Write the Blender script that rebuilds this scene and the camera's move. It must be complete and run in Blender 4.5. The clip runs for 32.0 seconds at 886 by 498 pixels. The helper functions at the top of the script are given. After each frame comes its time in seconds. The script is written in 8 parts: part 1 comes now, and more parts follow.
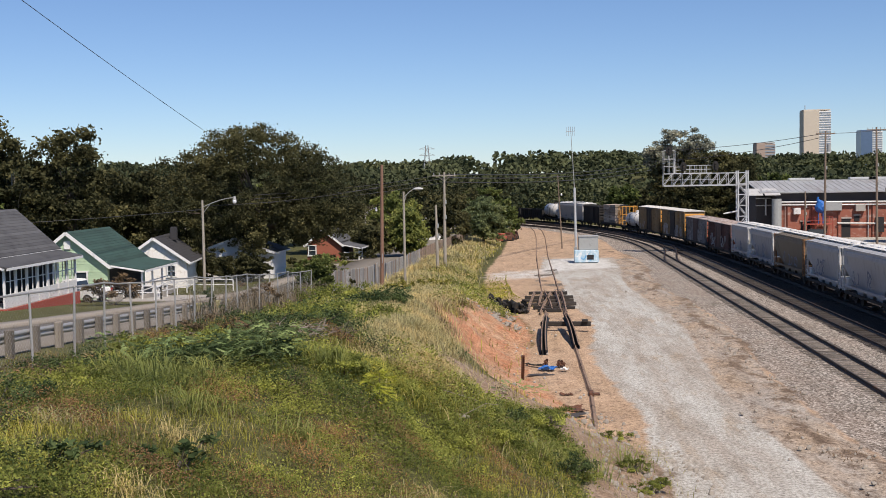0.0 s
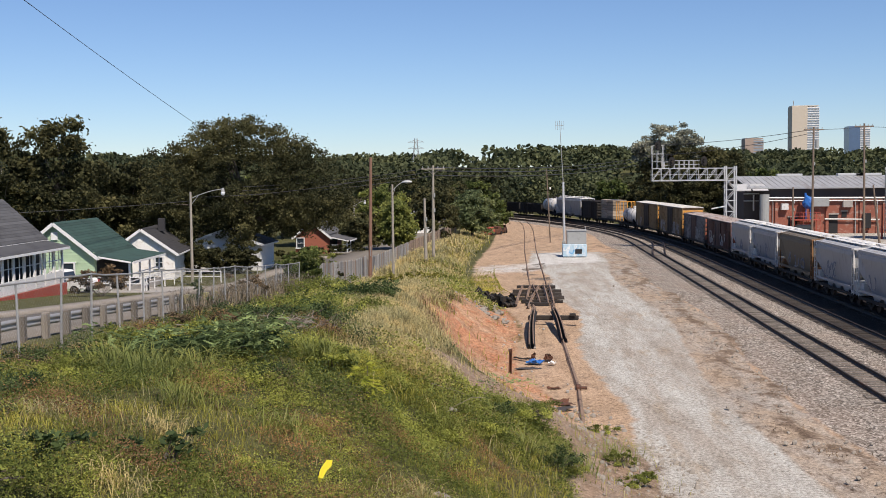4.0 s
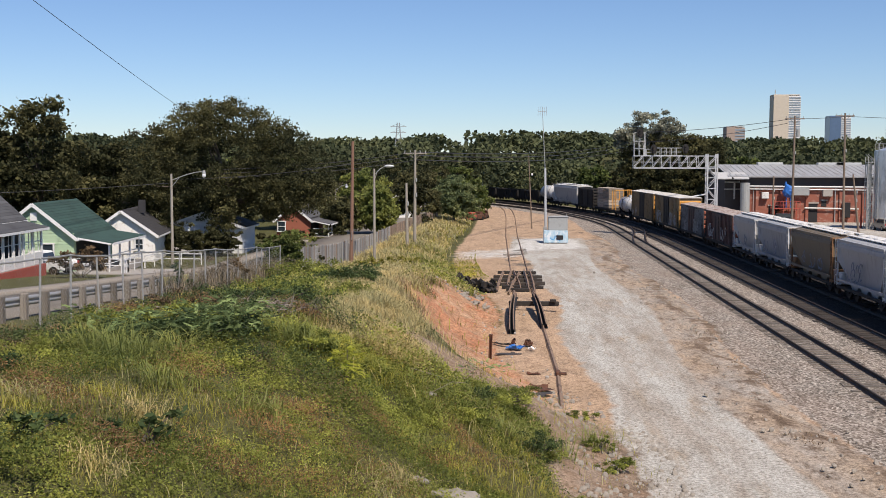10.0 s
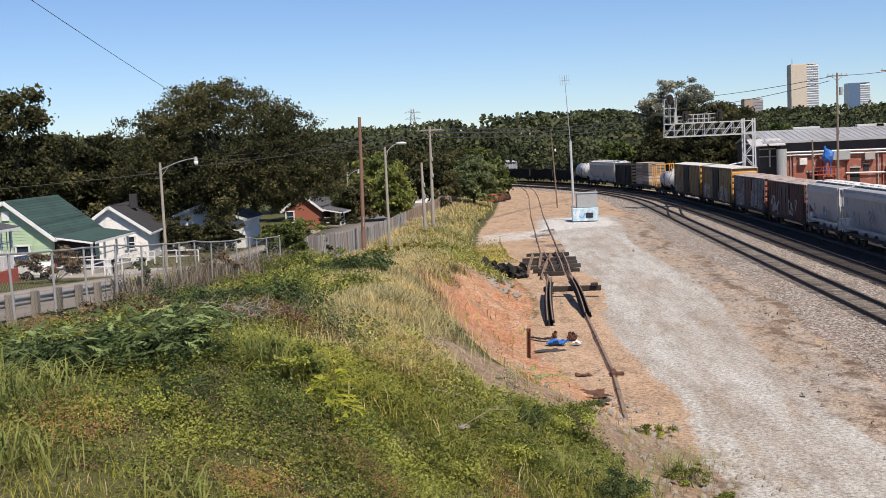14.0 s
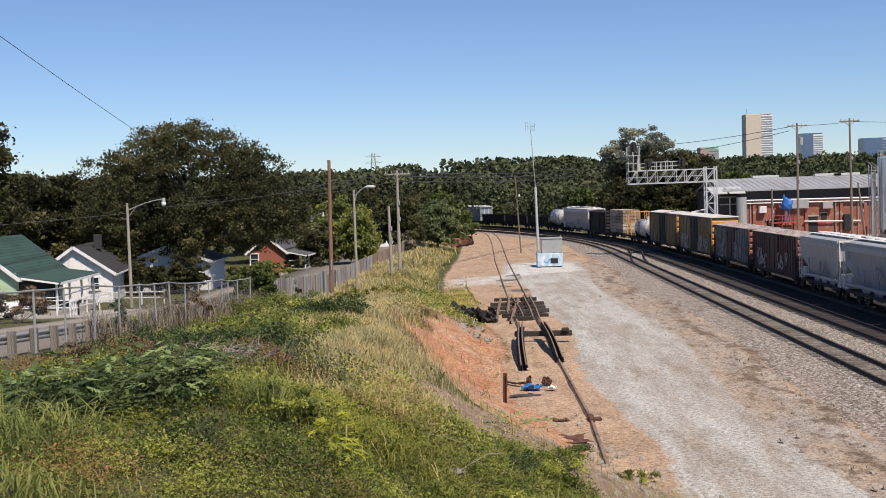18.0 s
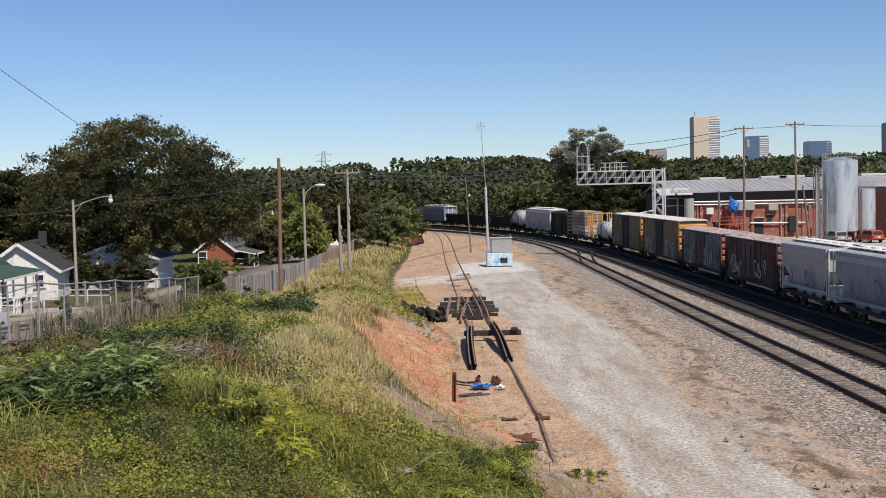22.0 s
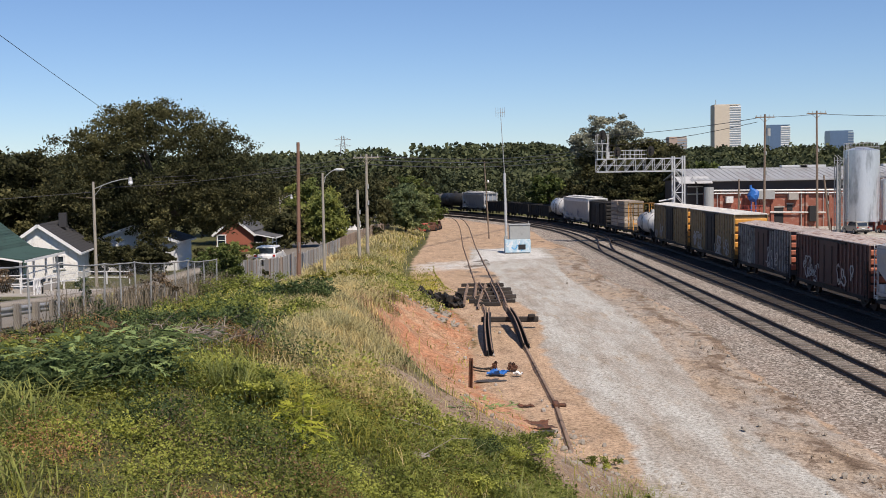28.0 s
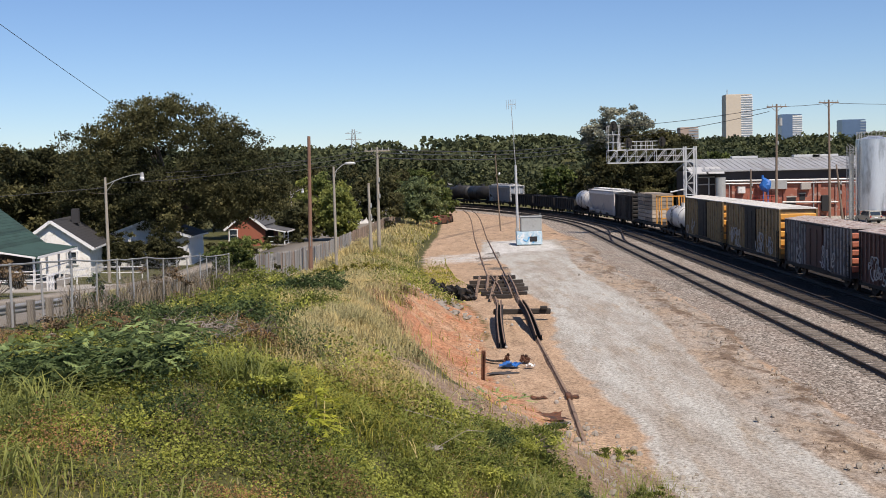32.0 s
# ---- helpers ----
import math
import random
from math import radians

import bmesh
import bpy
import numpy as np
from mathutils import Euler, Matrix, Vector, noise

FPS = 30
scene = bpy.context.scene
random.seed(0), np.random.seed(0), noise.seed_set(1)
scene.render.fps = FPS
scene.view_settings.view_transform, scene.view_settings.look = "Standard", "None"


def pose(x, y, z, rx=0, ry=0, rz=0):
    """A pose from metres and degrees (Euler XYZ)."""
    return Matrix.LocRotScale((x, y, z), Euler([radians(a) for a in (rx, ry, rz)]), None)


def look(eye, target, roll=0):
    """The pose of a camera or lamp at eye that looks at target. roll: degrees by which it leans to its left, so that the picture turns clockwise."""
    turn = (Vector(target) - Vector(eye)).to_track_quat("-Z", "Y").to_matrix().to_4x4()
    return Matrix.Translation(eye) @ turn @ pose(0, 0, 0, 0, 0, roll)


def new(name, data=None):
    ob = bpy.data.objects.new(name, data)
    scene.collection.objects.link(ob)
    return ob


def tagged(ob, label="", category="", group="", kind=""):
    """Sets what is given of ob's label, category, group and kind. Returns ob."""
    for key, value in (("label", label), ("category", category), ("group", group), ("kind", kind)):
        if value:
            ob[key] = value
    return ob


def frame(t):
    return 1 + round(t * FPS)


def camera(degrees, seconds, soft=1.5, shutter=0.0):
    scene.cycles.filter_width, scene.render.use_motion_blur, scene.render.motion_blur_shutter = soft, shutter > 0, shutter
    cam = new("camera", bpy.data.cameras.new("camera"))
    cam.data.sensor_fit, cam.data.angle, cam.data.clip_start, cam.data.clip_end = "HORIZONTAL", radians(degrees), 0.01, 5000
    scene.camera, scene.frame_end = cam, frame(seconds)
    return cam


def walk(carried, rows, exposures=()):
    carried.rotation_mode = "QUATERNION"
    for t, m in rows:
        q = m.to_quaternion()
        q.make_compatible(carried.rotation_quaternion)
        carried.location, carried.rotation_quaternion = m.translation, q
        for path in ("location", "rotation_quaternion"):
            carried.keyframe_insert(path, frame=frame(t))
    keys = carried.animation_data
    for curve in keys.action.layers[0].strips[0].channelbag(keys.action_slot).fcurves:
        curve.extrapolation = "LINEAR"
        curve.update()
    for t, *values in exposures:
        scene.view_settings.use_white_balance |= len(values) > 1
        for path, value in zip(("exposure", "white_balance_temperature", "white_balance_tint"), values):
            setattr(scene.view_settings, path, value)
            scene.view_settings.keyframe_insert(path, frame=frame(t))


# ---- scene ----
import functools

# ---------------------------------------------------------------- camera
PATH = [
    (0, 1.16, -9.75, 9.98, 86.66, 0.98, 4.00),
    (0.5, 1.16, -9.75, 9.98, 86.31, 1.23, 4.68),
    (1, 1.16, -9.75, 9.98, 86.05, 1.32, 4.83),
    (1.5, 1.16, -9.75, 9.98, 86.06, 1.39, 4.35),
    (2, 1.16, -9.75, 9.98, 85.72, 1.32, 4.31),
    (2.5, 1.16, -9.75, 9.98, 85.93, 1.21, 4.66),
    (3, 1.16, -9.75, 9.98, 86.10, 0.96, 4.15),
    (3.5, 1.16, -9.75, 9.98, 85.79, 1.03, 5.12),
    (4, 1.16, -9.75, 9.98, 86.32, 0.57, 3.45),
    (4.5, 1.16, -9.75, 9.98, 86.27, 1.14, 3.38),
    (6.5, 1.16, -9.75, 9.98, 86.38, 0.53, 2.85),
    (7, 1.16, -9.75, 9.98, 86.09, 0.12, 2.17),
    (7.5, 1.16, -9.75, 9.98, 85.59, -0.07, 2.63),
    (8, 1.16, -9.75, 9.98, 85.52, -0.02, 2.77),
    (8.5, 1.16, -9.75, 9.98, 85.39, 0.25, 3.23),
    (9, 1.16, -9.75, 9.98, 85.67, -0.09, 2.64),
    (9.5, 1.16, -9.75, 9.98, 85.81, -0.17, 2.49),
    (10, 1.16, -9.75, 9.98, 85.57, -0.09, 2.57),
    (10.5, 1.16, -9.75, 9.98, 85.38, 0.01, 2.68),
    (11, 1.16, -9.75, 9.98, 85.41, 0.15, 2.92),
    (11.5, 1.16, -9.75, 9.98, 85.20, 0.48, 3.14),
    (12, 1.16, -9.75, 9.98, 85.37, -0.01, 1.49),
    (12.5, 1.16, -9.75, 9.98, 85.94, 0.30, 1.99),
    (12.6, 1.16, -9.75, 9.99, 85.61, 0.36, 2.05),
    (13, 0.79, -3.06, 9.26, 85.25, 0.15, 1.65),
    (13.4, 0.72, -0.15, 8.94, 86.56, 0.41, -2.67),
    (13.5, 0.70, -0.15, 8.94, 85.84, 1.92, -0.53),
    (14, 0.60, -0.15, 8.94, 84.97, 2.61, 3.37),
    (14.5, 0.45, -0.15, 8.94, 85.64, 3.72, 5.66),
    (15, 0.25, -0.15, 8.94, 83.78, 6.11, 2.84),
    (15.5, 0.10, -0.15, 8.94, 84.05, 4.69, 4.95),
    (17.5, -0.20, -0.15, 8.94, 87.35, 2.63, 2.09),
    (18, -0.20, -0.15, 8.94, 87.08, 1.92, 1.33),
    (18.5, -0.20, -0.15, 8.94, 87.20, 1.73, 0.10),
    (19, -0.20, -0.15, 8.94, 88.05, 1.84, 0.47),
    (19.5, -0.20, -0.15, 8.94, 87.92, 0.77, -0.47),
    (20, -0.20, -0.15, 8.94, 88.56, 0.35, -0.13),
    (20.5, -0.20, -0.15, 8.94, 87.19, 1.31, -0.85),
    (21, -0.20, -0.15, 8.94, 86.07, 1.09, -0.52),
    (21.5, -0.20, -0.15, 8.94, 86.80, 1.16, -1.46),
    (22, -0.20, -0.15, 8.94, 86.97, 1.45, -1.12),
    (22.5, -0.20, -0.15, 8.94, 85.28, 1.75, -1.41),
    (23, -0.20, -0.15, 8.94, 85.89, 1.32, -2.56),
    (23.5, -0.20, -0.15, 8.94, 86.38, 0.90, -1.80),
    (24, -0.20, -0.15, 8.94, 87.43, 1.55, -0.70),
    (24.5, -0.20, -0.15, 8.94, 88.70, 0.62, -0.91),
    (26.5, -0.20, -0.15, 8.94, 88.61, 0.57, 0.25),
    (27, -0.20, -0.15, 8.94, 87.12, 0.08, -0.48),
    (27.5, -0.20, -0.15, 8.94, 86.17, 0.61, -0.48),
    (28, -0.20, -0.15, 8.94, 86.29, 0.86, -0.19),
    (28.5, -0.20, -0.15, 8.94, 86.37, 0.96, 0.23),
    (29, -0.20, -0.15, 8.94, 86.68, 1.23, 0.88),
    (29.5, -0.20, -0.15, 8.94, 86.81, 1.16, 0.57),
    (30, -0.20, -0.15, 8.94, 86.46, 1.28, 0.52),
    (30.5, -0.20, -0.15, 8.94, 85.98, 1.36, 0.31),
    (31, -0.20, -0.15, 8.94, 86.11, 1.36, 0.40),
    (31.5, -0.20, -0.15, 8.94, 85.89, 1.39, 0.18),
    (32, -0.20, -0.15, 8.94, 85.94, 1.36, 0.35),
]
cam = camera(2 * math.degrees(math.atan(784 / 2053)), 32.0, soft=0.9)
walk(cam, [(r[0], pose(*r[1:])) for r in PATH], [(0, 0.08), (4, 0.10), (10.5, 0.09), (11.5, 0.0), (12.5, -0.03), (13.2, 0.03), (14, 0.20), (15.2, 0.20), (18, 0.12), (22, 0.07), (24, 0.06), (27, 0.03), (29, 0.14), (32, 0.12)])

# ---------------------------------------------------------------- world and sun
SUN_TO = Vector((0.30, -0.50, 0.82)).normalized()
world = bpy.data.worlds.new("sky")
scene.world = world
world.use_nodes = True
wn = world.node_tree
sky = wn.nodes.new("ShaderNodeTexSky")
sky.sky_type = "NISHITA"
sky.sun_disc = False
sky.sun_elevation = math.asin(SUN_TO.z)
sky.sun_rotation = math.atan2(SUN_TO.x, SUN_TO.y)
sky.altitude = 700
sky.air_density, sky.dust_density, sky.ozone_density = 0.95, 0.0, 2.4
wn.nodes["Background"].inputs[1].default_value = 0.090
tint = wn.nodes.new("ShaderNodeMix")
tint.data_type, tint.blend_type = "RGBA", "MULTIPLY"
tint.inputs[0].default_value, tint.inputs[7].default_value = 1.0, (0.815, 0.918, 1.13, 1)
wn.links.new(sky.outputs[0], tint.inputs[6])
wn.links.new(tint.outputs[2], wn.nodes["Background"].inputs[0])
sun = new("sun", bpy.data.lights.new("sun", "SUN"))
sun.data.energy, sun.data.angle, sun.data.color = 5.2, radians(0.53), (1.0, 0.885, 0.775)
sun.matrix_world = look(SUN_TO * 100, (0, 0, 0))
scene.view_settings.exposure = 0.11


# ---------------------------------------------------------------- materials
def ramp(nt, fac, stops):
    r = nt.nodes.new("ShaderNodeValToRGB")
    els = r.color_ramp.elements
    while len(els) < len(stops):
        els.new(0.5)
    for el, (p, c) in zip(els, stops):
        el.position, el.color = p, (*c, 1)
    nt.links.new(fac, r.inputs[0])
    return r.outputs[0]


def tex(nt, scale, detail=4, rough=0.55, stretch=(1, 1, 1), coords="Object"):
    tc = nt.nodes.new("ShaderNodeTexCoord")
    mp = nt.nodes.new("ShaderNodeMapping")
    mp.inputs["Scale"].default_value = stretch
    n = nt.nodes.new("ShaderNodeTexNoise")
    n.inputs["Scale"].default_value, n.inputs["Detail"].default_value, n.inputs["Roughness"].default_value = scale, detail, rough
    nt.links.new(tc.outputs[coords], mp.inputs[0])
    nt.links.new(mp.outputs[0], n.inputs[0])
    return n.outputs["Fac"]


def mixc(nt, fac, a, b, how="MIX"):
    m = nt.nodes.new("ShaderNodeMix")
    m.data_type, m.blend_type = "RGBA", how
    for sock, v in ((m.inputs[0], fac), (m.inputs[6], a), (m.inputs[7], b)):
        if isinstance(v, (int, float)):
            sock.default_value = v
        elif isinstance(v, tuple):
            sock.default_value = (*v[:3], 1)
        else:
            nt.links.new(v, sock)
    return m.outputs[2]


def bump(nt, height, strength=0.3, dist=0.02):
    b = nt.nodes.new("ShaderNodeBump")
    b.inputs["Strength"].default_value, b.inputs["Distance"].default_value = strength, dist
    nt.links.new(height, b.inputs["Height"])
    return b.outputs[0]


def tone(c, k):
    return tuple(max(0.0, min(1.0, v * k)) for v in c)


def material(name):
    m = bpy.data.materials.new(name)
    m.use_nodes = True
    return m, m.node_tree, m.node_tree.nodes["Principled BSDF"]


@functools.lru_cache(None)
def surface(name, colour, rough=0.7, metal=0.0, big=0.6, fine=12.0, spread=0.25, relief=0.2, dirt=None, dirt_at=0.62, stretch=(1, 1, 1), each=0.0):
    """A worn surface: two scales of tone, optional dirt patches, fine relief."""
    m, nt, b = material(name)
    col = mixc(nt, tex(nt, big, 3), tone(colour, 1 - spread), tone(colour, 1 + spread))
    grain = tex(nt, fine, 5, 0.6, stretch)
    col = mixc(nt, 0.35, col, mixc(nt, grain, tone(colour, 0.55), tone(colour, 1.4)))
    if dirt:
        patch = ramp(nt, tex(nt, big * 2.3, 6, 0.65, stretch), [(dirt_at - 0.08, (0, 0, 0)), (dirt_at + 0.08, (1, 1, 1))])
        col = mixc(nt, patch, col, dirt)
    if each:
        oi = nt.nodes.new("ShaderNodeObjectInfo")
        col = mixc(nt, 1.0, col, ramp(nt, oi.outputs["Random"], [(0, (1 - each,) * 3), (1, (1 + each,) * 3)]), "MULTIPLY")
    nt.links.new(col, b.inputs["Base Color"])
    b.inputs["Roughness"].default_value, b.inputs["Metallic"].default_value = rough, metal
    if relief:
        nt.links.new(bump(nt, grain, relief, 0.02), b.inputs["Normal"])
    return m


@functools.lru_cache(None)
def foliage(name, dark, light, dry=None, translucency=0.3, big=0.12, deep=1.0):
    """Leaves: tones that differ by clump at two sizes, and a little from leaf to leaf."""
    m, nt, b = material(name)
    geo = nt.nodes.new("ShaderNodeNewGeometry")
    stops = [(0.0, dark), (0.75, light)]
    if dry:
        stops = [(0.0, dark), (0.7, light), (0.96, dry)]
    leaf = ramp(nt, geo.outputs["Random Per Island"], stops)
    col = mixc(nt, 0.4, mixc(nt, 0.6, dark, light), leaf)
    wide = ramp(nt, tex(nt, big, 3), [(0.40, (0, 0, 0)), (0.62, (1, 1, 1))])
    clump = ramp(nt, tex(nt, big * 5, 4), [(0.38, (0, 0, 0)), (0.64, (1, 1, 1))])
    lo, hi = 1 - 0.42 * deep, 1 + 0.34 * deep
    col = mixc(nt, wide, mixc(nt, 1.0, col, (lo * 0.97, lo * 1.05, lo), "MULTIPLY"), mixc(nt, 1.0, col, (hi * 1.05, hi, hi * 0.85), "MULTIPLY"))
    col = mixc(nt, clump, mixc(nt, 1.0, col, (lo * 1.1, lo * 1.12, lo * 1.1), "MULTIPLY"), mixc(nt, 1.0, col, (hi, hi * 0.98, hi * 0.92), "MULTIPLY"))
    nt.links.new(col, b.inputs["Base Color"])
    b.inputs["Roughness"].default_value = 0.7
    b.inputs["Specular IOR Level"].default_value = 0.08
    tr = nt.nodes.new("ShaderNodeBsdfTranslucent")
    nt.links.new(col, tr.inputs[0])
    mx = nt.nodes.new("ShaderNodeMixShader")
    mx.inputs[0].default_value = translucency
    out = nt.nodes["Material Output"]
    nt.links.new(b.outputs[0], mx.inputs[1])
    nt.links.new(tr.outputs[0], mx.inputs[2])
    nt.links.new(mx.outputs[0], out.inputs[0])
    return m


@functools.lru_cache(None)
def glass(name="window_glass", colour=(0.03, 0.04, 0.05)):
    m, nt, b = material(name)
    b.inputs["Base Color"].default_value = (*colour, 1)
    b.inputs["Roughness"].default_value = 0.08
    b.inputs["Specular IOR Level"].default_value = 0.8
    return m


# ---------------------------------------------------------------- mesh tools
def box(bm, centre, size, turn=None, bevel=0.0):
    r = bmesh.ops.create_cube(bm, size=1)
    m = Matrix.Translation(centre) @ (turn or Matrix()) @ Matrix.Diagonal((*size, 1))
    bmesh.ops.transform(bm, matrix=m, verts=r["verts"])
    if bevel:
        edges = list({e for v in r["verts"] for e in v.link_edges})
        bmesh.ops.bevel(bm, geom=edges, offset=bevel, segments=1, affect="EDGES", profile=0.5)


def bar(bm, a, b, w, h=None, up=(0, 0, 1)):
    """A square bar from a to b."""
    a, b = Vector(a), Vector(b)
    d = b - a
    q = d.to_track_quat("Y", "Z").to_matrix().to_4x4()
    box(bm, (a + b) / 2, (w, d.length, h or w), q)


def rod(bm, a, b, r, r2=None, n=8):
    """A round rod from a to b that tapers from r to r2."""
    a, b = Vector(a), Vector(b)
    d = b - a
    q = d.to_track_quat("Z", "Y").to_matrix().to_4x4()
    bmesh.ops.create_cone(bm, cap_ends=True, segments=n, radius1=r, radius2=r if r2 is None else r2, depth=d.length, matrix=Matrix.Translation((a + b) / 2) @ q)


def ball(bm, centre, size, n=8):
    bmesh.ops.create_uvsphere(bm, u_segments=n * 2, v_segments=n, radius=1, matrix=Matrix.Translation(centre) @ Matrix.Diagonal((*size, 1)))


def prism(bm, outline, y0, y1):
    """A closed outline in x and z, pushed from y0 to y1."""
    a = [bm.verts.new((x, y0, z)) for x, z in outline]
    b = [bm.verts.new((x, y1, z)) for x, z in outline]
    n = len(outline)
    bm.faces.new(a)
    bm.faces.new(b[::-1])
    for i in range(n):
        bm.faces.new((a[i], b[i], b[(i + 1) % n], a[(i + 1) % n]))
    bmesh.ops.recalc_face_normals(bm, faces=bm.faces[:])


def finish(bm, name, mat, smooth=False):
    me = bpy.data.meshes.new(name)
    bm.to_mesh(me)
    bm.free()
    me.materials.append(mat)
    if smooth:
        me.polygons.foreach_set("use_smooth", [True] * len(me.polygons))
    return me


def part(name, bm, mat, parent, label="", smooth=False):
    ob = new(name, finish(bm, name, mat, smooth))
    ob.parent = parent
    return tagged(ob, label)


def solo(name, bm, mat, label, category, group="", kind="", smooth=False):
    return tagged(new(name, finish(bm, name, mat, smooth)), label, category, group, kind)


def thing(name, m, label, category, group="", kind=""):
    ob = new(name)
    ob.empty_display_size = 0.2
    ob.matrix_basis = m
    return tagged(ob, label, category, group, kind)


def mesh_np(name, verts, faces, mat, smooth=False):
    """A mesh from arrays of corners and of equal-sided faces."""
    me = bpy.data.meshes.new(name)
    verts, faces = np.asarray(verts, np.float32), np.asarray(faces, np.int32)
    k = faces.shape[1]
    me.vertices.add(len(verts))
    me.vertices.foreach_set("co", verts.ravel())
    me.loops.add(faces.size)
    me.loops.foreach_set("vertex_index", faces.ravel())
    me.polygons.add(len(faces))
    me.polygons.foreach_set("loop_start", np.arange(0, faces.size, k, dtype=np.int32))
    if smooth:
        me.polygons.foreach_set("use_smooth", np.ones(len(faces), bool))
    me.update(calc_edges=True)
    me.materials.append(mat)
    return me


def leaf_mesh(name, centres, size, mat, rng, up=0.5, slim=0.55):
    """Many small leaves; up: how far they turn their faces to the sky."""
    n = len(centres)
    f = rng.normal(size=(n, 3)) * 0.6 + np.array([0, 0, up])
    f /= np.linalg.norm(f, axis=1)[:, None]
    a = np.cross(f, rng.normal(size=(n, 3)))
    a /= np.linalg.norm(a, axis=1)[:, None]
    b = np.cross(f, a)
    s = (np.asarray(size) * rng.uniform(0.6, 1.35, n))[:, None]
    v = np.stack([centres - a * s, centres + b * s * slim, centres + a * s, centres - b * s * slim], 1).reshape(-1, 3)
    return mesh_np(name, v, np.arange(4 * n).reshape(-1, 4), mat)


def tube_mesh(name, pts, r, mat, k=6):
    """A closed round tube along points."""
    pts = np.array(pts, float)
    d = np.gradient(pts, axis=0)
    d /= np.linalg.norm(d, axis=1)[:, None]
    side = np.cross(d, np.array([0.01, 0.02, 1.0]))
    side /= np.linalg.norm(side, axis=1)[:, None]
    top = np.cross(side, d)
    v = [p + r * (math.cos(j * math.tau / k) * s + math.sin(j * math.tau / k) * t) for p, s, t in zip(pts, side, top) for j in range(k)]
    f = [(i * k + j, i * k + (j + 1) % k, (i + 1) * k + (j + 1) % k, (i + 1) * k + j) for i in range(len(pts) - 1) for j in range(k)]
    return mesh_np(name, v, f, mat, True)


# ---------------------------------------------------------------- the lie of the land
def smooth(t):
    t = np.clip(t, 0, 1)
    return t * t * (3 - 2 * t)


def plateau(y):
    return np.interp(y, [-60, 0, 10, 25, 34, 46, 60, 74, 85, 110, 150, 300], [6.6, 5.9, 5.6, 4.9, 4.3, 3.45, 2.5, 1.6, 1.0, 0.9, 0.8, 0.5])


def toe(y):
    """Where the bank meets the yard."""
    return np.interp(y, [-40, 10, 22, 30, 33, 36, 43, 48, 56, 64, 72, 80, 92, 105, 120, 150, 200, 240, 300], [7.5, 6.6, 6.3, 6.2, 5.6, 4.4, 2.3, 1.1, 0.9, 1.2, 0.6, -0.6, -2.6, -3.4, -3.6, -2.5, -2.0, -6, -22])


def bank(y):
    return np.interp(y, [-20, 0, 20, 32, 38, 46, 56, 70, 85, 120, 300], [16, 15, 12.5, 10.5, 8.0, 6.2, 5.6, 4.6, 4.0, 4.0, 6.0])


def land(x, y):
    x, y = np.asarray(x, float), np.asarray(y, float)
    t = toe(y)
    up = smooth((t - x) / bank(y))
    z = plateau(y) * up
    far = np.clip((y - 300) / 330, 0, 1)
    z = z + far * 15 * smooth((y - 300) / 330) * 0.9
    return z


def lumpy(x, y, s=1.0):
    return s * (0.10 * np.sin(0.9 * x + 1.7 * np.sin(0.31 * y)) + 0.08 * np.sin(1.3 * y + 2.1 * np.sin(0.5 * x)) + 0.05 * np.sin(2.9 * x + 2.3 * y))


def hummocks(x, y):
    """Rounded hummocks of the overgrown bank."""
    a = np.sin(1.35 * x + 1.1 * np.sin(0.9 * y) + 0.4) * np.sin(1.15 * y + 1.3 * np.sin(0.7 * x))
    b = np.sin(2.9 * x - 1.2 * y + 1.0) * np.sin(2.3 * y + 0.8 * x)
    return 0.13 * np.maximum(a, -0.5) + 0.06 * b


def rough_land(x, y):
    """Land with the lumps of the overgrown part."""
    x, y = np.asarray(x, float), np.asarray(y, float)
    t = toe(y)
    return land(x, y) + (lumpy(x, y) + hummocks(x, y) * smooth((46 - y) / 10) * smooth((y - 2) / 5)) * smooth((t - x) / 3.0) * smooth((x + 13) / 1.5)


# rails: three main tracks that bend away to the left
def far_x(y):
    return 26.4 - 3.95e-6 * np.maximum(0, y - 90) ** 3


def near_x(y):
    return 17.98 + 0.005 * (y - 60) - np.maximum(0, y - 155) ** 2 / (2 * 223)


def middle_x(y):
    return (far_x(y) + near_x(y)) / 2


RAIL_Y = np.arange(-30, 420, 0.25)
RAIL_X = far_x(RAIL_Y)
RAIL_S = np.concatenate([[0], np.cumsum(np.hypot(np.diff(RAIL_X), np.diff(RAIL_Y)))])
RAIL_S = RAIL_S - np.interp(30, RAIL_Y, RAIL_S)


def along(s, off=0.0):
    """The point and heading on the far main track at a length s, off to the right."""
    x, y = np.interp(s, RAIL_S, RAIL_X), np.interp(s, RAIL_S, RAIL_Y)
    x2, y2 = np.interp(s + 0.5, RAIL_S, RAIL_X), np.interp(s + 0.5, RAIL_S, RAIL_Y)
    d = np.array([x2 - x, y2 - y])
    d = d / np.hypot(*d)
    return x + d[1] * off, y - d[0] * off, math.atan2(-d[0], d[1])


# ---------------------------------------------------------------- ground
def steps(*runs):
    out = []
    for a, b, d in runs:
        out += list(np.arange(a, b, d))
    return np.array(out + [runs[-1][1]])


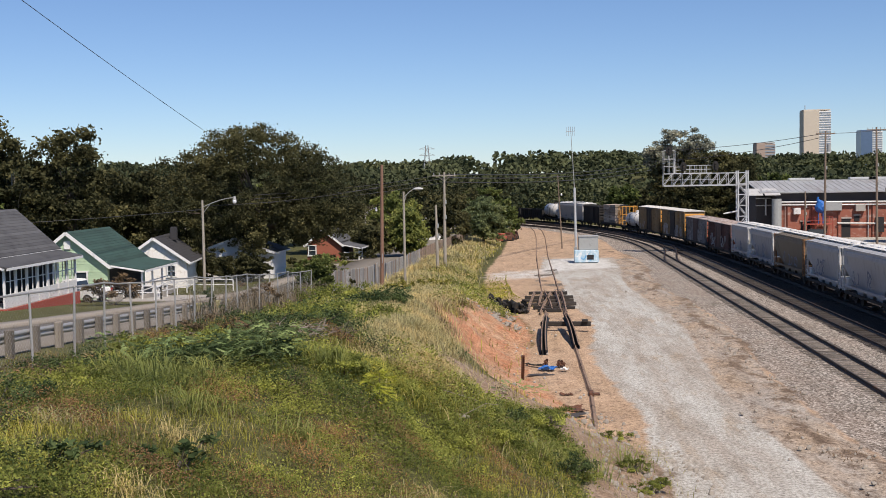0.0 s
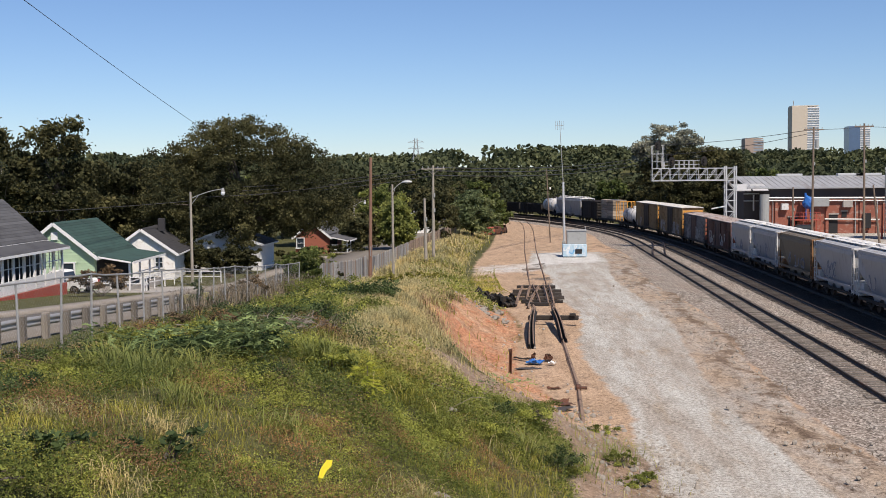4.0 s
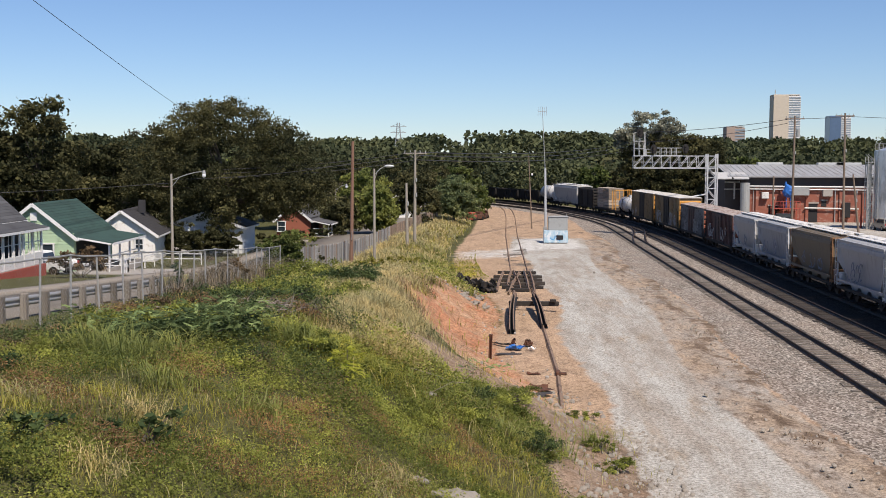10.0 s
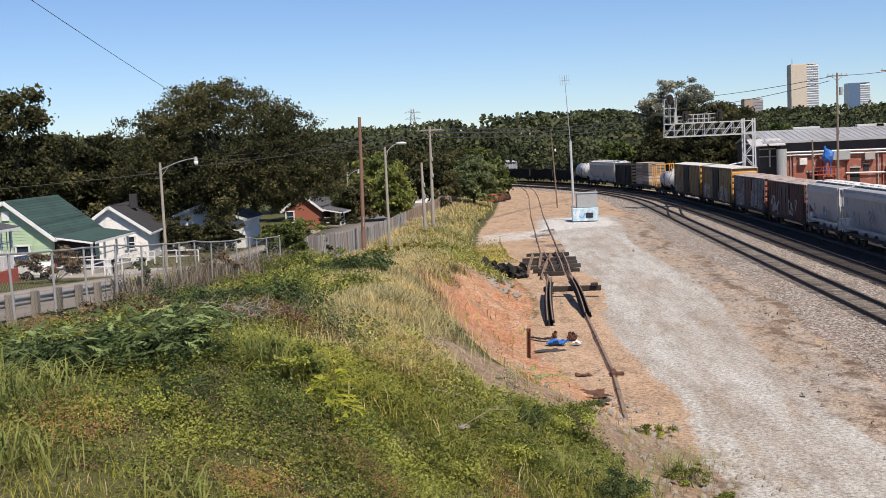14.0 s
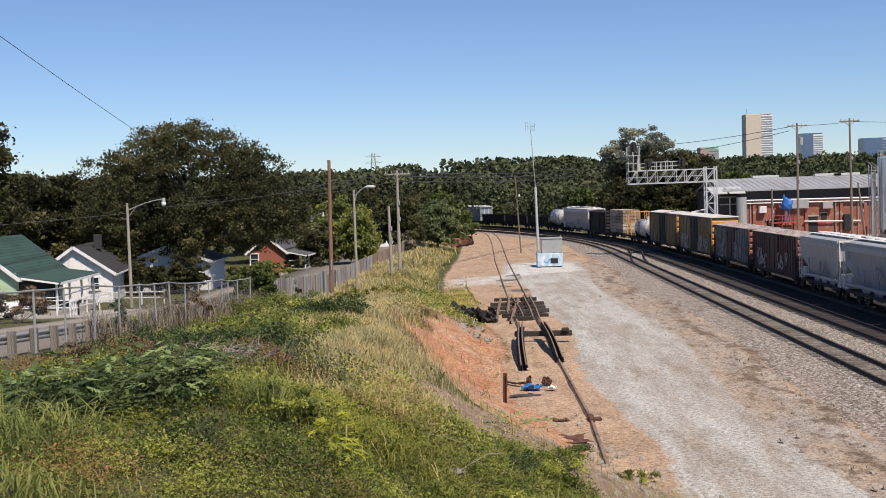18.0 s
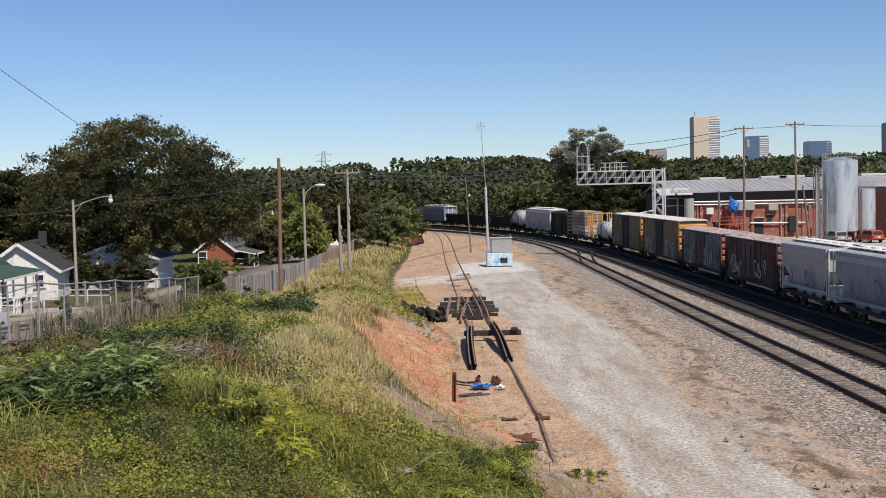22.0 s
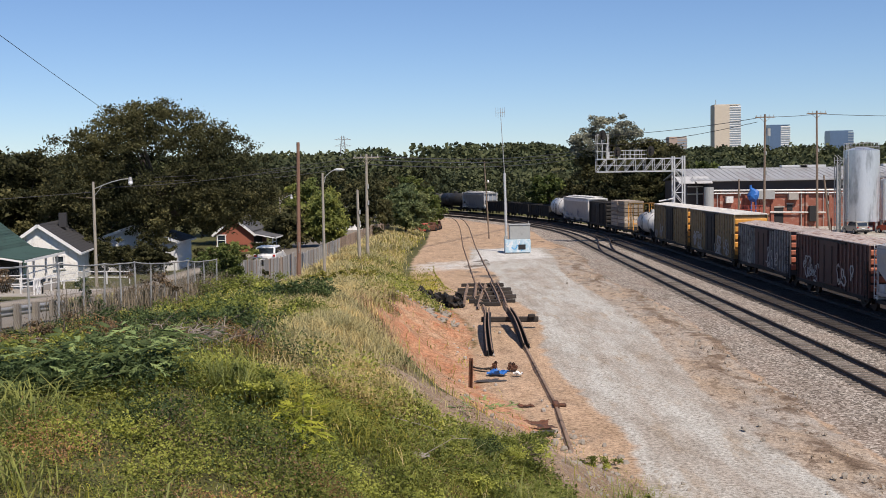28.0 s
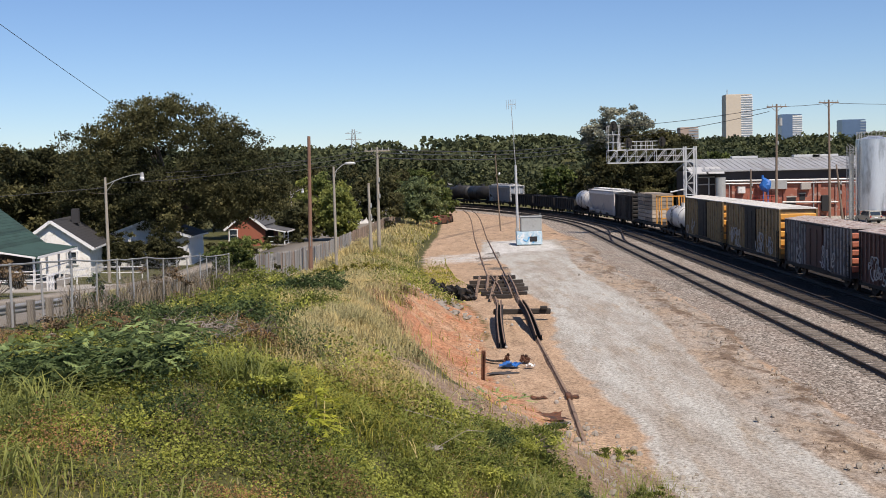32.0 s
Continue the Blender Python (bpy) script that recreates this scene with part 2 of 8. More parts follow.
def ground_material():
    m, nt, b = material("ground_cover")

    def zone(name, scale=0.9, amount=0.9):
        at = nt.nodes.new("ShaderNodeAttribute")
        at.attribute_name = name
        n = tex(nt, scale, 6, 0.65)
        add = nt.nodes.new("ShaderNodeMath")
        add.operation = "MULTIPLY_ADD"
        nt.links.new(n, add.inputs[0])
        add.inputs[1].default_value = amount
        nt.links.new(at.outputs["Fac"], add.inputs[2])
        low = nt.nodes.new("ShaderNodeMath")
        low.operation = "SUBTRACT"
        nt.links.new(add.outputs[0], low.inputs[0])
        low.inputs[1].default_value = amount * 0.5
        return ramp(nt, low.outputs[0], [(0.38, (0, 0, 0)), (0.62, (1, 1, 1))])

    fine, mid, large = tex(nt, 11, 7, 0.8), tex(nt, 1.3, 5), tex(nt, 0.16, 4)
    stones = nt.nodes.new("ShaderNodeTexVoronoi")
    stones.inputs["Scale"].default_value = 10.5
    tc = nt.nodes.new("ShaderNodeTexCoord")
    nt.links.new(tc.outputs["Object"], stones.inputs[0])
    blot = ramp(nt, tex(nt, 0.4, 7, 0.66, (1.0, 0.34, 1)), [(0.40, (0, 0, 0)), (0.62, (1, 1, 1))])
    streak = ramp(nt, tex(nt, 0.42, 7, 0.66, (1.3, 0.16, 1)), [(0.40, (0, 0, 0)), (0.60, (1, 1, 1))])
    soil = mixc(nt, mid, (0.055, 0.06, 0.024), (0.12, 0.115, 0.045))
    clay = mixc(nt, ramp(nt, large, [(0.4, (0, 0, 0)), (0.6, (1, 1, 1))]), (0.39, 0.205, 0.118), (0.43, 0.275, 0.172))
    clay = mixc(nt, ramp(nt, mid, [(0.46, (0, 0, 0)), (0.70, (1, 1, 1))]), clay, (0.385, 0.165, 0.088))
    clay = mixc(nt, ramp(nt, tex(nt, 1.1, 7, 0.72, (0.6, 0.8, 1)), [(0.48, (0, 0, 0)), (0.70, (1, 1, 1))]), clay, (0.33, 0.235, 0.16))
    sand = mixc(nt, mid, (0.40, 0.27, 0.175), (0.50, 0.37, 0.255))
    sand = mixc(nt, blot, sand, (0.40, 0.29, 0.195))
    sand = mixc(nt, ramp(nt, tex(nt, 0.8, 7, 0.72, (1.0, 0.35, 1)), [(0.52, (0, 0, 0)), (0.68, (1, 1, 1))]), sand, (0.22, 0.165, 0.12))
    sand = mixc(nt, ramp(nt, tex(nt, 1.9, 7, 0.75), [(0.54, (0, 0, 0)), (0.66, (1, 1, 1))]), sand, (0.26, 0.17, 0.115))
    grit = mixc(nt, fine, (0.23, 0.20, 0.165), (0.45, 0.41, 0.355))
    grit = mixc(nt, streak, grit, mixc(nt, fine, (0.34, 0.333, 0.303), (0.53, 0.518, 0.475)))
    grit = mixc(nt, ramp(nt, tex(nt, 0.7, 6, 0.7, (1.1, 0.25, 1)), [(0.54, (0, 0, 0)), (0.72, (1, 1, 1))]), grit, (0.33, 0.27, 0.20))
    rocks = ramp(nt, stones.outputs["Color"], [(0.06, (0.05, 0.043, 0.036)), (0.45, (0.205, 0.18, 0.152)), (0.94, (0.58, 0.53, 0.465))])
    rocks = mixc(nt, blot, rocks, mixc(nt, 0.3, rocks, (0.28, 0.20, 0.15)))
    verge = mixc(nt, fine, (0.26, 0.20, 0.145), (0.48, 0.38, 0.28))
    verge = mixc(nt, blot, verge, mixc(nt, fine, (0.24, 0.215, 0.185), (0.46, 0.42, 0.37)))
    verge = mixc(nt, ramp(nt, tex(nt, 1.6, 7, 0.75, (1.0, 0.5, 1)), [(0.50, (0, 0, 0)), (0.64, (1, 1, 1))]), verge, (0.15, 0.11, 0.08))
    scree = mixc(nt, fine, (0.14, 0.105, 0.08), (0.38, 0.295, 0.22))
    scree = mixc(nt, ramp(nt, mid, [(0.42, (0, 0, 0)), (0.62, (1, 1, 1))]), scree, (0.25, 0.175, 0.12))
    clod = mixc(nt, fine, (0.10, 0.075, 0.055), (0.24, 0.175, 0.125))
    pale = mixc(nt, mid, (0.44, 0.43, 0.40), (0.60, 0.59, 0.56))
    col = mixc(nt, zone("sand", 0.6, 1.1), soil, sand)
    col = mixc(nt, zone("clay"), col, clay)
    col = mixc(nt, zone("gravel", 0.45, 1.3), col, grit)
    col = mixc(nt, zone("verge", 0.5, 0.8), col, verge)
    col = mixc(nt, zone("scree", 0.7, 1.3), col, scree)
    col = mixc(nt, zone("ballast", 0.5, 1.2), col, rocks)
    col = mixc(nt, zone("berm", 0.8, 1.6), col, clod)
    # grime, plus the train's shade painted into the ground from the middle track on
    col = mixc(nt, zone("soot_shade", 1.5, 0.5), col, mixc(nt, 0.93, rocks, (0.016, 0.012, 0.010)))
    col = mixc(nt, zone("pad", 0.6, 0.5), col, pale)
    col = mixc(nt, 0.8, col, mixc(nt, 1.0, col, mixc(nt, fine, (0.35, 0.35, 0.35), (1.6, 1.6, 1.6)), "MULTIPLY"))
    speck = ramp(nt, tex(nt, 6.5, 8, 0.85), [(0.40, (0.36, 0.33, 0.29)), (0.5, (1, 1, 1)), (0.62, (1.6, 1.6, 1.6))])
    rough_patch = ramp(nt, tex(nt, 0.9, 7, 0.72, (1.0, 0.32, 1)), [(0.36, (0.66, 0.63, 0.59)), (0.52, (1, 1, 1)), (0.7, (1.12, 1.12, 1.12))])
    col = mixc(nt, 0.75, col, mixc(nt, 1.0, col, speck, "MULTIPLY"))
    col = mixc(nt, 0.6, col, mixc(nt, 1.0, col, rough_patch, "MULTIPLY"))
    nt.links.new(col, b.inputs["Base Color"])
    b.inputs["Roughness"].default_value = 0.95
    b.inputs["Specular IOR Level"].default_value = 0.15
    hb = nt.nodes.new("ShaderNodeMath")
    hb.operation = "ADD"
    nt.links.new(fine, hb.inputs[0])
    nt.links.new(stones.outputs["Distance"], hb.inputs[1])
    nt.links.new(bump(nt, hb.outputs[0], 0.6, 0.03), b.inputs["Normal"])
    return m


def ragged(y):
    return 0.5 * np.sin(0.83 * y + 0.7) + 0.3 * np.sin(2.1 * y) + 0.2 * np.sin(4.7 * y + 1.0)


def leafy_nose(x, y):
    """The green patch on the crest of the bank's nose."""
    return np.exp(-(((x - 1.2 - 0.12 * (y - 26)) / 1.5) ** 4) - ((y - 25.6) / 2.9) ** 4)


def bare_flank(x, y):
    """The gravelly flank of the bank above the road."""
    edge = np.interp(y, [4, 12, 20, 24, 28, 33, 38], [2.6, 2.5, 2.6, 2.3, 2.7, 3.2, 3.0])
    return smooth((x - edge + 0.35 * ragged(1.7 * y)) / 0.9) * smooth((38 - y) / 4)


def build_ground():
    xs = steps((-3500, -400, 310), (-400, -60, 20), (-60, -20, 2), (-20, 30, 0.5), (30, 90, 3), (90, 400, 31), (400, 3500, 310))
    ys = steps((-400, -60, 34), (-60, -14, 2), (-14, 110, 0.5), (110, 260, 1.5), (260, 660, 10), (660, 4400, 187))
    X, Y = np.meshgrid(xs, ys)
    Z = rough_land(X, Y)
    flat_part = smooth((X - toe(Y)) / 2) * (X < 14) * (Y < 120)
    Z = Z + flat_part * lumpy(X * 1.4, Y * 0.8, 0.22)
    clayey = smooth((X - toe(Y) + 5.5 + ragged(Y)) / 2) * smooth((toe(Y) + 0.8 - X) / 1.5) * smooth((Y - 33) / 8) * smooth((80 - Y) / 8)
    Z = Z + clayey * (0.16 * np.sin(1.1 * Y + 2 * np.sin(0.7 * X)) + 0.07 * np.sin(3.1 * Y + 1.3 * X))
    brow = near_x(Y) - 5.1 + 0.6 * np.sin(Y * 0.11) + 0.7 * np.sin(0.33 * Y + 1.2 * np.sin(0.13 * Y))
    ridge = np.exp(-(((X - brow) / 0.6) ** 2)) * (0.75 + 0.25 * np.sin(0.55 * Y + 2.0 * np.sin(0.21 * Y))) * (Y > 5) * (Y < 150)
    Z = Z + 0.17 * ridge * (1 + 0.3 * np.sin(4.1 * Y + 3 * X))
    n, k = len(ys), len(xs)
    idx = np.arange(n * k).reshape(n, k)
    faces = np.stack([idx[:-1, :-1], idx[:-1, 1:], idx[1:, 1:], idx[1:, :-1]], -1).reshape(-1, 4)
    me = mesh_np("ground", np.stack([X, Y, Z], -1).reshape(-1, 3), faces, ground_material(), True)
    T = toe(Y)
    bed = near_x(Y) + 4.5
    right = bed - 9.6 + 0.6 * np.sin(Y * 0.11)
    nose = smooth((X + 3.4 + 0.12 * (Y - 28) + ragged(Y)) / 2.2) * smooth((Y - 24.6) / 3.0) * smooth((40 - Y + 1.5 * np.sin(1.3 * X)) / 9) * smooth((T + 0.2 - X) / 1.2)
    flank = bare_flank(X, Y) * smooth((T + 0.2 - X) / 1.2)
    nose = np.maximum(nose * (1 - leafy_nose(X, Y)), flank)
    flat = smooth((X - T + 0.5 + 2.8 * smooth((Y - 29) / 6) * smooth((60 - Y) / 8)) / 2.0) * (1 - smooth((X - right - 1) / 2)) * smooth((290 - Y) / 30)
    zones = {
        "sand": np.maximum(flat, 0.5 * nose),
        "clay": 0.8 * np.exp(-(((X + 11.5 + 0.03 * (Y - 22)) / 0.7) ** 2)) * smooth((36 - Y) / 4) * smooth((Y - 14) / 4) + clayey * (1 - 0.75 * nose) + 0.30 * smooth((X - T + 1) / 1.5) * smooth((3.4 - X) / 1.5) * smooth((Y - 30) / 8) * smooth((84 - Y) / 8),
        "gravel": 0.94 * smooth((X - 4.5 - 0.5 * np.sin(Y * 0.2) + 0.045 * np.maximum(0, Y - 75) - 0.03 * np.maximum(0, 40 - Y)) / 1.6) * smooth((right - 0.2 - X) / 1.8) * smooth((150 - Y) / 25) + smooth((X - far_x(Y) - 3.6) / 1.5) * smooth((215 - Y) / 20) * smooth((120 - X) / 20),
        "scree": nose * 0.95,
        "verge": smooth((X - right + 2.6) / 1.4) * smooth((right + 1.6 - X) / 1.4) * (Y < 135) * (Y > 0),
        "ballast": smooth((X - right - 0.2) / 1.6) * smooth((far_x(Y) + 3.6 - X) / 1.2) * (Y < 330),
        "berm": 0.42 * np.exp(-(((X - brow - 0.4) / 0.7) ** 2)) * (Y > 5) * (Y < 150) + 0.30 * ridge + 0.55 * np.exp(-(((X - T + 0.7 + 0.3 * np.sin(1.9 * Y)) / 0.55) ** 2)) * (Y < 31) * (Y > 4),
        # near bed is stained; right of the middle track the train's shade is painted
        "soot_shade": 0.42 * np.exp(-(((X - near_x(Y)) / 1.0) ** 4)) * (Y < 260) + smooth((X - middle_x(Y) + 1.2) / 0.8) * smooth((far_x(Y) + 2.6 - X) / 0.8) * 0.95 + np.exp(-((X - middle_x(Y) + 0.75) / 0.3) ** 2) * 0.6,
        "pad": np.exp(-(((X - 7.6) / 4.2) ** 4) - ((Y - 128) / 10) ** 4) * 0.85 + np.exp(-(((X - 0.6) / 5.0) ** 4) - ((Y - 112 - X * 0.6) / 8) ** 4) * 0.55,
    }
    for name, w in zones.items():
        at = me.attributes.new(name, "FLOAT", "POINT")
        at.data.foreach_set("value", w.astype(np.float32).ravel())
    tagged(new("ground", me), "railway yard ground of gravel, orange clay and overgrown banks", "ground", kind="structure")


build_ground()

# ---------------------------------------------------------------- tracks
STEEL = surface("rusty_rail", (0.03, 0.022, 0.018), 0.7, 0.1, 0.8, 20, 0.3, 0.2, (0.10, 0.05, 0.028), 0.6)
TIE = surface("creosoted_wood", (0.105, 0.09, 0.075), 0.9, 0, 0.8, 14, 0.35, 0.5, (0.17, 0.15, 0.128), 0.55, (1, 6, 6), 0.3)
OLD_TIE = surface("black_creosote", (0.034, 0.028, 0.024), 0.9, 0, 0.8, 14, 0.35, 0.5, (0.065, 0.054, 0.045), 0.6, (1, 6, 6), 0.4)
GAUGE = 0.7535


def stub_point(y):
    bulge = np.interp(y, [0, 140, 165, 190, 215, 240, 250], [0, 0, 0.25, 0.5, 0.4, -0.6, -1.6])
    return 3.35 + bulge


RAIL_RUST = surface("brown_rusted_rail", (0.24, 0.165, 0.115), 0.8, 0.1, 0.8, 20, 0.3, 0.2, (0.09, 0.055, 0.04), 0.58)


def rail_mesh(name, pts, h0=0.07, h1=0.21, mat=None):
    """A rail of foot, web and head swept along points."""
    prof = [(-0.12, h0), (0.12, h0), (0.11, h0 + 0.03), (0.025, h0 + 0.045), (0.025, h1 - 0.045), (0.045, h1 - 0.035), (0.045, h1), (-0.045, h1), (-0.045, h1 - 0.035), (-0.025, h1 - 0.045), (-0.025, h0 + 0.045), (-0.11, h0 + 0.03)]
    pts = np.array(pts)
    d = np.gradient(pts[:, :2], axis=0)
    d /= np.linalg.norm(d, axis=1)[:, None]
    nrm = np.stack([d[:, 1], -d[:, 0]], 1)
    v = [[(p[0] + q[0] * a, p[1] + q[1] * a, p[2] + b) for a, b in prof] for p, q in zip(pts, nrm)]
    k = len(prof)
    f = [(i * k + j, i * k + (j + 1) % k, (i + 1) * k + (j + 1) % k, (i + 1) * k + j) for i in range(len(pts) - 1) for j in range(k)]
    return mesh_np(name, np.array(v).reshape(-1, 3), f, mat or STEEL)


def track(name, label, place, s0, s1, step, tie_near, sink=0.0, wood=None):
    """A track: two rails, and ties laid along it; place(s) gives x, y and heading."""
    top = thing(name, Matrix(), label, "railway track", "railway tracks", "structure")
    for side in (-1, 1):
        pts = []
        for s in np.arange(s0, s1 + 1e-6, 2.0):
            x, y, a = place(s)
            pts.append((x + math.cos(a) * side * GAUGE, y + math.sin(a) * side * GAUGE, 0))
        ob = new("rail", rail_mesh("rail", pts, 0.03 if not sink else -0.04, 0.21 if not sink else 0.1, RAIL_RUST if sink else None))
        ob.parent = top
    bm = bmesh.new()
    box(bm, (0, 0, 0.035), (2.6, 0.23, 0.11), None, 0.012)
    tie = finish(bm, "tie", wood or TIE)
    rest = bmesh.new()
    rng = random.Random(4)
    for i, s in enumerate(np.arange(s0, s1, step)):
        x, y, a = place(s)
        m = pose(x + rng.uniform(-0.04, 0.04), y, (sink or -0.055) + rng.uniform(-0.02, 0.012), 0, 0, math.degrees(a) + rng.uniform(-1.5, 1.5))
        if tie_near[0] < y < tie_near[1]:
            ob = new("tie", tie)
            ob.parent, ob.matrix_basis = top, m
        elif y < 260 and i % 2 == 0 and not sink:
            box(rest, m @ Vector((0, 0, 0.035)), (2.6, 0.3, 0.11), Matrix.Rotation(a, 4, "Z"))
    tagged(part("tie_bed", rest, wood or TIE, top), kind="stuff")
    return top


def on_curve(fx):
    return lambda y: (float(fx(y)), y, math.atan2(float(fx(y)) - float(fx(y + 0.5)), 0.5))


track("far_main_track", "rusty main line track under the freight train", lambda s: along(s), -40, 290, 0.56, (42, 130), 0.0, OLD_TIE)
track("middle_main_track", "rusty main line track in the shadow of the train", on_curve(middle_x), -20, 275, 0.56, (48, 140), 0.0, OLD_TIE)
track("near_main_track", "empty main line track on grey ballast", on_curve(near_x), -20, 270, 0.56, (42, 160))


def stub_place(y):
    x, x2 = stub_point(y), stub_point(y + 0.5)
    return x, y, math.atan2(-(x2 - x), 0.5)


track("stub_track", "weathered siding track half sunk in dirt", stub_place, 84, 238, 0.62, (84, 170), -0.1)


def crossover():
    top = thing("crossover_track", Matrix(), "diagonal crossover rails joining both main lines", "railway track", "railway tracks", "structure")
    for side in (-1, 1):
        pts = []
        for i in range(25):
            y = 124 + 40 * i / 24
            k = float(smooth(np.array(0.02 + 0.96 * i / 24)))
            pts.append((float(near_x(y)) * (1 - k) + float(middle_x(y)) * k + side * GAUGE, y, 0.004))
        ob = new("rail", rail_mesh("rail", pts))
        ob.parent = top


crossover()

# ---------------------------------------------------------------- freight train
BLACK = surface("grimy_black_iron", (0.015, 0.014, 0.013), 0.75, 0.1, 1.2, 18, 0.35, 0.3, (0.05, 0.035, 0.025), 0.6)
WHEEL = surface("wheel_steel", (0.06, 0.045, 0.038), 0.55, 0.5, 2, 25, 0.2, 0.1)


def truck_parts(parent, y):
    """A bogie: two side frames, a bolster, and two axles with their wheels."""
    bm = bmesh.new()
    box(bm, (0, 0, 0.62), (2.3, 0.45, 0.3))
    bogie = part("truck", bm, BLACK, parent)
    bogie.matrix_basis = pose(0, y, 0.2)
    for sx in (-1, 1):
        bm = bmesh.new()
        prism(bm, [(-1.15, 0.45), (-0.8, 0.62), (-0.35, 0.3), (0.35, 0.3), (0.8, 0.62), (1.15, 0.45), (1.15, 0.7), (0.5, 0.95), (-0.5, 0.95), (-1.15, 0.7)], -0.08, 0.08)
        bmesh.ops.transform(bm, matrix=pose(sx * 0.98, 0, 0, 0, 0, 90), verts=bm.verts[:])
        part("side_frame", bm, BLACK, bogie)
    for ay in (-0.87, 0.87):
        for sx in (-1, 1):
            bm = bmesh.new()
            rod(bm, (sx * 0.68, ay, 0.46), (sx * 0.82, ay, 0.46), 0.46, None, 16)
            rod(bm, (sx * 0.64, ay, 0.46), (sx * 0.68, ay, 0.46), 0.485, None, 16)
            part("wheel", bm, WHEEL, bogie)


def underframe(parent, L, z=1.05):
    bm = bmesh.new()
    box(bm, (0, 0, z - 0.17), (0.7, L, 0.34))
    for sx in (-1.4, 1.4):
        box(bm, (sx, 0, z - 0.08), (0.1, L, 0.2))
    rod(bm, (0.9, -1, z - 0.45), (0.9, 1, z - 0.45), 0.22)
    part("underframe", bm, BLACK, parent)
    for sy in (-1, 1):
        bm = bmesh.new()
        box(bm, (0, sy * (L / 2 + 0.25), 0.88), (0.2, 0.6, 0.25))
        box(bm, (0, sy * (L / 2 + 0.5), 0.88), (0.32, 0.14, 0.32), None, 0.03)
        part("coupler", bm, BLACK, parent)
        truck_parts(parent, sy * (L / 2 - 1.75))


def ladder(parent, x, y0, y1, z0, z1, mat, n=7):
    bm = bmesh.new()
    for y in (y0, y1):
        bar(bm, (x, y, z0), (x, y, z1), 0.045)
    for i in range(n):
        z = z0 + (i + 0.5) * (z1 - z0) / n
        bar(bm, (x, y0, z), (x, y1, z), 0.035)
    part("ladder", bm, mat, parent)


def scrawl(pts, width, depth=0.012):
    """One unbroken painted stroke, flat on a wall that faces -x, through points in y and z."""
    x = pts[0][0]
    p = np.array([q[1:] for q in pts], float)
    d = np.gradient(p, axis=0)
    d /= np.maximum(np.linalg.norm(d, axis=1), 1e-6)[:, None]
    n = np.stack([-d[:, 1], d[:, 0]], 1) * width / 2
    bm = bmesh.new()
    rows = [[bm.verts.new((x + e, a[0] + s * b[0], a[1] + s * b[1])) for e, s in ((-depth, -1), (-depth, 1), (depth, 1), (depth, -1))] for a, b in zip(p, n)]
    for r0, r1 in zip(rows, rows[1:]):
        for i in range(4):
            bm.faces.new((r0[i], r0[(i + 1) % 4], r1[(i + 1) % 4], r1[i]))
    bm.faces.new(rows[0][::-1])
    bm.faces.new(rows[-1])
    return bm


def tag_stroke(rng, x, y, z, lo, hi, n, size):
    """Points of a looping hand-sprayed letter."""
    pts, a = [], rng.uniform(0, math.tau)
    for i in range(n):
        a += rng.uniform(0.5, 1.5) * (1 if i % 5 else -1.6)
        y, z = y + size * math.cos(a) + size * 0.12, min(hi, max(lo, z + size * 1.2 * math.sin(a)))
        pts.append((x, y, z))
    return pts


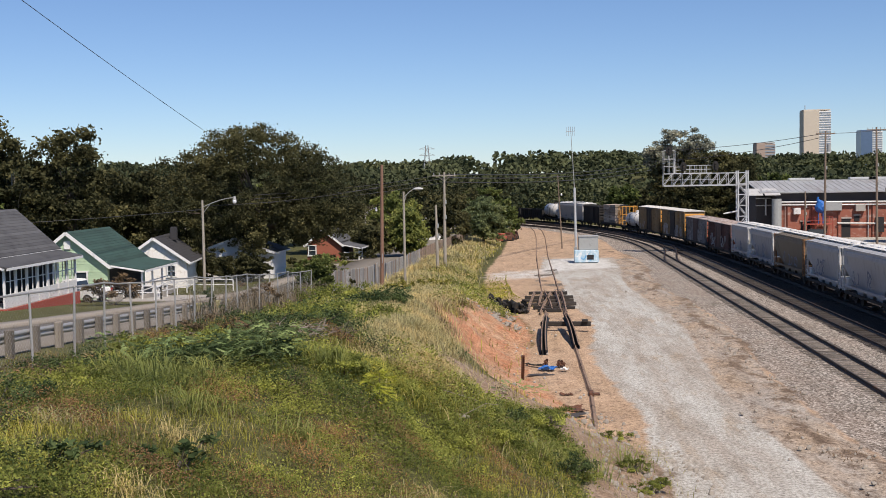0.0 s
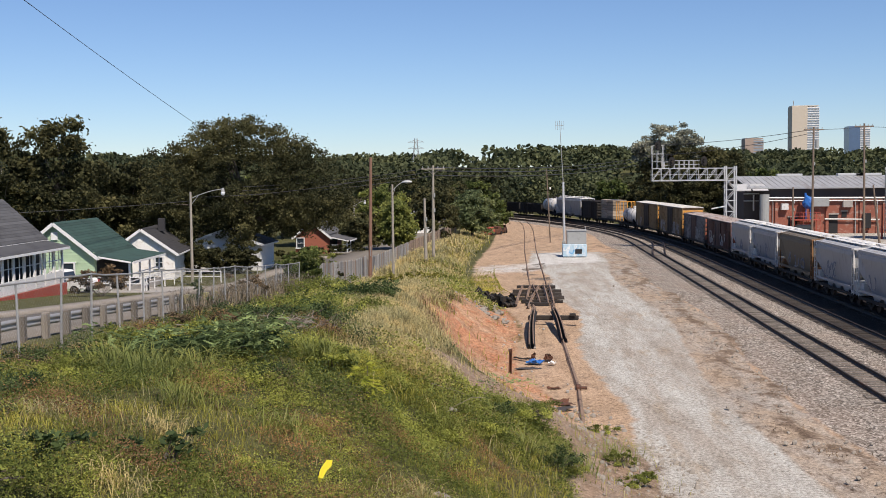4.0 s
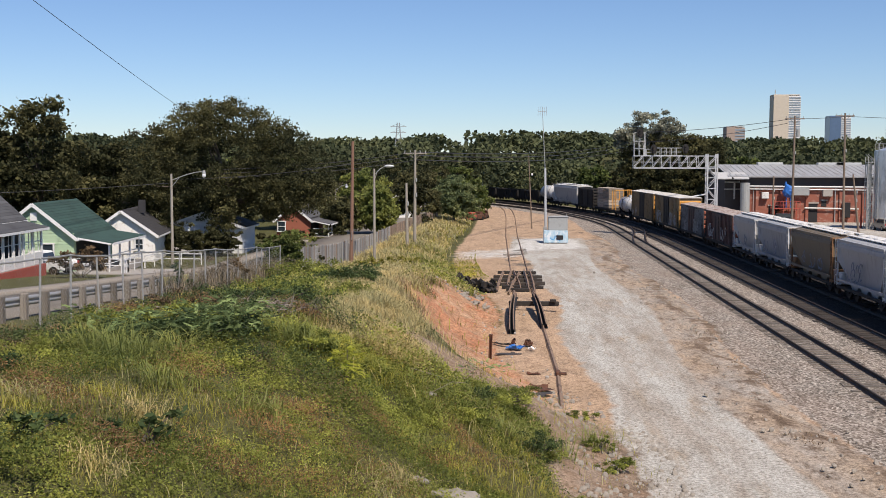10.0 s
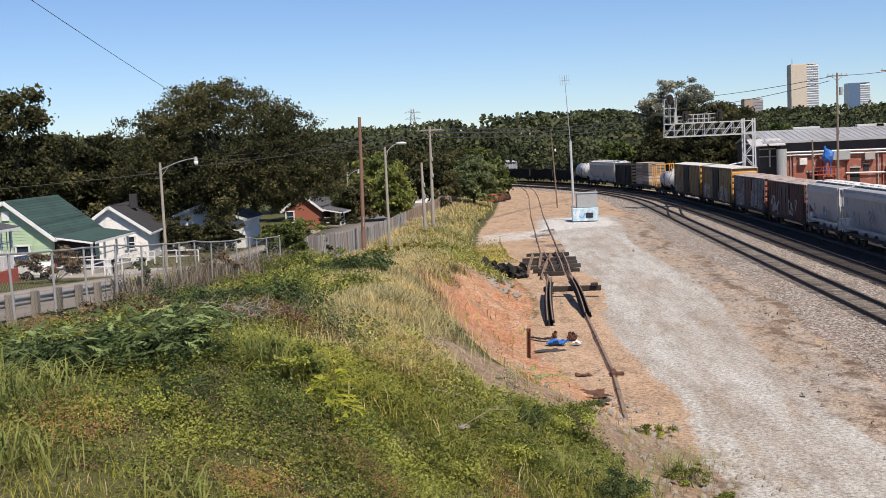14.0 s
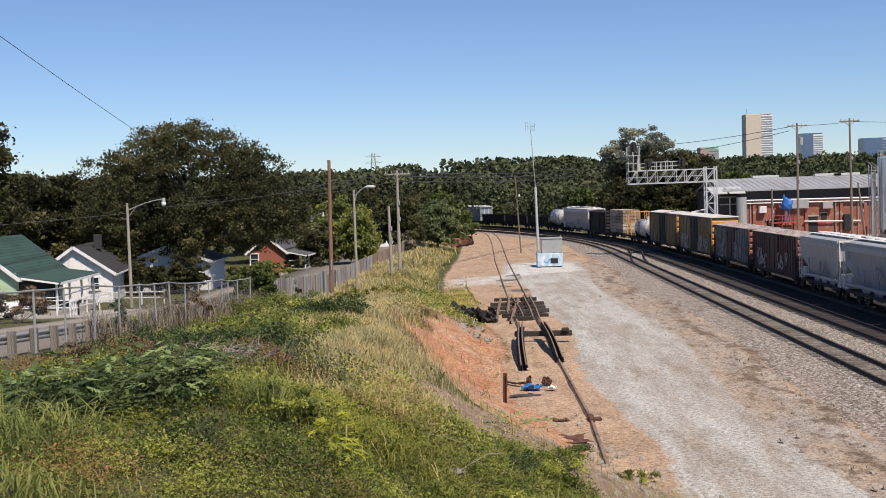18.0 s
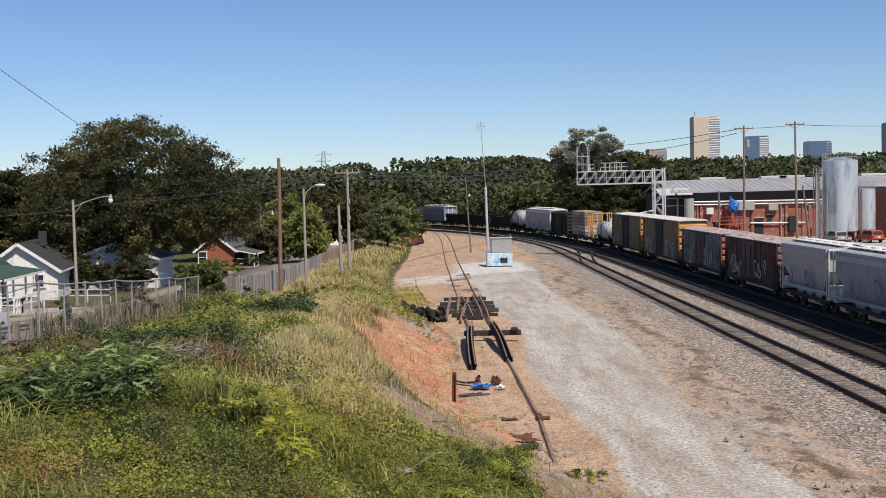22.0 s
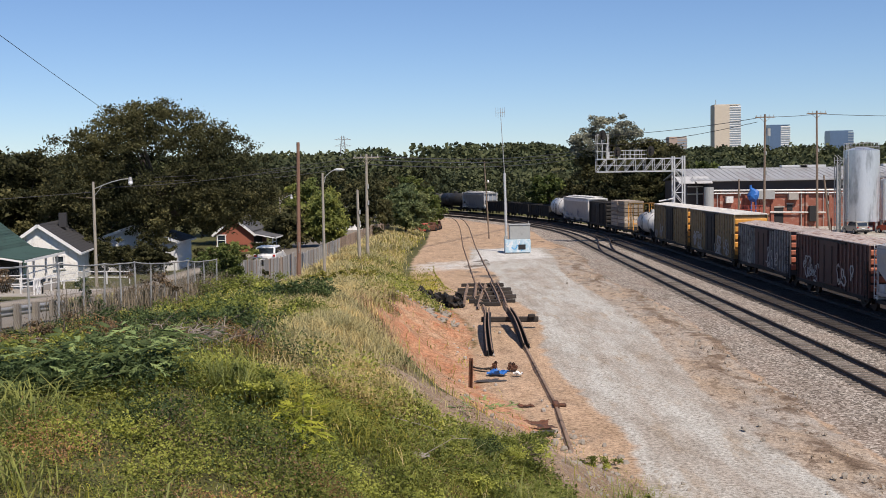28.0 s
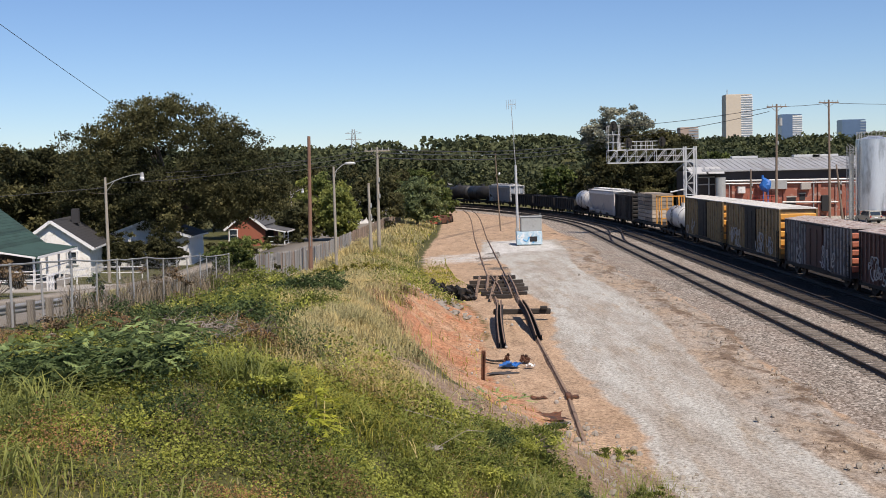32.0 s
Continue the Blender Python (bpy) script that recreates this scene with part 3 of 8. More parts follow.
def boxcar(label, L, top, side, end, roof, graffiti=None, ribs=9, door=None, rib=None):
    L -= 0.6
    car = thing("boxcar", Matrix(), label, "freight car", "cars of the freight train")
    underframe(car, L)
    bm = bmesh.new()
    box(bm, (0, 0, (1.05 + top) / 2), (2.86, L - 0.3, top - 1.05))
    part("body", bm, side, car)
    bm = bmesh.new()
    prism(bm, [(-1.5, top), (-1.5, top + 0.05), (0, top + 0.22), (1.5, top + 0.05), (1.5, top)], -L / 2, L / 2)
    for i in range(int(L)):
        y = -L / 2 + 0.5 + i
        for sx in (-1, 1):
            bar(bm, (sx * 1.48, y, top + 0.07), (sx * 0.03, y, top + 0.24), 0.08, 0.035)
    part("roof", bm, roof, car)
    for sx in (-1, 1):
        half = ribs // 2
        for g in (-1, 1):
            for i in range(half):
                y = g * (1.9 + (i + 0.5) * (L / 2 - 2.1) / half)
                bm = bmesh.new()
                box(bm, (sx * 1.46, y, (1.1 + top) / 2), (0.09, 0.16, top - 1.2), None, 0.02)
                part("side_rib", bm, rib or side, car)
        bm = bmesh.new()
        box(bm, (sx * 1.485, 0.0, (1.1 + top) / 2), (0.12, 3.4, top - 1.35), None, 0.015)
        for j in range(5):
            box(bm, (sx * 1.53, 0.0, 1.45 + j * (top - 1.9) / 4), (0.05, 2.8, 0.1))
        dr = part("door", bm, door or side, car)
        bm = bmesh.new()
        for y in (-0.8, 0.7):
            rod(bm, (sx * 1.58, y, 1.3), (sx * 1.58, y, top - 0.4), 0.025, None, 6)
        part("lock_bar", bm, BLACK, dr)
        bm = bmesh.new()
        box(bm, (sx * 1.48, 0, top - 0.12), (0.08, 6.2, 0.1))
        box(bm, (sx * 1.48, 0, 1.12), (0.1, 6.2, 0.12))
        part("door_track", bm, BLACK, car)
    for sy in (-1, 1):
        for j in range(5):
            bm = bmesh.new()
            z = 1.35 + j * (top - 1.55) / 5
            box(bm, (0, sy * (L / 2 - 0.08), z + 0.28), (2.8, 0.2, (top - 1.6) / 5 * 0.72), None, 0.06)
            part("end_panel", bm, end, car)
        for sx in (-1, 1):
            bm = bmesh.new()
            box(bm, (sx * 1.42, sy * (L / 2 - 0.1), (1.05 + top) / 2), (0.1, 0.22, top - 1.05))
            part("end_post", bm, side, car)
        ladder(car, 1.5, sy * (L / 2 - 0.6), sy * (L / 2 - 0.15), 1.0, 3.2, BLACK)
        ladder(car, -1.5, sy * (L / 2 - 0.6), sy * (L / 2 - 0.15), 1.0, 3.2, BLACK)
    if graffiti:
        rng = random.Random(graffiti * 7 + 1)
        for k in range(graffiti):
            spot = rng.choice([-0.36, -0.27, -0.2, 0.2, 0.28, 0.36]) * L + rng.uniform(-0.8, 0.8)
            part("graffiti", scrawl(tag_stroke(rng, -1.54, spot, rng.uniform(1.4, 2.3), 1.2, 2.75, rng.randint(9, 16), rng.uniform(0.2, 0.34)), rng.uniform(0.07, 0.14)), PALE_PAINT, car, "pale illegible spray paint")
    return car


RIB_PALE = surface("pale_worn_rib", (0.27, 0.265, 0.26), 0.65, 0, 0.9, 12, 0.25, 0.1, (0.12, 0.11, 0.11), 0.55)
RIB_TAN = surface("tan_worn_rib", (0.27, 0.195, 0.10), 0.65, 0, 0.9, 12, 0.2, 0.1, (0.12, 0.085, 0.05), 0.58)
RIB_RED = surface("red_worn_rib", (0.13, 0.06, 0.048), 0.65, 0, 0.9, 12, 0.25, 0.1, (0.06, 0.035, 0.03), 0.55)
PALE_PAINT = surface("spray_paint", (0.37, 0.365, 0.36), 0.6)


def hopper(label, L, top, side, end, roof, bays=3, tall=False):
    """A covered hopper: rounded sides, sloped ends, bottom bays, hatches and end cages."""
    car = thing("hopper_car", Matrix(), label, "freight car", "cars of the freight train")
    underframe(car, L, 1.1)
    h = L / 2 - 0.25
    low = [(-h, top), (-h, 2.9), (-h + 1.7, 1.55)]
    w = (2 * h - 3.4) / bays
    for i in range(bays):
        y = -h + 1.7 + i * w
        low += [(y + w * 0.38, 0.75), (y + w * 0.62, 0.75), (y + w, 1.55)]
    low += [(h, 2.9), (h, top)]
    bm = bmesh.new()
    a = [bm.verts.new((-1.5 if z > 1.6 else -1.1, y, z)) for y, z in low]
    b = [bm.verts.new((1.5 if z > 1.6 else 1.1, y, z)) for y, z in low]
    for s in (a, b[::-1]):
        bm.faces.new(s)
    for i in range(len(a)):
        j = (i + 1) % len(a)
        bm.faces.new((a[i], b[i], b[j], a[j]))
    bmesh.ops.recalc_face_normals(bm, faces=bm.faces[:])
    bmesh.ops.triangulate(bm, faces=[f for f in bm.faces if len(f.verts) > 4])
    part("body", bm, side, car)
    bm = bmesh.new()
    prism(bm, [(-1.53, top - 0.45), (-1.53, top - 0.25), (-1.2, top + 0.03), (-0.6, top + 0.17), (0.6, top + 0.17), (1.2, top + 0.03), (1.53, top - 0.25), (1.53, top - 0.45)], -h - 0.05, h + 0.05)
    part("roof", bm, roof, car)
    for sx in (-0.62, 0.62):
        bm = bmesh.new()
        box(bm, (sx, 0, top + 0.24), (0.45, 2 * h + 0.3, 0.04))
        for i in range(int(L)):
            box(bm, (sx, -h + 0.5 + i, top + 0.19), (0.4, 0.06, 0.1))
        part("running_board", bm, CAR_WHITE, car)
    for i in range(bays * 2):
        bm = bmesh.new()
        rod(bm, (0, -h + (i + 0.5) * 2 * h / (bays * 2), top + 0.15), (0, -h + (i + 0.5) * 2 * h / (bays * 2), top + 0.32), 0.38, 0.35, 12)
        part("hatch", bm, CAR_WHITE, car)
    for sx in (-1, 1):
        bm = bmesh.new()
        box(bm, (sx * 1.53, 0, top - 0.5), (0.08, 2 * h, 0.12))
        part("side_rail", bm, roof, car)
        for i in range(int(L)):
            bm = bmesh.new()
            y = -h + 0.4 + i * (2 * h - 0.8) / max(1, int(L) - 1)
            bar(bm, (sx * 1.54, y, top - 0.26), (sx * 1.2, y, top + 0.05), 0.06)
            part("roof_bracket", bm, roof, car)
        bm = bmesh.new()
        box(bm, (sx * 1.5, 0, 1.52), (0.07, 2 * h, 0.18))
        part("side_sill", bm, side, car)
    for sy in (-1, 1):
        ladder(car, -1.5, sy * (h - 0.02), sy * (h + 0.42), 1.1, top, end)
        ladder(car, 1.5, sy * (h - 0.02), sy * (h + 0.42), 1.1, top, end)
        for sx in (-1, -0.35, 0.35, 1):
            bm = bmesh.new()
            bar(bm, (sx * 1.4, sy * (h + 0.15), 1.15), (sx * 1.4, sy * (h + 0.1), top - 0.1), 0.09)
            part("cage_post", bm, end, car)
        for z, w in ((top - 0.06, 0.5), (1.2, 0.6)):
            bm = bmesh.new()
            box(bm, (0, sy * (h + 0.1), z), (2.9, w, 0.1))
            part("end_platform", bm, end, car)
        bm = bmesh.new()
        box(bm, (0.0, sy * (h - 0.1), 1.65), (2.6, 0.7, 0.7), None, 0.04)
        part("brake_box", bm, end, car)
    rng = random.Random(int(L * 10))
    for k in range(4):
        stroke = tag_stroke(rng, -1.512, rng.uniform(-h + 2.4, h - 2.4), rng.uniform(1.9, 2.5), 1.75, 3.0, rng.randint(8, 14), rng.uniform(0.18, 0.3))
        part("graffiti", scrawl(stroke, rng.uniform(0.06, 0.12)), TAG_BLUE if k < 5 else RIB_PALE, car, "dark illegible spray paint")
    return car


def tank_car(label, L, mat, r=1.42, zc=2.55, cap=None):
    car = thing("tank_car", Matrix(), label, "freight car", "cars of the freight train")
    underframe(car, L, 0.95)
    bm = bmesh.new()
    rod(bm, (0, -L / 2 + 0.9, zc), (0, L / 2 - 0.9, zc), r, None, 28)
    for sy in (-1, 1):
        ball(bm, (0, sy * (L / 2 - 0.9), zc), (r * 0.995, 0.6, r * 0.995), 12)
    part("tank", bm, mat, car, "", True)
    bm = bmesh.new()
    rod(bm, (0, 0, zc + r - 0.1), (0, 0, zc + r + 0.42), 0.45, 0.42, 14)
    part("dome", bm, cap or mat, car)
    for y in (-L * 0.2, L * 0.2):
        bm = bmesh.new()
        rod(bm, (0, y - 0.06, zc), (0, y + 0.06, zc), r + 0.025, None, 28)
        part("band", bm, cap or BLACK, car)
    bm = bmesh.new()
    for sx in (-0.7, 0.7):
        rod(bm, (sx, -1.2, zc + r + 0.75), (sx, 1.2, zc + r + 0.75), 0.025, None, 6)
        for y in (-1.2, 0, 1.2):
            rod(bm, (sx, y, zc + r * 0.8), (sx, y, zc + r + 0.75), 0.02, None, 6)
    part("guard_rail", bm, BLACK, car)
    for y in (-L / 2 + 1.7, L / 2 - 1.7):
        bm = bmesh.new()
        prism(bm, [(-1.2, 0.9), (1.2, 0.9), (1.3, 1.9), (-1.3, 1.9)], y - 0.15, y + 0.15)
        part("saddle", bm, BLACK, car)
    ladder(car, -1.5, -0.25, 0.25, 0.9, 3.4, BLACK)
    return car


def gondola(label, L, mat, top=2.75):
    car = thing("gondola_car", Matrix(), label, "freight car", "cars of the freight train")
    underframe(car, L)
    for sx in (-1, 1):
        bm = bmesh.new()
        box(bm, (sx * 1.4, 0, (1.05 + top) / 2), (0.09, L - 0.3, top - 1.05))
        box(bm, (sx * 1.43, 0, top), (0.18, L - 0.3, 0.12))
        part("side_wall", bm, mat, car)
        n = int(L / 1.2)
        for i in range(n):
            bm = bmesh.new()
            box(bm, (sx * 1.49, -L / 2 + (i + 0.5) * L / n, (1.05 + top) / 2), (0.12, 0.14, top - 1.1))
            part("side_rib", bm, mat, car)
    for sy in (-1, 1):
        bm = bmesh.new()
        box(bm, (0, sy * (L / 2 - 0.2), (1.05 + top) / 2), (2.7, 0.09, top - 1.05))
        part("end_wall", bm, mat, car)
    bm = bmesh.new()
    box(bm, (0, 0, 1.12), (2.7, L - 0.5, 0.1))
    part("floor_plate", bm, BLACK, car)
    return car


def lumber_flat(label, L):
    car = thing("bulkhead_flat_car", Matrix(), label, "freight car", "cars of the freight train")
    underframe(car, L, 1.1)
    bm = bmesh.new()
    box(bm, (0, 0, 1.15), (2.9, L - 0.2, 0.16))
    part("deck", bm, BLACK, car)
    y = -L / 2 + 0.4
    bm = bmesh.new()
    bar(bm, (-1.4, y, 4.6), (1.4, y, 4.6), 0.13)
    head = part("bulkhead", bm, CAR_ORANGE, car, "orange bulkhead frame")
    runs = [((sx, y, 1.2), (sx, y, 4.6)) for sx in (-1.35, -0.7, 0, 0.7, 1.35)] + [((-1.4, y, z), (1.4, y, z)) for z in (2.0, 3.1)]
    for sx in (-1.35, 1.35):
        runs += [((sx, y + k, 1.2), (sx, y + k, 4.6)) for k in (1.3, 2.6)] + [((sx, y + 2.6, 4.6), (sx, y, 4.6))]
    for p, q in runs:
        bm = bmesh.new()
        bar(bm, p, q, 0.12)
        part("bar", bm, CAR_ORANGE, head)
    for row in range(7):
        for i in range(2):
            bm = bmesh.new()
            box(bm, (0, -0.3 + i * 4.6, 1.52 + row * 0.5), (2.6, 4.3, 0.44), None, 0.02)
            part("lumber_pack", bm, LUMBER, car, "bundle of pale sawn lumber")
    return car


CAR_WHITE = surface("dusty_white_paint", (0.66, 0.65, 0.62), 0.6, 0, 1.0, 14, 0.12, 0.1, (0.35, 0.33, 0.30), 0.62)
CAR_GREY = surface("pale_grey_car_paint", (0.37, 0.375, 0.38), 0.5, 0, 0.7, 10, 0.12, 0.05, (0.27, 0.265, 0.26), 0.62, (1, 1, 0.35))
CAR_BLUE_GREY = surface("blue_grey_car_paint", (0.25, 0.28, 0.32), 0.5, 0, 0.7, 10, 0.15, 0.05, (0.16, 0.17, 0.19), 0.6, (1, 1, 0.35))
CAR_TAN = surface("olive_tan_car_paint", (0.15, 0.12, 0.08), 0.6, 0, 0.7, 10, 0.15, 0.05, (0.13, 0.10, 0.07), 0.6, (1, 1, 0.35))
CAR_BROWN = surface("yellow_brown_car_paint", (0.20, 0.135, 0.055), 0.6, 0, 0.6, 11, 0.2, 0.1, (0.13, 0.085, 0.045), 0.58, (1, 1, 0.25))
CAR_ORANGE = surface("orange_car_paint", (0.62, 0.29, 0.05), 0.55, 0, 0.9, 12, 0.12, 0.1, (0.45, 0.22, 0.06), 0.66)
FADED_ORANGE = surface("faded_orange_paint", (0.30, 0.15, 0.06), 0.65, 0, 0.9, 12, 0.2, 0.1, (0.16, 0.09, 0.05), 0.55)
TAG_BLUE = surface("faded_blue_spray_paint", (0.17, 0.19, 0.24), 0.6)
CAR_OXIDE = surface("oxide_red_car_paint", (0.062, 0.026, 0.021), 0.7, 0, 0.6, 11, 0.25, 0.15, (0.06, 0.032, 0.026), 0.54, (1, 1, 0.25))
CAR_SLATE = surface("slate_car_paint", (0.055, 0.053, 0.058), 0.65, 0, 0.6, 11, 0.2, 0.1, (0.09, 0.06, 0.05), 0.56, (1, 1, 0.25))
CAR_RED_END = surface("faded_red_paint", (0.36, 0.11, 0.06), 0.65, 0, 0.9, 12, 0.2, 0.1, (0.2, 0.08, 0.05), 0.6)
ROOF_RUST = surface("streaked_roof", (0.48, 0.42, 0.38), 0.6, 0.1, 0.8, 10, 0.2, 0.15, (0.22, 0.13, 0.10), 0.55, (1, 4, 1))
ROOF_WHITE = surface("white_roof", (0.60, 0.58, 0.54), 0.6, 0, 0.8, 10, 0.1, 0.1, (0.48, 0.44, 0.37), 0.66)
CAR_BLACK = surface("black_tank_paint", (0.018, 0.018, 0.019), 0.6, 0, 0.6, 10, 0.3, 0.05, (0.06, 0.05, 0.04), 0.62)
TANK_WHITE = surface("white_tank_paint", (0.62, 0.61, 0.58), 0.45, 0, 0.6, 10, 0.1, 0.03, (0.36, 0.30, 0.22), 0.66)
LUMBER = surface("sawn_lumber", (0.38, 0.32, 0.25), 0.85, 0, 1.0, 16, 0.2, 0.3, (0.20, 0.15, 0.11), 0.55, (0.4, 1, 8), 0.4)


def build_train():
    """Every car with the place of its near end, counted along the track from the second brown boxcar."""
    cars = []

    def add(make, near, far):
        cars.append((make(far - near), (near + far) / 2))

    grey = "pale grey covered hopper car with white end cage"
    add(lambda L: hopper(grey, L, 4.3, CAR_GREY, CAR_WHITE, CAR_GREY), -100.8, -89.8)
    add(lambda L: hopper(grey, L, 4.3, CAR_GREY, CAR_WHITE, CAR_GREY), -89.0, -78.2)
    add(lambda L: hopper(grey, L, 4.3, CAR_GREY, CAR_WHITE, CAR_GREY), -77.1, -66.9)
    add(lambda L: hopper("olive tan covered hopper car with orange end", L, 4.3, CAR_TAN, FADED_ORANGE, CAR_TAN), -65.8, -54.5)
    add(lambda L: hopper("blue-grey covered hopper car with graffiti stains", L, 4.3, CAR_BLUE_GREY, CAR_WHITE, CAR_GREY), -53.4, -42.6)
    add(lambda L: hopper(grey, L, 4.3, CAR_GREY, CAR_WHITE, CAR_GREY), -41.5, -32.1)
    add(lambda L: boxcar("oxide red boxcar with rust-streaked roof", L, 4.15, CAR_OXIDE, CAR_RED_END, ROOF_RUST, 9, 15, CAR_OXIDE, RIB_RED), -31.3, -16.8)
    add(lambda L: boxcar("slate grey boxcar with faded red end", L, 4.2, CAR_SLATE, CAR_RED_END, ROOF_RUST, 5, 17, CAR_OXIDE, RIB_PALE), -15.9, -0.9)
    add(lambda L: boxcar("tall yellow-brown boxcar with orange end and graffiti", L, 4.85, CAR_BROWN, CAR_ORANGE, ROOF_WHITE, 16, 15, BLACK, RIB_TAN), 0.0, 17.6)
    add(lambda L: boxcar("tall yellow-brown boxcar with orange end", L, 4.85, CAR_BROWN, CAR_ORANGE, ROOF_WHITE, 4, 15, BLACK, RIB_TAN), 18.5, 35.7)
    add(lambda L: tank_car("short white tank car on black trucks", L, TANK_WHITE, 1.25, 2.35), 36.8, 47.3)
    add(lambda L: lumber_flat("flat car stacked with lumber behind an orange bulkhead", L), 48.2, 64.9)
    add(lambda L: boxcar("sooty black boxcar without any markings", L, 4.2, BLACK, BLACK, BLACK), 65.5, 77.4)
    add(lambda L: hopper("large pale grey covered hopper car with white end cage", L, 4.6, CAR_GREY, CAR_WHITE, CAR_WHITE), 78.2, 95.4)
    add(lambda L: tank_car("white tank car with one dark band", L, TANK_WHITE, 1.5, 2.75, BLACK), 96.0, 105.7)
    for i in range(3):
        add(lambda L: gondola("rusty black open gondola car", L, BLACK), 106.4 + i * 14.9, 120.6 + i * 14.9)
    add(lambda L: hopper("blue-grey covered hopper car with white end cage", L, 4.5, CAR_BLUE_GREY, CAR_WHITE, CAR_GREY), 151.2, 165.2)
    for i in range(2):
        add(lambda L: tank_car("black tank car with curved ends", L, CAR_BLACK, 1.5, 2.75), 166.0 + i * 15.1, 180.4 + i * 15.1)
    add(lambda L: hopper(grey, L, 4.5, CAR_GREY, CAR_WHITE, CAR_GREY), 196.2, 209.8)
    return cars


TRAIN = build_train()


def train_at(t):
    return float(np.interp(t, [0, 4, 8, 12, 14, 18, 23, 28, 32], [127.0, 120.0, 112.5, 105.0, 99.9, 91.3, 80.3, 68.6, 58.6]))


def car_pose(s):
    x, y, a = along(s)
    return pose(x, y, 0.21, 0, 0, math.degrees(a))


# ---------------------------------------------------------------- materials of the built things
WOOD_POLE = surface("weathered_pole_wood", (0.20, 0.15, 0.11), 0.9, 0, 0.8, 10, 0.2, 0.4, (0.11, 0.085, 0.065), 0.6, (6, 6, 0.4))
RED_POLE = surface("reddish_pole_wood", (0.22, 0.125, 0.085), 0.9, 0, 0.8, 10, 0.2, 0.4, (0.14, 0.075, 0.05), 0.6, (6, 6, 0.4))
GREY_POLE = surface("grey_pole_wood", (0.33, 0.30, 0.25), 0.9, 0, 0.8, 10, 0.2, 0.4, (0.22, 0.19, 0.15), 0.6, (6, 6, 0.4))
GALV = surface("galvanised_steel", (0.40, 0.395, 0.38), 0.5, 0.4, 1.0, 16, 0.12, 0.1, (0.28, 0.25, 0.22), 0.66)
SILVER = surface("silver_structure_paint", (0.50, 0.51, 0.51), 0.5, 0.2, 1.0, 16, 0.1, 0.1, (0.42, 0.40, 0.37), 0.66)
CABLE = surface("cable_black", (0.035, 0.035, 0.037), 0.6)
WHITE = surface("white_house_paint", (0.74, 0.74, 0.72), 0.6, 0, 0.7, 12, 0.08, 0.1, (0.55, 0.54, 0.50), 0.68)
LAP_WHITE = surface("white_clapboard", (0.70, 0.70, 0.68), 0.7, 0, 0.6, 12, 0.06, 0.1, (0.56, 0.55, 0.52), 0.66, (0.3, 0.3, 6), 0.05)
STUCCO = surface("stained_white_stucco", (0.82, 0.80, 0.75), 0.9, 0, 1.1, 7, 0.06, 0.3, (0.55, 0.50, 0.43), 0.62)
MINT = surface("mint_clapboard", (0.40, 0.53, 0.35), 0.7, 0, 0.5, 14, 0.08, 0.1, (0.33, 0.42, 0.29), 0.66, (0.3, 0.3, 6), 0.06)
SHINGLE_GREEN = surface("green_shingle", (0.028, 0.062, 0.052), 0.9, 0, 0.5, 9, 0.18, 0.5, (0.022, 0.047, 0.04), 0.56, (1, 0.5, 1), 0.18)
SHINGLE_GREY = surface("grey_shingle", (0.085, 0.086, 0.09), 0.9, 0, 0.5, 9, 0.2, 0.5, (0.062, 0.062, 0.066), 0.56, (1, 0.5, 1), 0.22)
SHINGLE_BLACK = surface("charcoal_shingle", (0.035, 0.034, 0.036), 0.9, 0, 0.5, 22, 0.2, 0.5)
BRICK_RED = surface("red_brick", (0.30, 0.10, 0.06), 0.85, 0, 0.4, 14, 0.15, 0.3, (0.22, 0.075, 0.05), 0.62, (1, 1, 3))
AWNING = surface("dull_awning_tin", (0.46, 0.46, 0.45), 0.6, 0, 0.8, 12, 0.12, 0.1, (0.35, 0.34, 0.32), 0.6)
BRICK_RUST = surface("painted_rust_brick", (0.27, 0.095, 0.062), 0.85, 0, 0.3, 12, 0.25, 0.3, (0.38, 0.27, 0.22), 0.62, (1, 1, 2))
RED_PAINT = surface("red_painted_base", (0.36, 0.07, 0.045), 0.7, 0, 0.6, 12, 0.12, 0.2)
TIN_ROOF = surface("corrugated_roof", (0.38, 0.385, 0.385), 0.55, 0.2, 0.25, 8, 0.15, 0.1, (0.28, 0.26, 0.24), 0.6, (1, 0.3, 1))
DARK_WALL = surface("dark_upper_wall", (0.05, 0.045, 0.045), 0.8, 0, 0.3, 8, 0.3, 0.1)
SILO_STEEL = surface("silo_steel", (0.74, 0.76, 0.78), 0.30, 0.7, 0.35, 8, 0.1, 0.05, (0.36, 0.37, 0.38), 0.6, (1, 1, 0.2))
CONCRETE = surface("worn_concrete", (0.36, 0.335, 0.30), 0.9, 0, 0.5, 10, 0.12, 0.3, (0.26, 0.24, 0.215), 0.6)
ASPHALT = surface("faded_asphalt", (0.19, 0.17, 0.142), 0.95, 0, 0.25, 14, 0.12, 0.3, (0.14, 0.125, 0.105), 0.58, (1, 0.3, 1))
TARP = surface("blue_tarp", (0.025, 0.13, 0.42), 0.45, 0, 2.0, 9, 0.2, 0.5)
RUST = surface("heavy_rust", (0.13, 0.055, 0.03), 0.85, 0.1, 1.5, 16, 0.35, 0.5, (0.05, 0.03, 0.022), 0.55)
# near-black panels that paint the dimness inside openings and porches
DARK_INSIDE = surface("dim_interior", (0.02, 0.02, 0.022), 0.9)
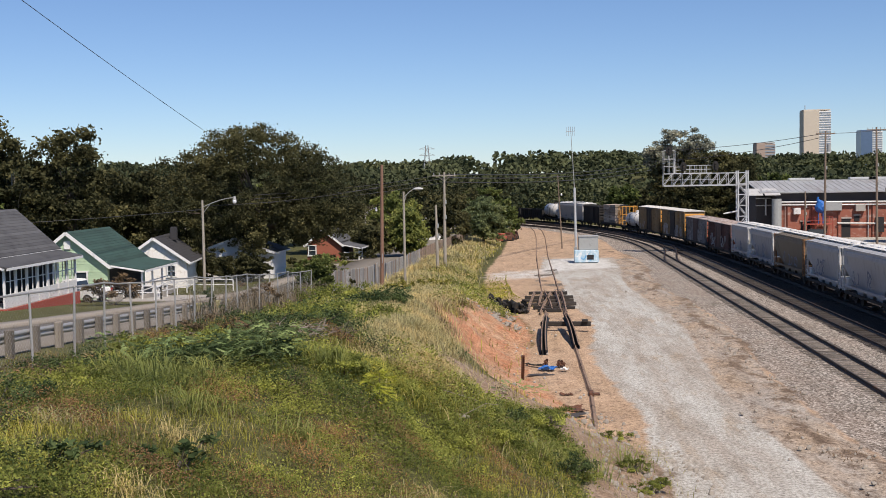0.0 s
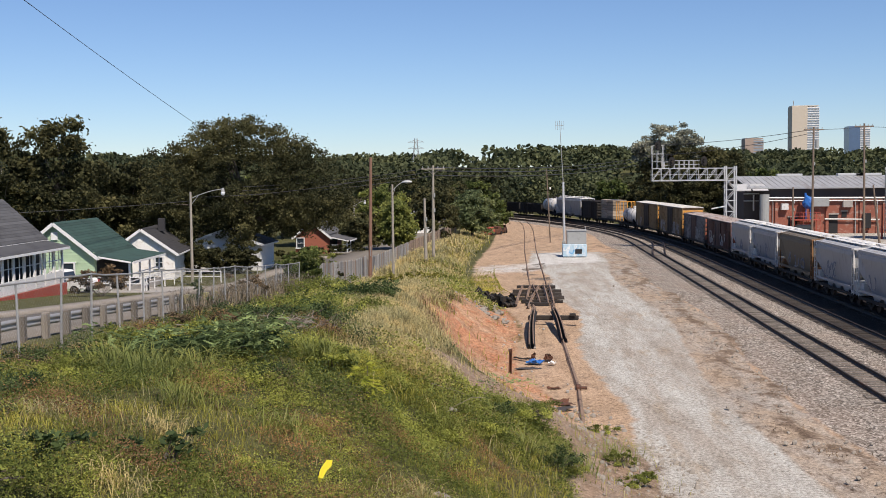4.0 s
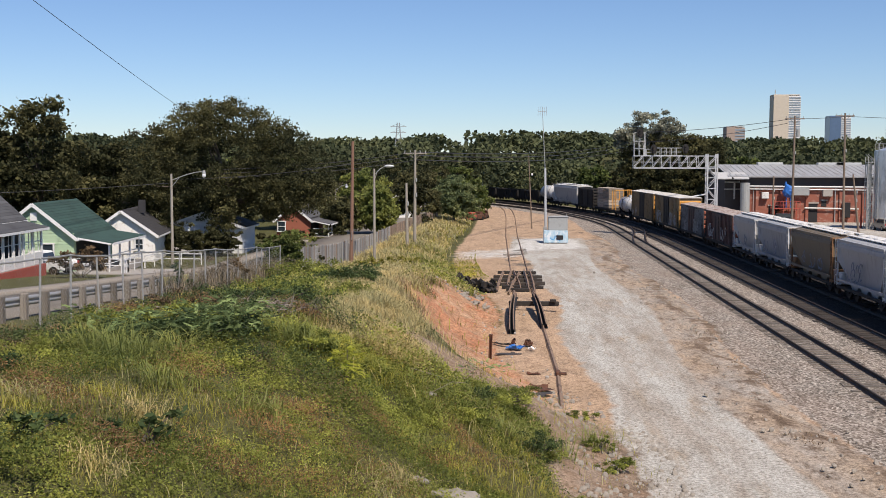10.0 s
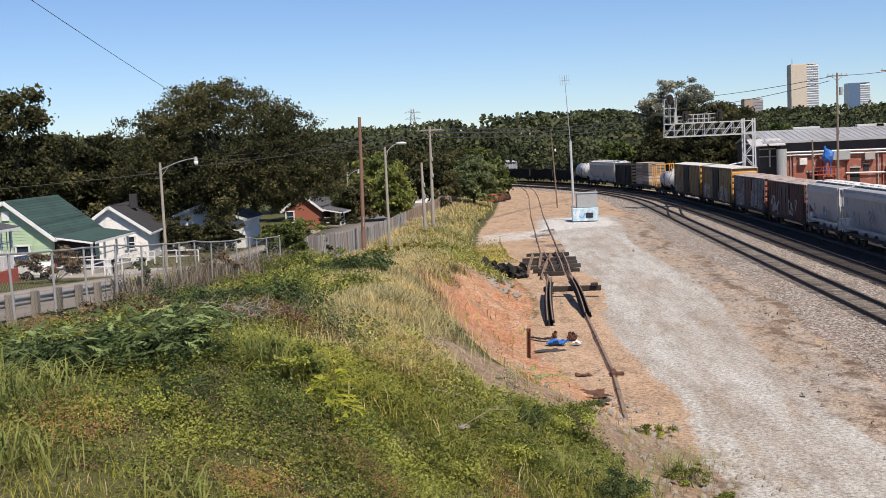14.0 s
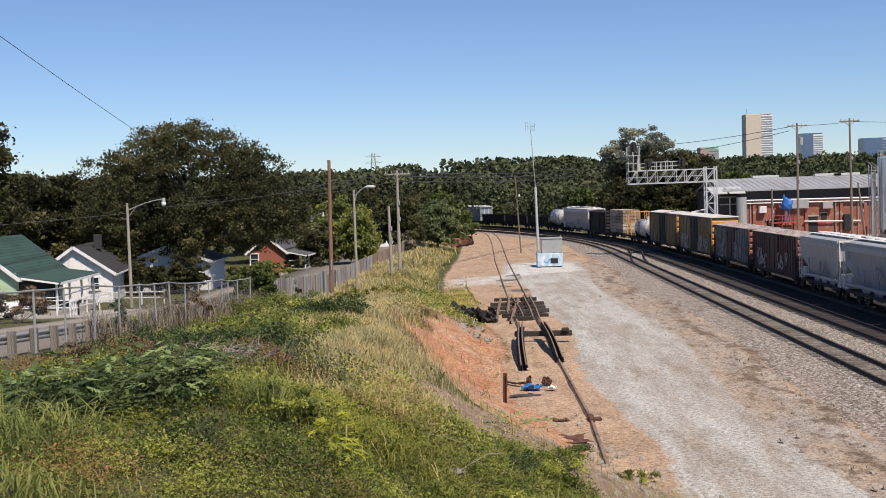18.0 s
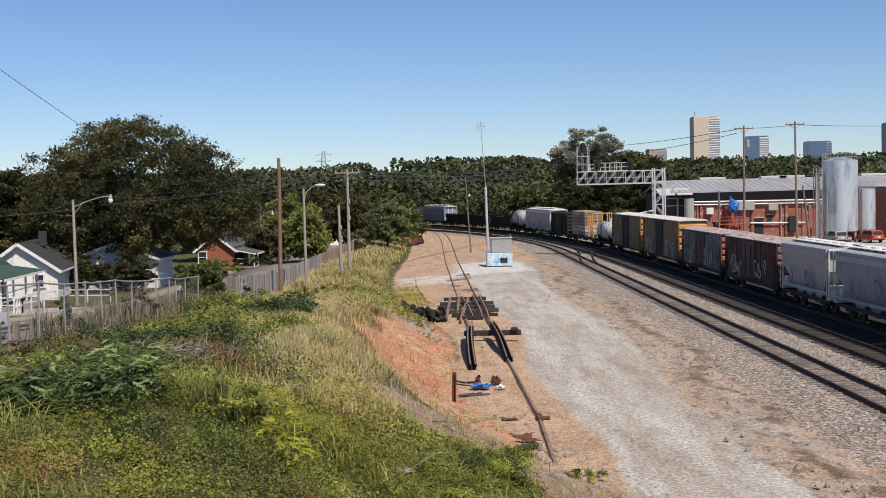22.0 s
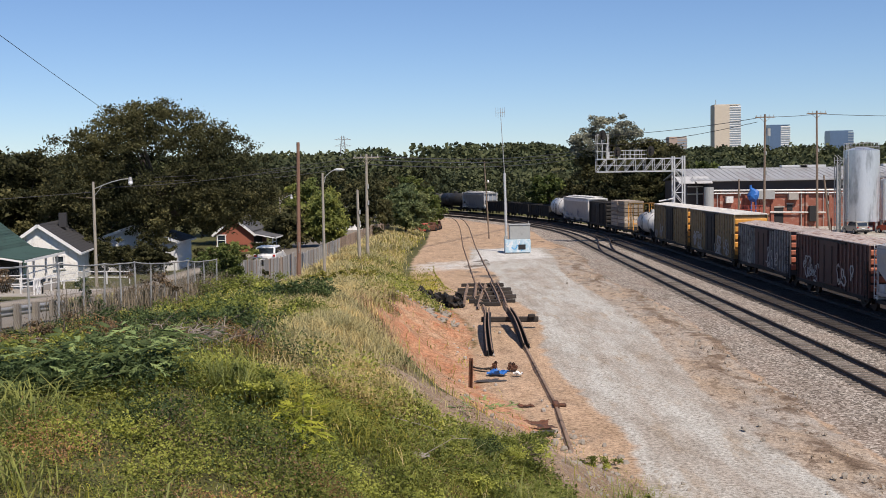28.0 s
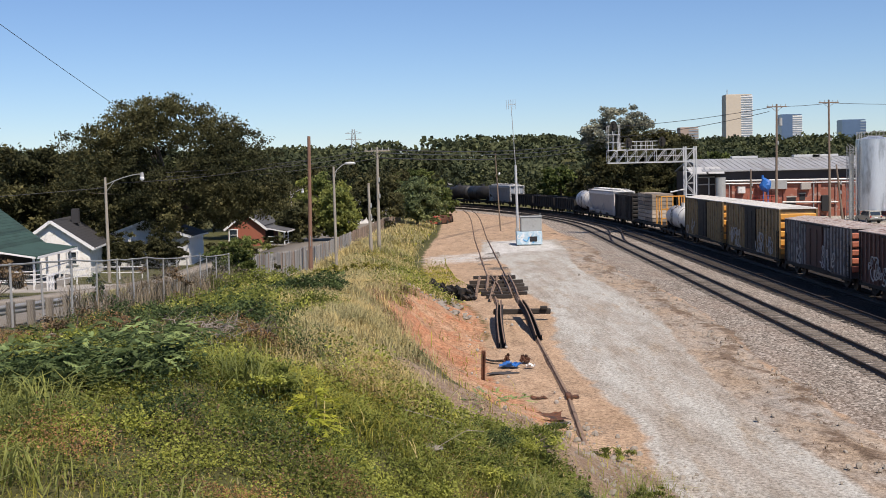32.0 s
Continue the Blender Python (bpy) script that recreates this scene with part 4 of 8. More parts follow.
BLUE_STEEL = surface("light_blue_cabinet_paint", (0.36, 0.52, 0.62), 0.5, 0, 1.6, 12, 0.15, 0.1, (0.66, 0.70, 0.72), 0.54, (1, 1, 0.5))
GREY_STEEL = surface("grey_cabinet_paint", (0.33, 0.34, 0.33), 0.55, 0, 1.0, 12, 0.1, 0.1, (0.25, 0.25, 0.24), 0.62)
YELLOW_POST = surface("yellow_paint", (0.33, 0.30, 0.13), 0.8)
GREY_PLANK = surface("grey_fence_plank", (0.30, 0.29, 0.275), 0.9, 0, 0.8, 10, 0.15, 0.3, (0.20, 0.18, 0.16), 0.6, (6, 6, 0.5), 0.35)
BROWN_PLANK = surface("brown_fence_plank", (0.26, 0.19, 0.14), 0.9, 0, 0.8, 10, 0.15, 0.3, (0.17, 0.12, 0.09), 0.6, (6, 6, 0.5), 0.35)
LAMP_GLASS = surface("lamp_globe", (0.78, 0.79, 0.80), 0.3, 0, 2, 8, 0.04, 0)


def gz(x, y):
    return float(land(x, y))


# ---------------------------------------------------------------- road, guard rail and fence
def road_x(y):
    return np.interp(y, [-40, 25, 64, 90, 140, 185, 260], [-16.4, -17.4, -18.3, -17.6, -14.8, -12.2, -16])


def ribbon(name, mat, label, half, lift, y0, y1, off=0.0):
    ys = np.arange(y0, y1, 2.0)
    c = road_x(ys) + off
    z = land(c, ys) + lift
    v, f = [], []
    for x, y, h in zip(c, ys, z):
        v += [(x - half, y, h), (x + half, y, h), (x + half, y, h - 0.25), (x - half, y, h - 0.25)]
    for i in range(len(ys) - 1):
        for j in range(4):
            f.append((i * 4 + j, i * 4 + (j + 1) % 4, i * 4 + 4 + (j + 1) % 4, i * 4 + 4 + j))
    tagged(new(name, mesh_np(name, v, f, mat)), label, name, kind="structure")


ribbon("road", ASPHALT, "faded grey asphalt street running down beside the tracks", 2.9, 0.03, -40, 240)
ribbon("pavement", surface("tan_pavement", (0.29, 0.255, 0.21), 0.95, 0, 0.5, 10, 0.12, 0.3, (0.22, 0.19, 0.155), 0.58), "pale concrete pavement along the street before the houses", 0.8, 0.15, -40, 120, -3.9)


def guard_rail():
    top = thing("guard_rail", Matrix(), "galvanised road guard rail on thick wooden posts", "guard rail")
    ys = np.arange(8, 61, 1.9)
    prof = [(0, 0.0), (0.08, 0.05), (0.08, 0.11), (0.0, 0.16), (0.08, 0.21), (0.08, 0.27), (0, 0.32)]
    v, f = [], []
    for y in ys:
        x = float(road_x(y)) + 3.15
        z = gz(x, y) + 0.42
        v += [(x + a, y, z + b) for a, b in prof] + [(x + a - 0.02, y, z + b) for a, b in prof]
    k = len(prof)
    for i in range(len(ys) - 1):
        for j in range(k - 1):
            a = i * 2 * k + j
            f += [(a, a + 1, a + 1 + 2 * k, a + 2 * k), (a + k, a + k + 2 * k, a + k + 1 + 2 * k, a + k + 1)]
    ob = new("beam", mesh_np("beam", v, f, GALV))
    ob.parent = top
    bm = bmesh.new()
    box(bm, (0, 0, 0.35), (0.22, 0.24, 1.1), None, 0.02)
    mesh = finish(bm, "guard_post", surface("weathered_guard_post", (0.21, 0.185, 0.15), 0.9, 0, 0.8, 10, 0.25, 0.4, (0.13, 0.11, 0.09), 0.56, (6, 6, 0.4), 0.3))
    bm = bmesh.new()
    box(bm, (0, 0, 0.62), (0.24, 0.3, 0.42), None, 0.02)
    yellow = finish(bm, "yellow_marker", YELLOW_POST)
    for i, y in enumerate(ys):
        x = float(road_x(y)) + 3.36
        ob = new("guard_post", mesh)
        ob.parent, ob.matrix_basis = top, pose(x, y, gz(x, y) - 0.05)
        if i in (19, 21, 22):
            ob = new("marker_block", yellow)
            ob.parent, ob.matrix_basis = top, pose(x + 0.16, y, gz(x, y))
            tagged(ob, "weathered yellow marker block")


guard_rail()


def fence_x(y):
    return np.interp(y, [-20, 22, 64, 72, 90, 140, 170], [-11.2, -11.7, -13.2, -12.6, -11.6, -9.4, -7.4])


def chain_fence():
    top = thing("chain_link_fence", Matrix(), "old chain-link fence with bent galvanised posts", "fence")
    rng = random.Random(3)
    ys = np.arange(3, 68.5, 2.75)
    tops = []
    for y in ys:
        x = float(fence_x(y)) + rng.uniform(-0.05, 0.05)
        z = gz(x, y)
        lean = rng.uniform(-0.07, 0.07)
        bm = bmesh.new()
        tip = (x + lean, y + rng.uniform(-0.05, 0.05), z + 2.1 + rng.uniform(-0.05, 0.05))
        rod(bm, (x, y, z - 0.2), tip, 0.036, 0.033, 8)
        ball(bm, tip, (0.045, 0.045, 0.04), 4)
        part("post", bm, GALV, top)
        tops.append(tip)
    for a, b in zip(tops, tops[1:]):
        bm = bmesh.new()
        mid = ((a[0] + b[0]) / 2, (a[1] + b[1]) / 2, (a[2] + b[2]) / 2 - rng.uniform(0, 0.03))
        rod(bm, a, mid, 0.028, None, 6)
        rod(bm, mid, b, 0.028, None, 6)
        part("top_rail", bm, GALV, top)
        bm = bmesh.new()
        n = 16
        for i in range(-n, n):
            for s in (1, -1):
                u0, w0, u1, w1 = i / n, 0.0, i / n + 0.75, 1.0
                if u0 < 0:
                    w0, u0 = -u0 / 0.75, 0.0
                if u1 > 1:
                    w1, u1 = (1 - i / n) / 0.75, 1.0
                if w0 >= 1 or w1 <= 0 or w1 <= w0:
                    continue
                if s < 0:
                    u0, u1 = 1 - u0, 1 - u1
                za, zb = a[2] - 2.05, b[2] - 2.05
                p = Vector((a[0] + (b[0] - a[0]) * u0, a[1] + (b[1] - a[1]) * u0, za + (zb - za) * u0 + w0 * 2.0))
                q = Vector((a[0] + (b[0] - a[0]) * u1, a[1] + (b[1] - a[1]) * u1, za + (zb - za) * u1 + w1 * 2.0))
                rod(bm, p, q, 0.0017, None, 3)
        part("wire_mesh", bm, GALV, top)


chain_fence()


def plank_fence():
    top = thing("plank_fence", Matrix(), "weathered grey plank fence running down the slope", "fence")
    rng = random.Random(6)
    meshes = []
    for mat in (GREY_PLANK, BROWN_PLANK):
        bm = bmesh.new()
        prism(bm, [(-0.11, 0), (0.11, 0), (0.11, 1.72), (0.05, 1.8), (-0.05, 1.8), (-0.11, 1.72)], -0.012, 0.012)
        meshes.append(finish(bm, "plank", mat))
    y = 72.0
    count = 0
    while y < 168:
        x = float(fence_x(y))
        dx = float(fence_x(y + 0.5)) - x
        if not (76.5 < y < 79.0 and rng.random() < 0.5) and count < 300:
            ob = new("plank", meshes[1 if y > 118 or rng.random() < 0.12 else 0])
            ob.parent = top
            ob.matrix_basis = pose(x, y, gz(x, y) - 0.08 + rng.uniform(-0.05, 0.05) + (0.3 if y < 90 else 0.0), 0, rng.uniform(-2, 2), 90 - math.degrees(math.atan2(dx, 0.5)) + rng.uniform(-3, 3))
            count += 1
        y += 0.24 if y < 100 else (0.4 if y < 130 else 0.5)
    for z in (0.45, 1.45):
        bm = bmesh.new()
        for a in np.arange(72, 166, 3.0):
            p = [(float(fence_x(b)) - 0.05, b, gz(float(fence_x(b)), b) + z) for b in (a, a + 3.0)]
            bar(bm, p[0], p[1], 0.05, 0.09)
        part("cross_rail", bm, GREY_PLANK, top)


plank_fence()


# ---------------------------------------------------------------- poles, lamps and wires
def street_lamp(x, y, top, mat, arm, label, bulb=False, r=0.14):
    z = gz(x, y)
    ob = thing("street_lamp", pose(x, y, z), label, "street lamp", "lamps along the street")
    h = top - z
    bm = bmesh.new()
    rod(bm, (0, 0, -0.3), (0, 0, h), r, r * 0.7, 10)
    part("pole", bm, mat, ob)
    bm = bmesh.new()
    pts = [Vector((arm * k, 0, h - 0.55 + 0.75 * math.sin(k * 1.5))) for k in (0, 0.25, 0.5, 0.75, 1)]
    for a, b in zip(pts, pts[1:]):
        rod(bm, a, b, 0.035, None, 6)
    rod(bm, (0, 0, h - 1.1), pts[1], 0.025, None, 6)
    part("arm", bm, GALV, ob)
    bm = bmesh.new()
    tip = pts[-1]
    if bulb:
        rod(bm, tip + Vector((0, 0, 0.1)), tip - Vector((0, 0, 0.2)), 0.1, 0.16, 10)
        part("hood", bm, GALV, ob)
        bm = bmesh.new()
        ball(bm, tip - Vector((0, 0, 0.32)), (0.17, 0.17, 0.2), 6)
        part("globe", bm, LAMP_GLASS, ob, "white glass globe")
    else:
        ball(bm, tip + Vector((0.3 * (1 if arm > 0 else -1), 0, 0.02)), (0.45, 0.16, 0.13), 7)
        part("head", bm, SILVER, ob)
    return ob


street_lamp(-25.3, 84.2, 8.75, GREY_POLE, 2.7, "street lamp on a pale wooden pole with white globe", True, 0.13)
street_lamp(-9.3, 90.5, 9.15, GREY_POLE, 1.0, "street lamp with silver cobra head on a wooden pole", False, 0.13)
street_lamp(-20.6, 148.0, 6.3, GREY_POLE, 1.5, "distant street lamp with white globe", True, 0.12)


def bare_pole():
    x, y = -10.9, 87.0
    ob = thing("utility_pole", pose(x, y, gz(x, y)), "bare reddish wooden utility pole", "utility pole", "utility poles")
    bm = bmesh.new()
    rod(bm, (0, 0, -0.4), (0.18, 0, 11.45 - gz(x, y)), 0.165, 0.12, 12)
    part("pole", bm, RED_POLE, ob)
    bm = bmesh.new()
    rod(bm, (0.08, -0.17, 2.2), (0.1, -0.16, 3.0), 0.03, None, 6)
    part("conduit", bm, GALV, ob)


bare_pole()


def power_pole(x, y, z0, top, label, arms=1, lean=0.0, mat=None, transformer=False):
    ob = thing("utility_pole", pose(x, y, z0), label, "utility pole", "utility poles")
    h = top - z0
    bm = bmesh.new()
    rod(bm, (0, 0, -0.4), (lean, 0, h), 0.18, 0.11, 10)
    part("pole", bm, mat or WOOD_POLE, ob)
    for i in range(arms):
        z = h - 0.35 - i * 0.9
        bm = bmesh.new()
        bar(bm, (lean - 1.2, 0, z), (lean + 1.2, 0, z), 0.11, 0.13)
        bar(bm, (lean - 0.7, 0.05, z), (lean, 0.05, z - 0.6), 0.04)
        bar(bm, (lean + 0.7, 0.05, z), (lean, 0.05, z - 0.6), 0.04)
        arm = part("crossarm", bm, mat or WOOD_POLE, ob)
        for k in (-1.05, -0.5, 0.5, 1.05):
            bm = bmesh.new()
            rod(bm, (lean + k, 0, z + 0.06), (lean + k, 0, z + 0.3), 0.05, 0.03, 8)
            part("insulator", bm, GREY_STEEL, arm)
    if transformer:
        bm = bmesh.new()
        rod(bm, (lean + 0.4, -0.1, h - 2.6), (lean + 0.4, -0.1, h - 1.7), 0.24, None, 12)
        part("transformer", bm, GREY_STEEL, ob)
    for z in (h * 0.55, h * 0.7):
        bm = bmesh.new()
        box(bm, (lean * 0.6 + 0.15, -0.1, z), (0.14, 0.2, 0.4))
        part("meter_box", bm, GREY_STEEL, ob)
    return ob


power_pole(-7.0, 108.0, 0.8, 10.9, "wooden utility pole with crossarm and pole-top fittings", 1, 0.05, GREY_POLE)
power_pole(-7.6, 106.0, 0.8, 7.6, "short leaning wooden pole with a side bracket", 0, -0.1, GREY_POLE)
power_pole(39.0, 140.0, 0.0, 15.5, "tall wooden power pole with crossarm behind the train", 1, 0.1, WOOD_POLE, True)
power_pole(45.8, 141.0, 0.0, 15.9, "tall wooden power pole with hanging insulator strings", 1, -0.15, WOOD_POLE)
power_pole(51.2, 152.0, 0.0, 8.0, "thin leaning service pole beside the warehouse", 0, -1.0)
power_pole(43.7, 170.0, 0.0, 7.5, "thin service pole beside the warehouse wall", 0, 0.0)


def thin_mast():
    ob = thing("signal_pole", pose(6.5, 158, 0), "thin wooden pole with a small white lamp", "utility pole", "utility poles")
    bm = bmesh.new()
    rod(bm, (0, 0, -0.3), (-0.55, 0, 10.6), 0.11, 0.07, 8)
    part("pole", bm, WOOD_POLE, ob)
    bm = bmesh.new()
    ball(bm, (-0.05, -0.1, 7.8), (0.14, 0.14, 0.2), 5)
    part("lamp", bm, WHITE, ob)


thin_mast()


def wire(a, b, sag, r=0.014, n=24, name="overhead_wire", label="thin black overhead wire", mat=None):
    a, b = Vector(a), Vector(b)
    pts = [a.lerp(b, i / n) - Vector((0, 0, sag * 4 * (i / n) * (1 - i / n))) for i in range(n + 1)]
    return tagged(new(name, tube_mesh(name, pts, r, mat or CABLE, 5)), label, "wire", "overhead wires")


wire((-21.5, 14, 23.4), (-28.9, 100, 14.9), 0.3, 0.02)
for dz, dy in ((0.0, 0), (-0.35, 0.4), (-0.8, 0.2)):
    wire((-7.0 + dy, 108, 10.7 + dz), (-24, 97, 9.0 + dz), 0.3, 0.024)
    wire((-7.0 + dy, 108, 10.7 + dz), (39, 262, 15.6 + dz * 2), 1.6, 0.05)
wire((39.0, 140, 15.2), (20.5, 172, 14.2), 0.5, 0.035)
wire((38.2, 140, 14.6), (22.5, 172, 12.6), 0.5, 0.035)
wire((39.0, 140, 15.2), (45.8, 141, 15.5), 0.12, 0.03)
wire((45.8, 141, 15.5), (78, 158, 16.2), 0.4, 0.03)
wire((-25.3, 84.2, 8.3), (-10.9, 87, 9.6), 0.3, 0.022)
wire((-25.3, 84.2, 8.0), (-52, 66, 7.2), 0.3, 0.022)


# ---------------------------------------------------------------- signal gantry
def gantry():
    ob = thing("signal_gantry", pose(0, 144.1, -0.89) @ Matrix.Diagonal((1.1, 1.1, 1.1, 1)), "silver cantilever signal bridge with lattice walkway over the tracks", "signal bridge")
    z0, z1 = 8.85, 10.3
    x0, x1 = 17.55, 27.4
    for y in (-0.6, 0.6):
        for z in (z0, z1):
            bm = bmesh.new()
            bar(bm, (x0, y, z), (x1, y, z), 0.085, 0.1)
            part("chord", bm, SILVER, ob)
        n = 8
        for i in range(n + 1):
            x = x0 + (x1 - x0 - 1.2) * i / n
            bm = bmesh.new()
            bar(bm, (x, y, z0), (x, y, z1), 0.05)
            part("upright", bm, SILVER, ob)
            if i < n:
                bm = bmesh.new()
                bar(bm, (x, y, z0), (x + (x1 - x0 - 1.2) / n, y, z1), 0.06)
                part("diagonal", bm, SILVER, ob)
        for k in (0.5,):
            bm = bmesh.new()
            bar(bm, (x0, y, z0 + (z1 - z0) * k), (x1 - 1.2, y, z0 + (z1 - z0) * k), 0.05)
            part("mid_rail", bm, SILVER, ob)
    bm = bmesh.new()
    box(bm, ((x0 + x1) / 2 - 0.5, 0, z0 + 0.09), (x1 - x0 - 1, 1.1, 0.05))
    part("walkway", bm, GALV, ob)
    for x in (x1 - 1.15, x1):
        for y in (-0.6, 0.6):
            bm = bmesh.new()
            bar(bm, (x, y, 0), (x, y, z1 + 0.25), 0.15)
            part("leg", bm, SILVER, ob)
    for i in range(8):
        za, zb = i * z1 / 8, (i + 1) * z1 / 8
        for y in (-0.6, 0.6):
            bm = bmesh.new()
            bar(bm, (x1 - 1.15, y, za if i % 2 else zb), (x1, y, zb if i % 2 else za), 0.07)
            bar(bm, (x1 - 1.15, y, zb), (x1, y, zb), 0.07)
            part("lacing", bm, SILVER, ob)
    for cx, w, base, h in ((18.25, 1.3, z1, 1.75), (21.65, 3.0, z1, 0.95), (19.3, 0.6, z1, 0.8)):
        bm = bmesh.new()
        box(bm, (cx, 0, base + (h if h > 1.5 else 0.04)), (w + 0.1, 1.2, 0.08))
        cage = part("guard_cage", bm, SILVER, ob)
        runs = []
        for y in (-0.55, 0.55):
            for k in range(int(w / 0.6) + 2):
                x = cx - w / 2 + min(w, k * 0.6)
                runs.append(((x, y, base), (x, y, base + h)))
            for z in (0.5, 1.0):
                runs.append(((cx - w / 2, y, base + h * z), (cx + w / 2, y, base + h * z)))
            if h > 1.5:
                for x in (-w / 2, 0, w / 2):
                    runs.append(((cx + x, y, base + h), (cx + x, y, base + h + 1.0)))
                runs.append(((cx - w / 2, y, base + h + 1.0), (cx + w / 2, y, base + h + 1.0)))
        for p, q in runs:
            bm = bmesh.new()
            bar(bm, p, q, 0.05)
            part("bar", bm, SILVER, cage)
    for x, z in ((19.85, 11.1), (23.6, 11.15), (18.2, 13.0)):
        bm = bmesh.new()
        prism(bm, [(0.38 * math.cos(a * math.pi / 8), 0.58 * math.sin(a * math.pi / 8)) for a in range(16)], -0.75, -0.65)
        bmesh.ops.translate(bm, verts=bm.verts[:], vec=(x, 0, z))
        head = part("signal_head", bm, BLACK, ob, "black oval signal target")
        for k in (-0.3, 0, 0.3):
            bm = bmesh.new()
            rod(bm, (x, -0.95, z + k), (x, -0.75, z + k), 0.12, None, 10)
            part("hood", bm, BLACK, head)
    bm = bmesh.new()
    rod(bm, (x1 - 1.0, 0.5, 5.75), (x1 - 2.7, 0.5, 5.45), 0.09, None, 8)
    rod(bm, (x1 - 1.1, 0.5, 6.1), (x1 - 1.1, 0.5, 5.0), 0.08, None, 8)
    part("conduit", bm, SILVER, ob)


gantry()


# ---------------------------------------------------------------- yard: cabinet, mast, buffer stop, scrap
def cabinet():
    ob = thing("equipment_cabinet", pose(8.4, 129, 0), "light blue and grey trackside equipment cabinet with graffiti", "cabinet")
    bm = bmesh.new()
    box(bm, (0, 0, 0.82), (2.85, 1.9, 1.45), None, 0.05)
    part("base_box", bm, BLUE_STEEL, ob)
    bm = bmesh.new()
    box(bm, (0.25, 0.1, 2.35), (2.3, 1.6, 1.6), None, 0.06)
    box(bm, (0.25, 0.1, 3.18), (2.45, 1.75, 0.1), None, 0.02)
    part("upper_box", bm, GREY_STEEL, ob)
    bm = bmesh.new()
    box(bm, (0.45, -0.97, 0.72), (0.8, 0.05, 0.55))
    part("vent", bm, DARK_INSIDE, ob)
    bm = bmesh.new()
    box(bm, (0, 0, 0.05), (2.6, 1.7, 0.14))
    part("skid", bm, BLACK, ob)
    rng = random.Random(5)
    for k in range(4):
        bm = scrawl(tag_stroke(rng, 0.0, -1.1 + k * 0.5, 0.9, 0.35, 1.4, 7, 0.2), 0.1, 0.015)
        bmesh.ops.transform(bm, matrix=pose(0, -0.965, 0, 0, 0, 90) @ Matrix.Diagonal((1, -1, 1, 1)), verts=bm.verts[:])
        bmesh.ops.recalc_face_normals(bm, faces=bm.faces[:])
        part("graffiti", bm, GRAFFITI_BLUE if k % 2 else WHITE, ob, "illegible blue and white spray paint")
    bm = bmesh.new()
    rod(bm, (1.35, 0.9, 3.1), (1.35, 0.9, 3.5), 0.05, None, 6)
    part("vent_pipe", bm, GALV, ob)


GRAFFITI_BLUE = surface("blue_spray_paint", (0.08, 0.33, 0.62), 0.6)
cabinet()


def mast():
    ob = thing("radio_mast", pose(7.35, 131.5, 0), "tall thin white radio mast with crossed antenna", "antenna")
    bm = bmesh.new()
    rod(bm, (0, 0, 0), (-0.15, 0, 8.9), 0.16, 0.14, 10)
    part("lower_pole", bm, SILVER, ob)
    bm = bmesh.new()
    rod(bm, (-0.15, 0, 8.8), (-0.55, 0, 16.3), 0.05, 0.03, 8)
    part("upper_pole", bm, GALV, ob)
    bm = bmesh.new()
    rod(bm, (-1.05, 0, 15.7), (-0.05, 0, 15.75), 0.025, None, 6)
    for x in (-1.05, -0.8, -0.3, -0.05):
        rod(bm, (x, 0, 15.2), (x, 0, 16.3), 0.02, None, 6)
    part("antenna", bm, GALV, ob)
    bm = bmesh.new()
    box(bm, (-0.1, -0.2, 1.5), (0.4, 0.25, 0.6), None, 0.03)
    part("junction_box", bm, GREY_STEEL, ob)


mast()


def buffer_stop():
    ob = thing("buffer_stop", pose(0, 0, 0), "dark buffer stop of bent rails with a timber beam", "buffer stop")
    bm = bmesh.new()
    box(bm, (3.75, 66.4, 0.5), (3.3, 0.32, 0.3), pose(0, 0, 0, 0, 0, -3).to_3x3().to_4x4(), 0.04)
    box(bm, (5.0, 66.2, 0.72), (0.4, 0.36, 0.18), None, 0.03)
    part("beam", bm, OLD_TIE, ob)
    for x0, x1, y0, lean in ((2.02, 2.42, 56.2, -0.2), (3.98, 3.68, 58.4, 0.1)):
        curve = []
        for i in range(9):
            k = i / 8
            curve.append(Vector((x0 + (x1 - x0) * k + 0.45 * lean * math.sin(math.pi * k), y0 + (67.2 - y0) * k, 0.1 + 0.85 * math.sin(math.pi / 2 * k))))
        for off in (0.0, 0.26):
            pts = [(p.x + off * (1 - 0.3 * p.z), p.y, p.z) for p in curve]
            # black paints the rails' shaded sides; the brown head is the lit top
            leg = new("leg", rail_mesh("leg", pts, -0.16, 0.14, BLACK))
            leg.parent = ob
            tip = new("rail_head", tube_mesh("rail_head", [(x, y, z + 0.15) for x, y, z in pts], 0.035, RAIL_RUST))
            tip.parent = leg


buffer_stop()


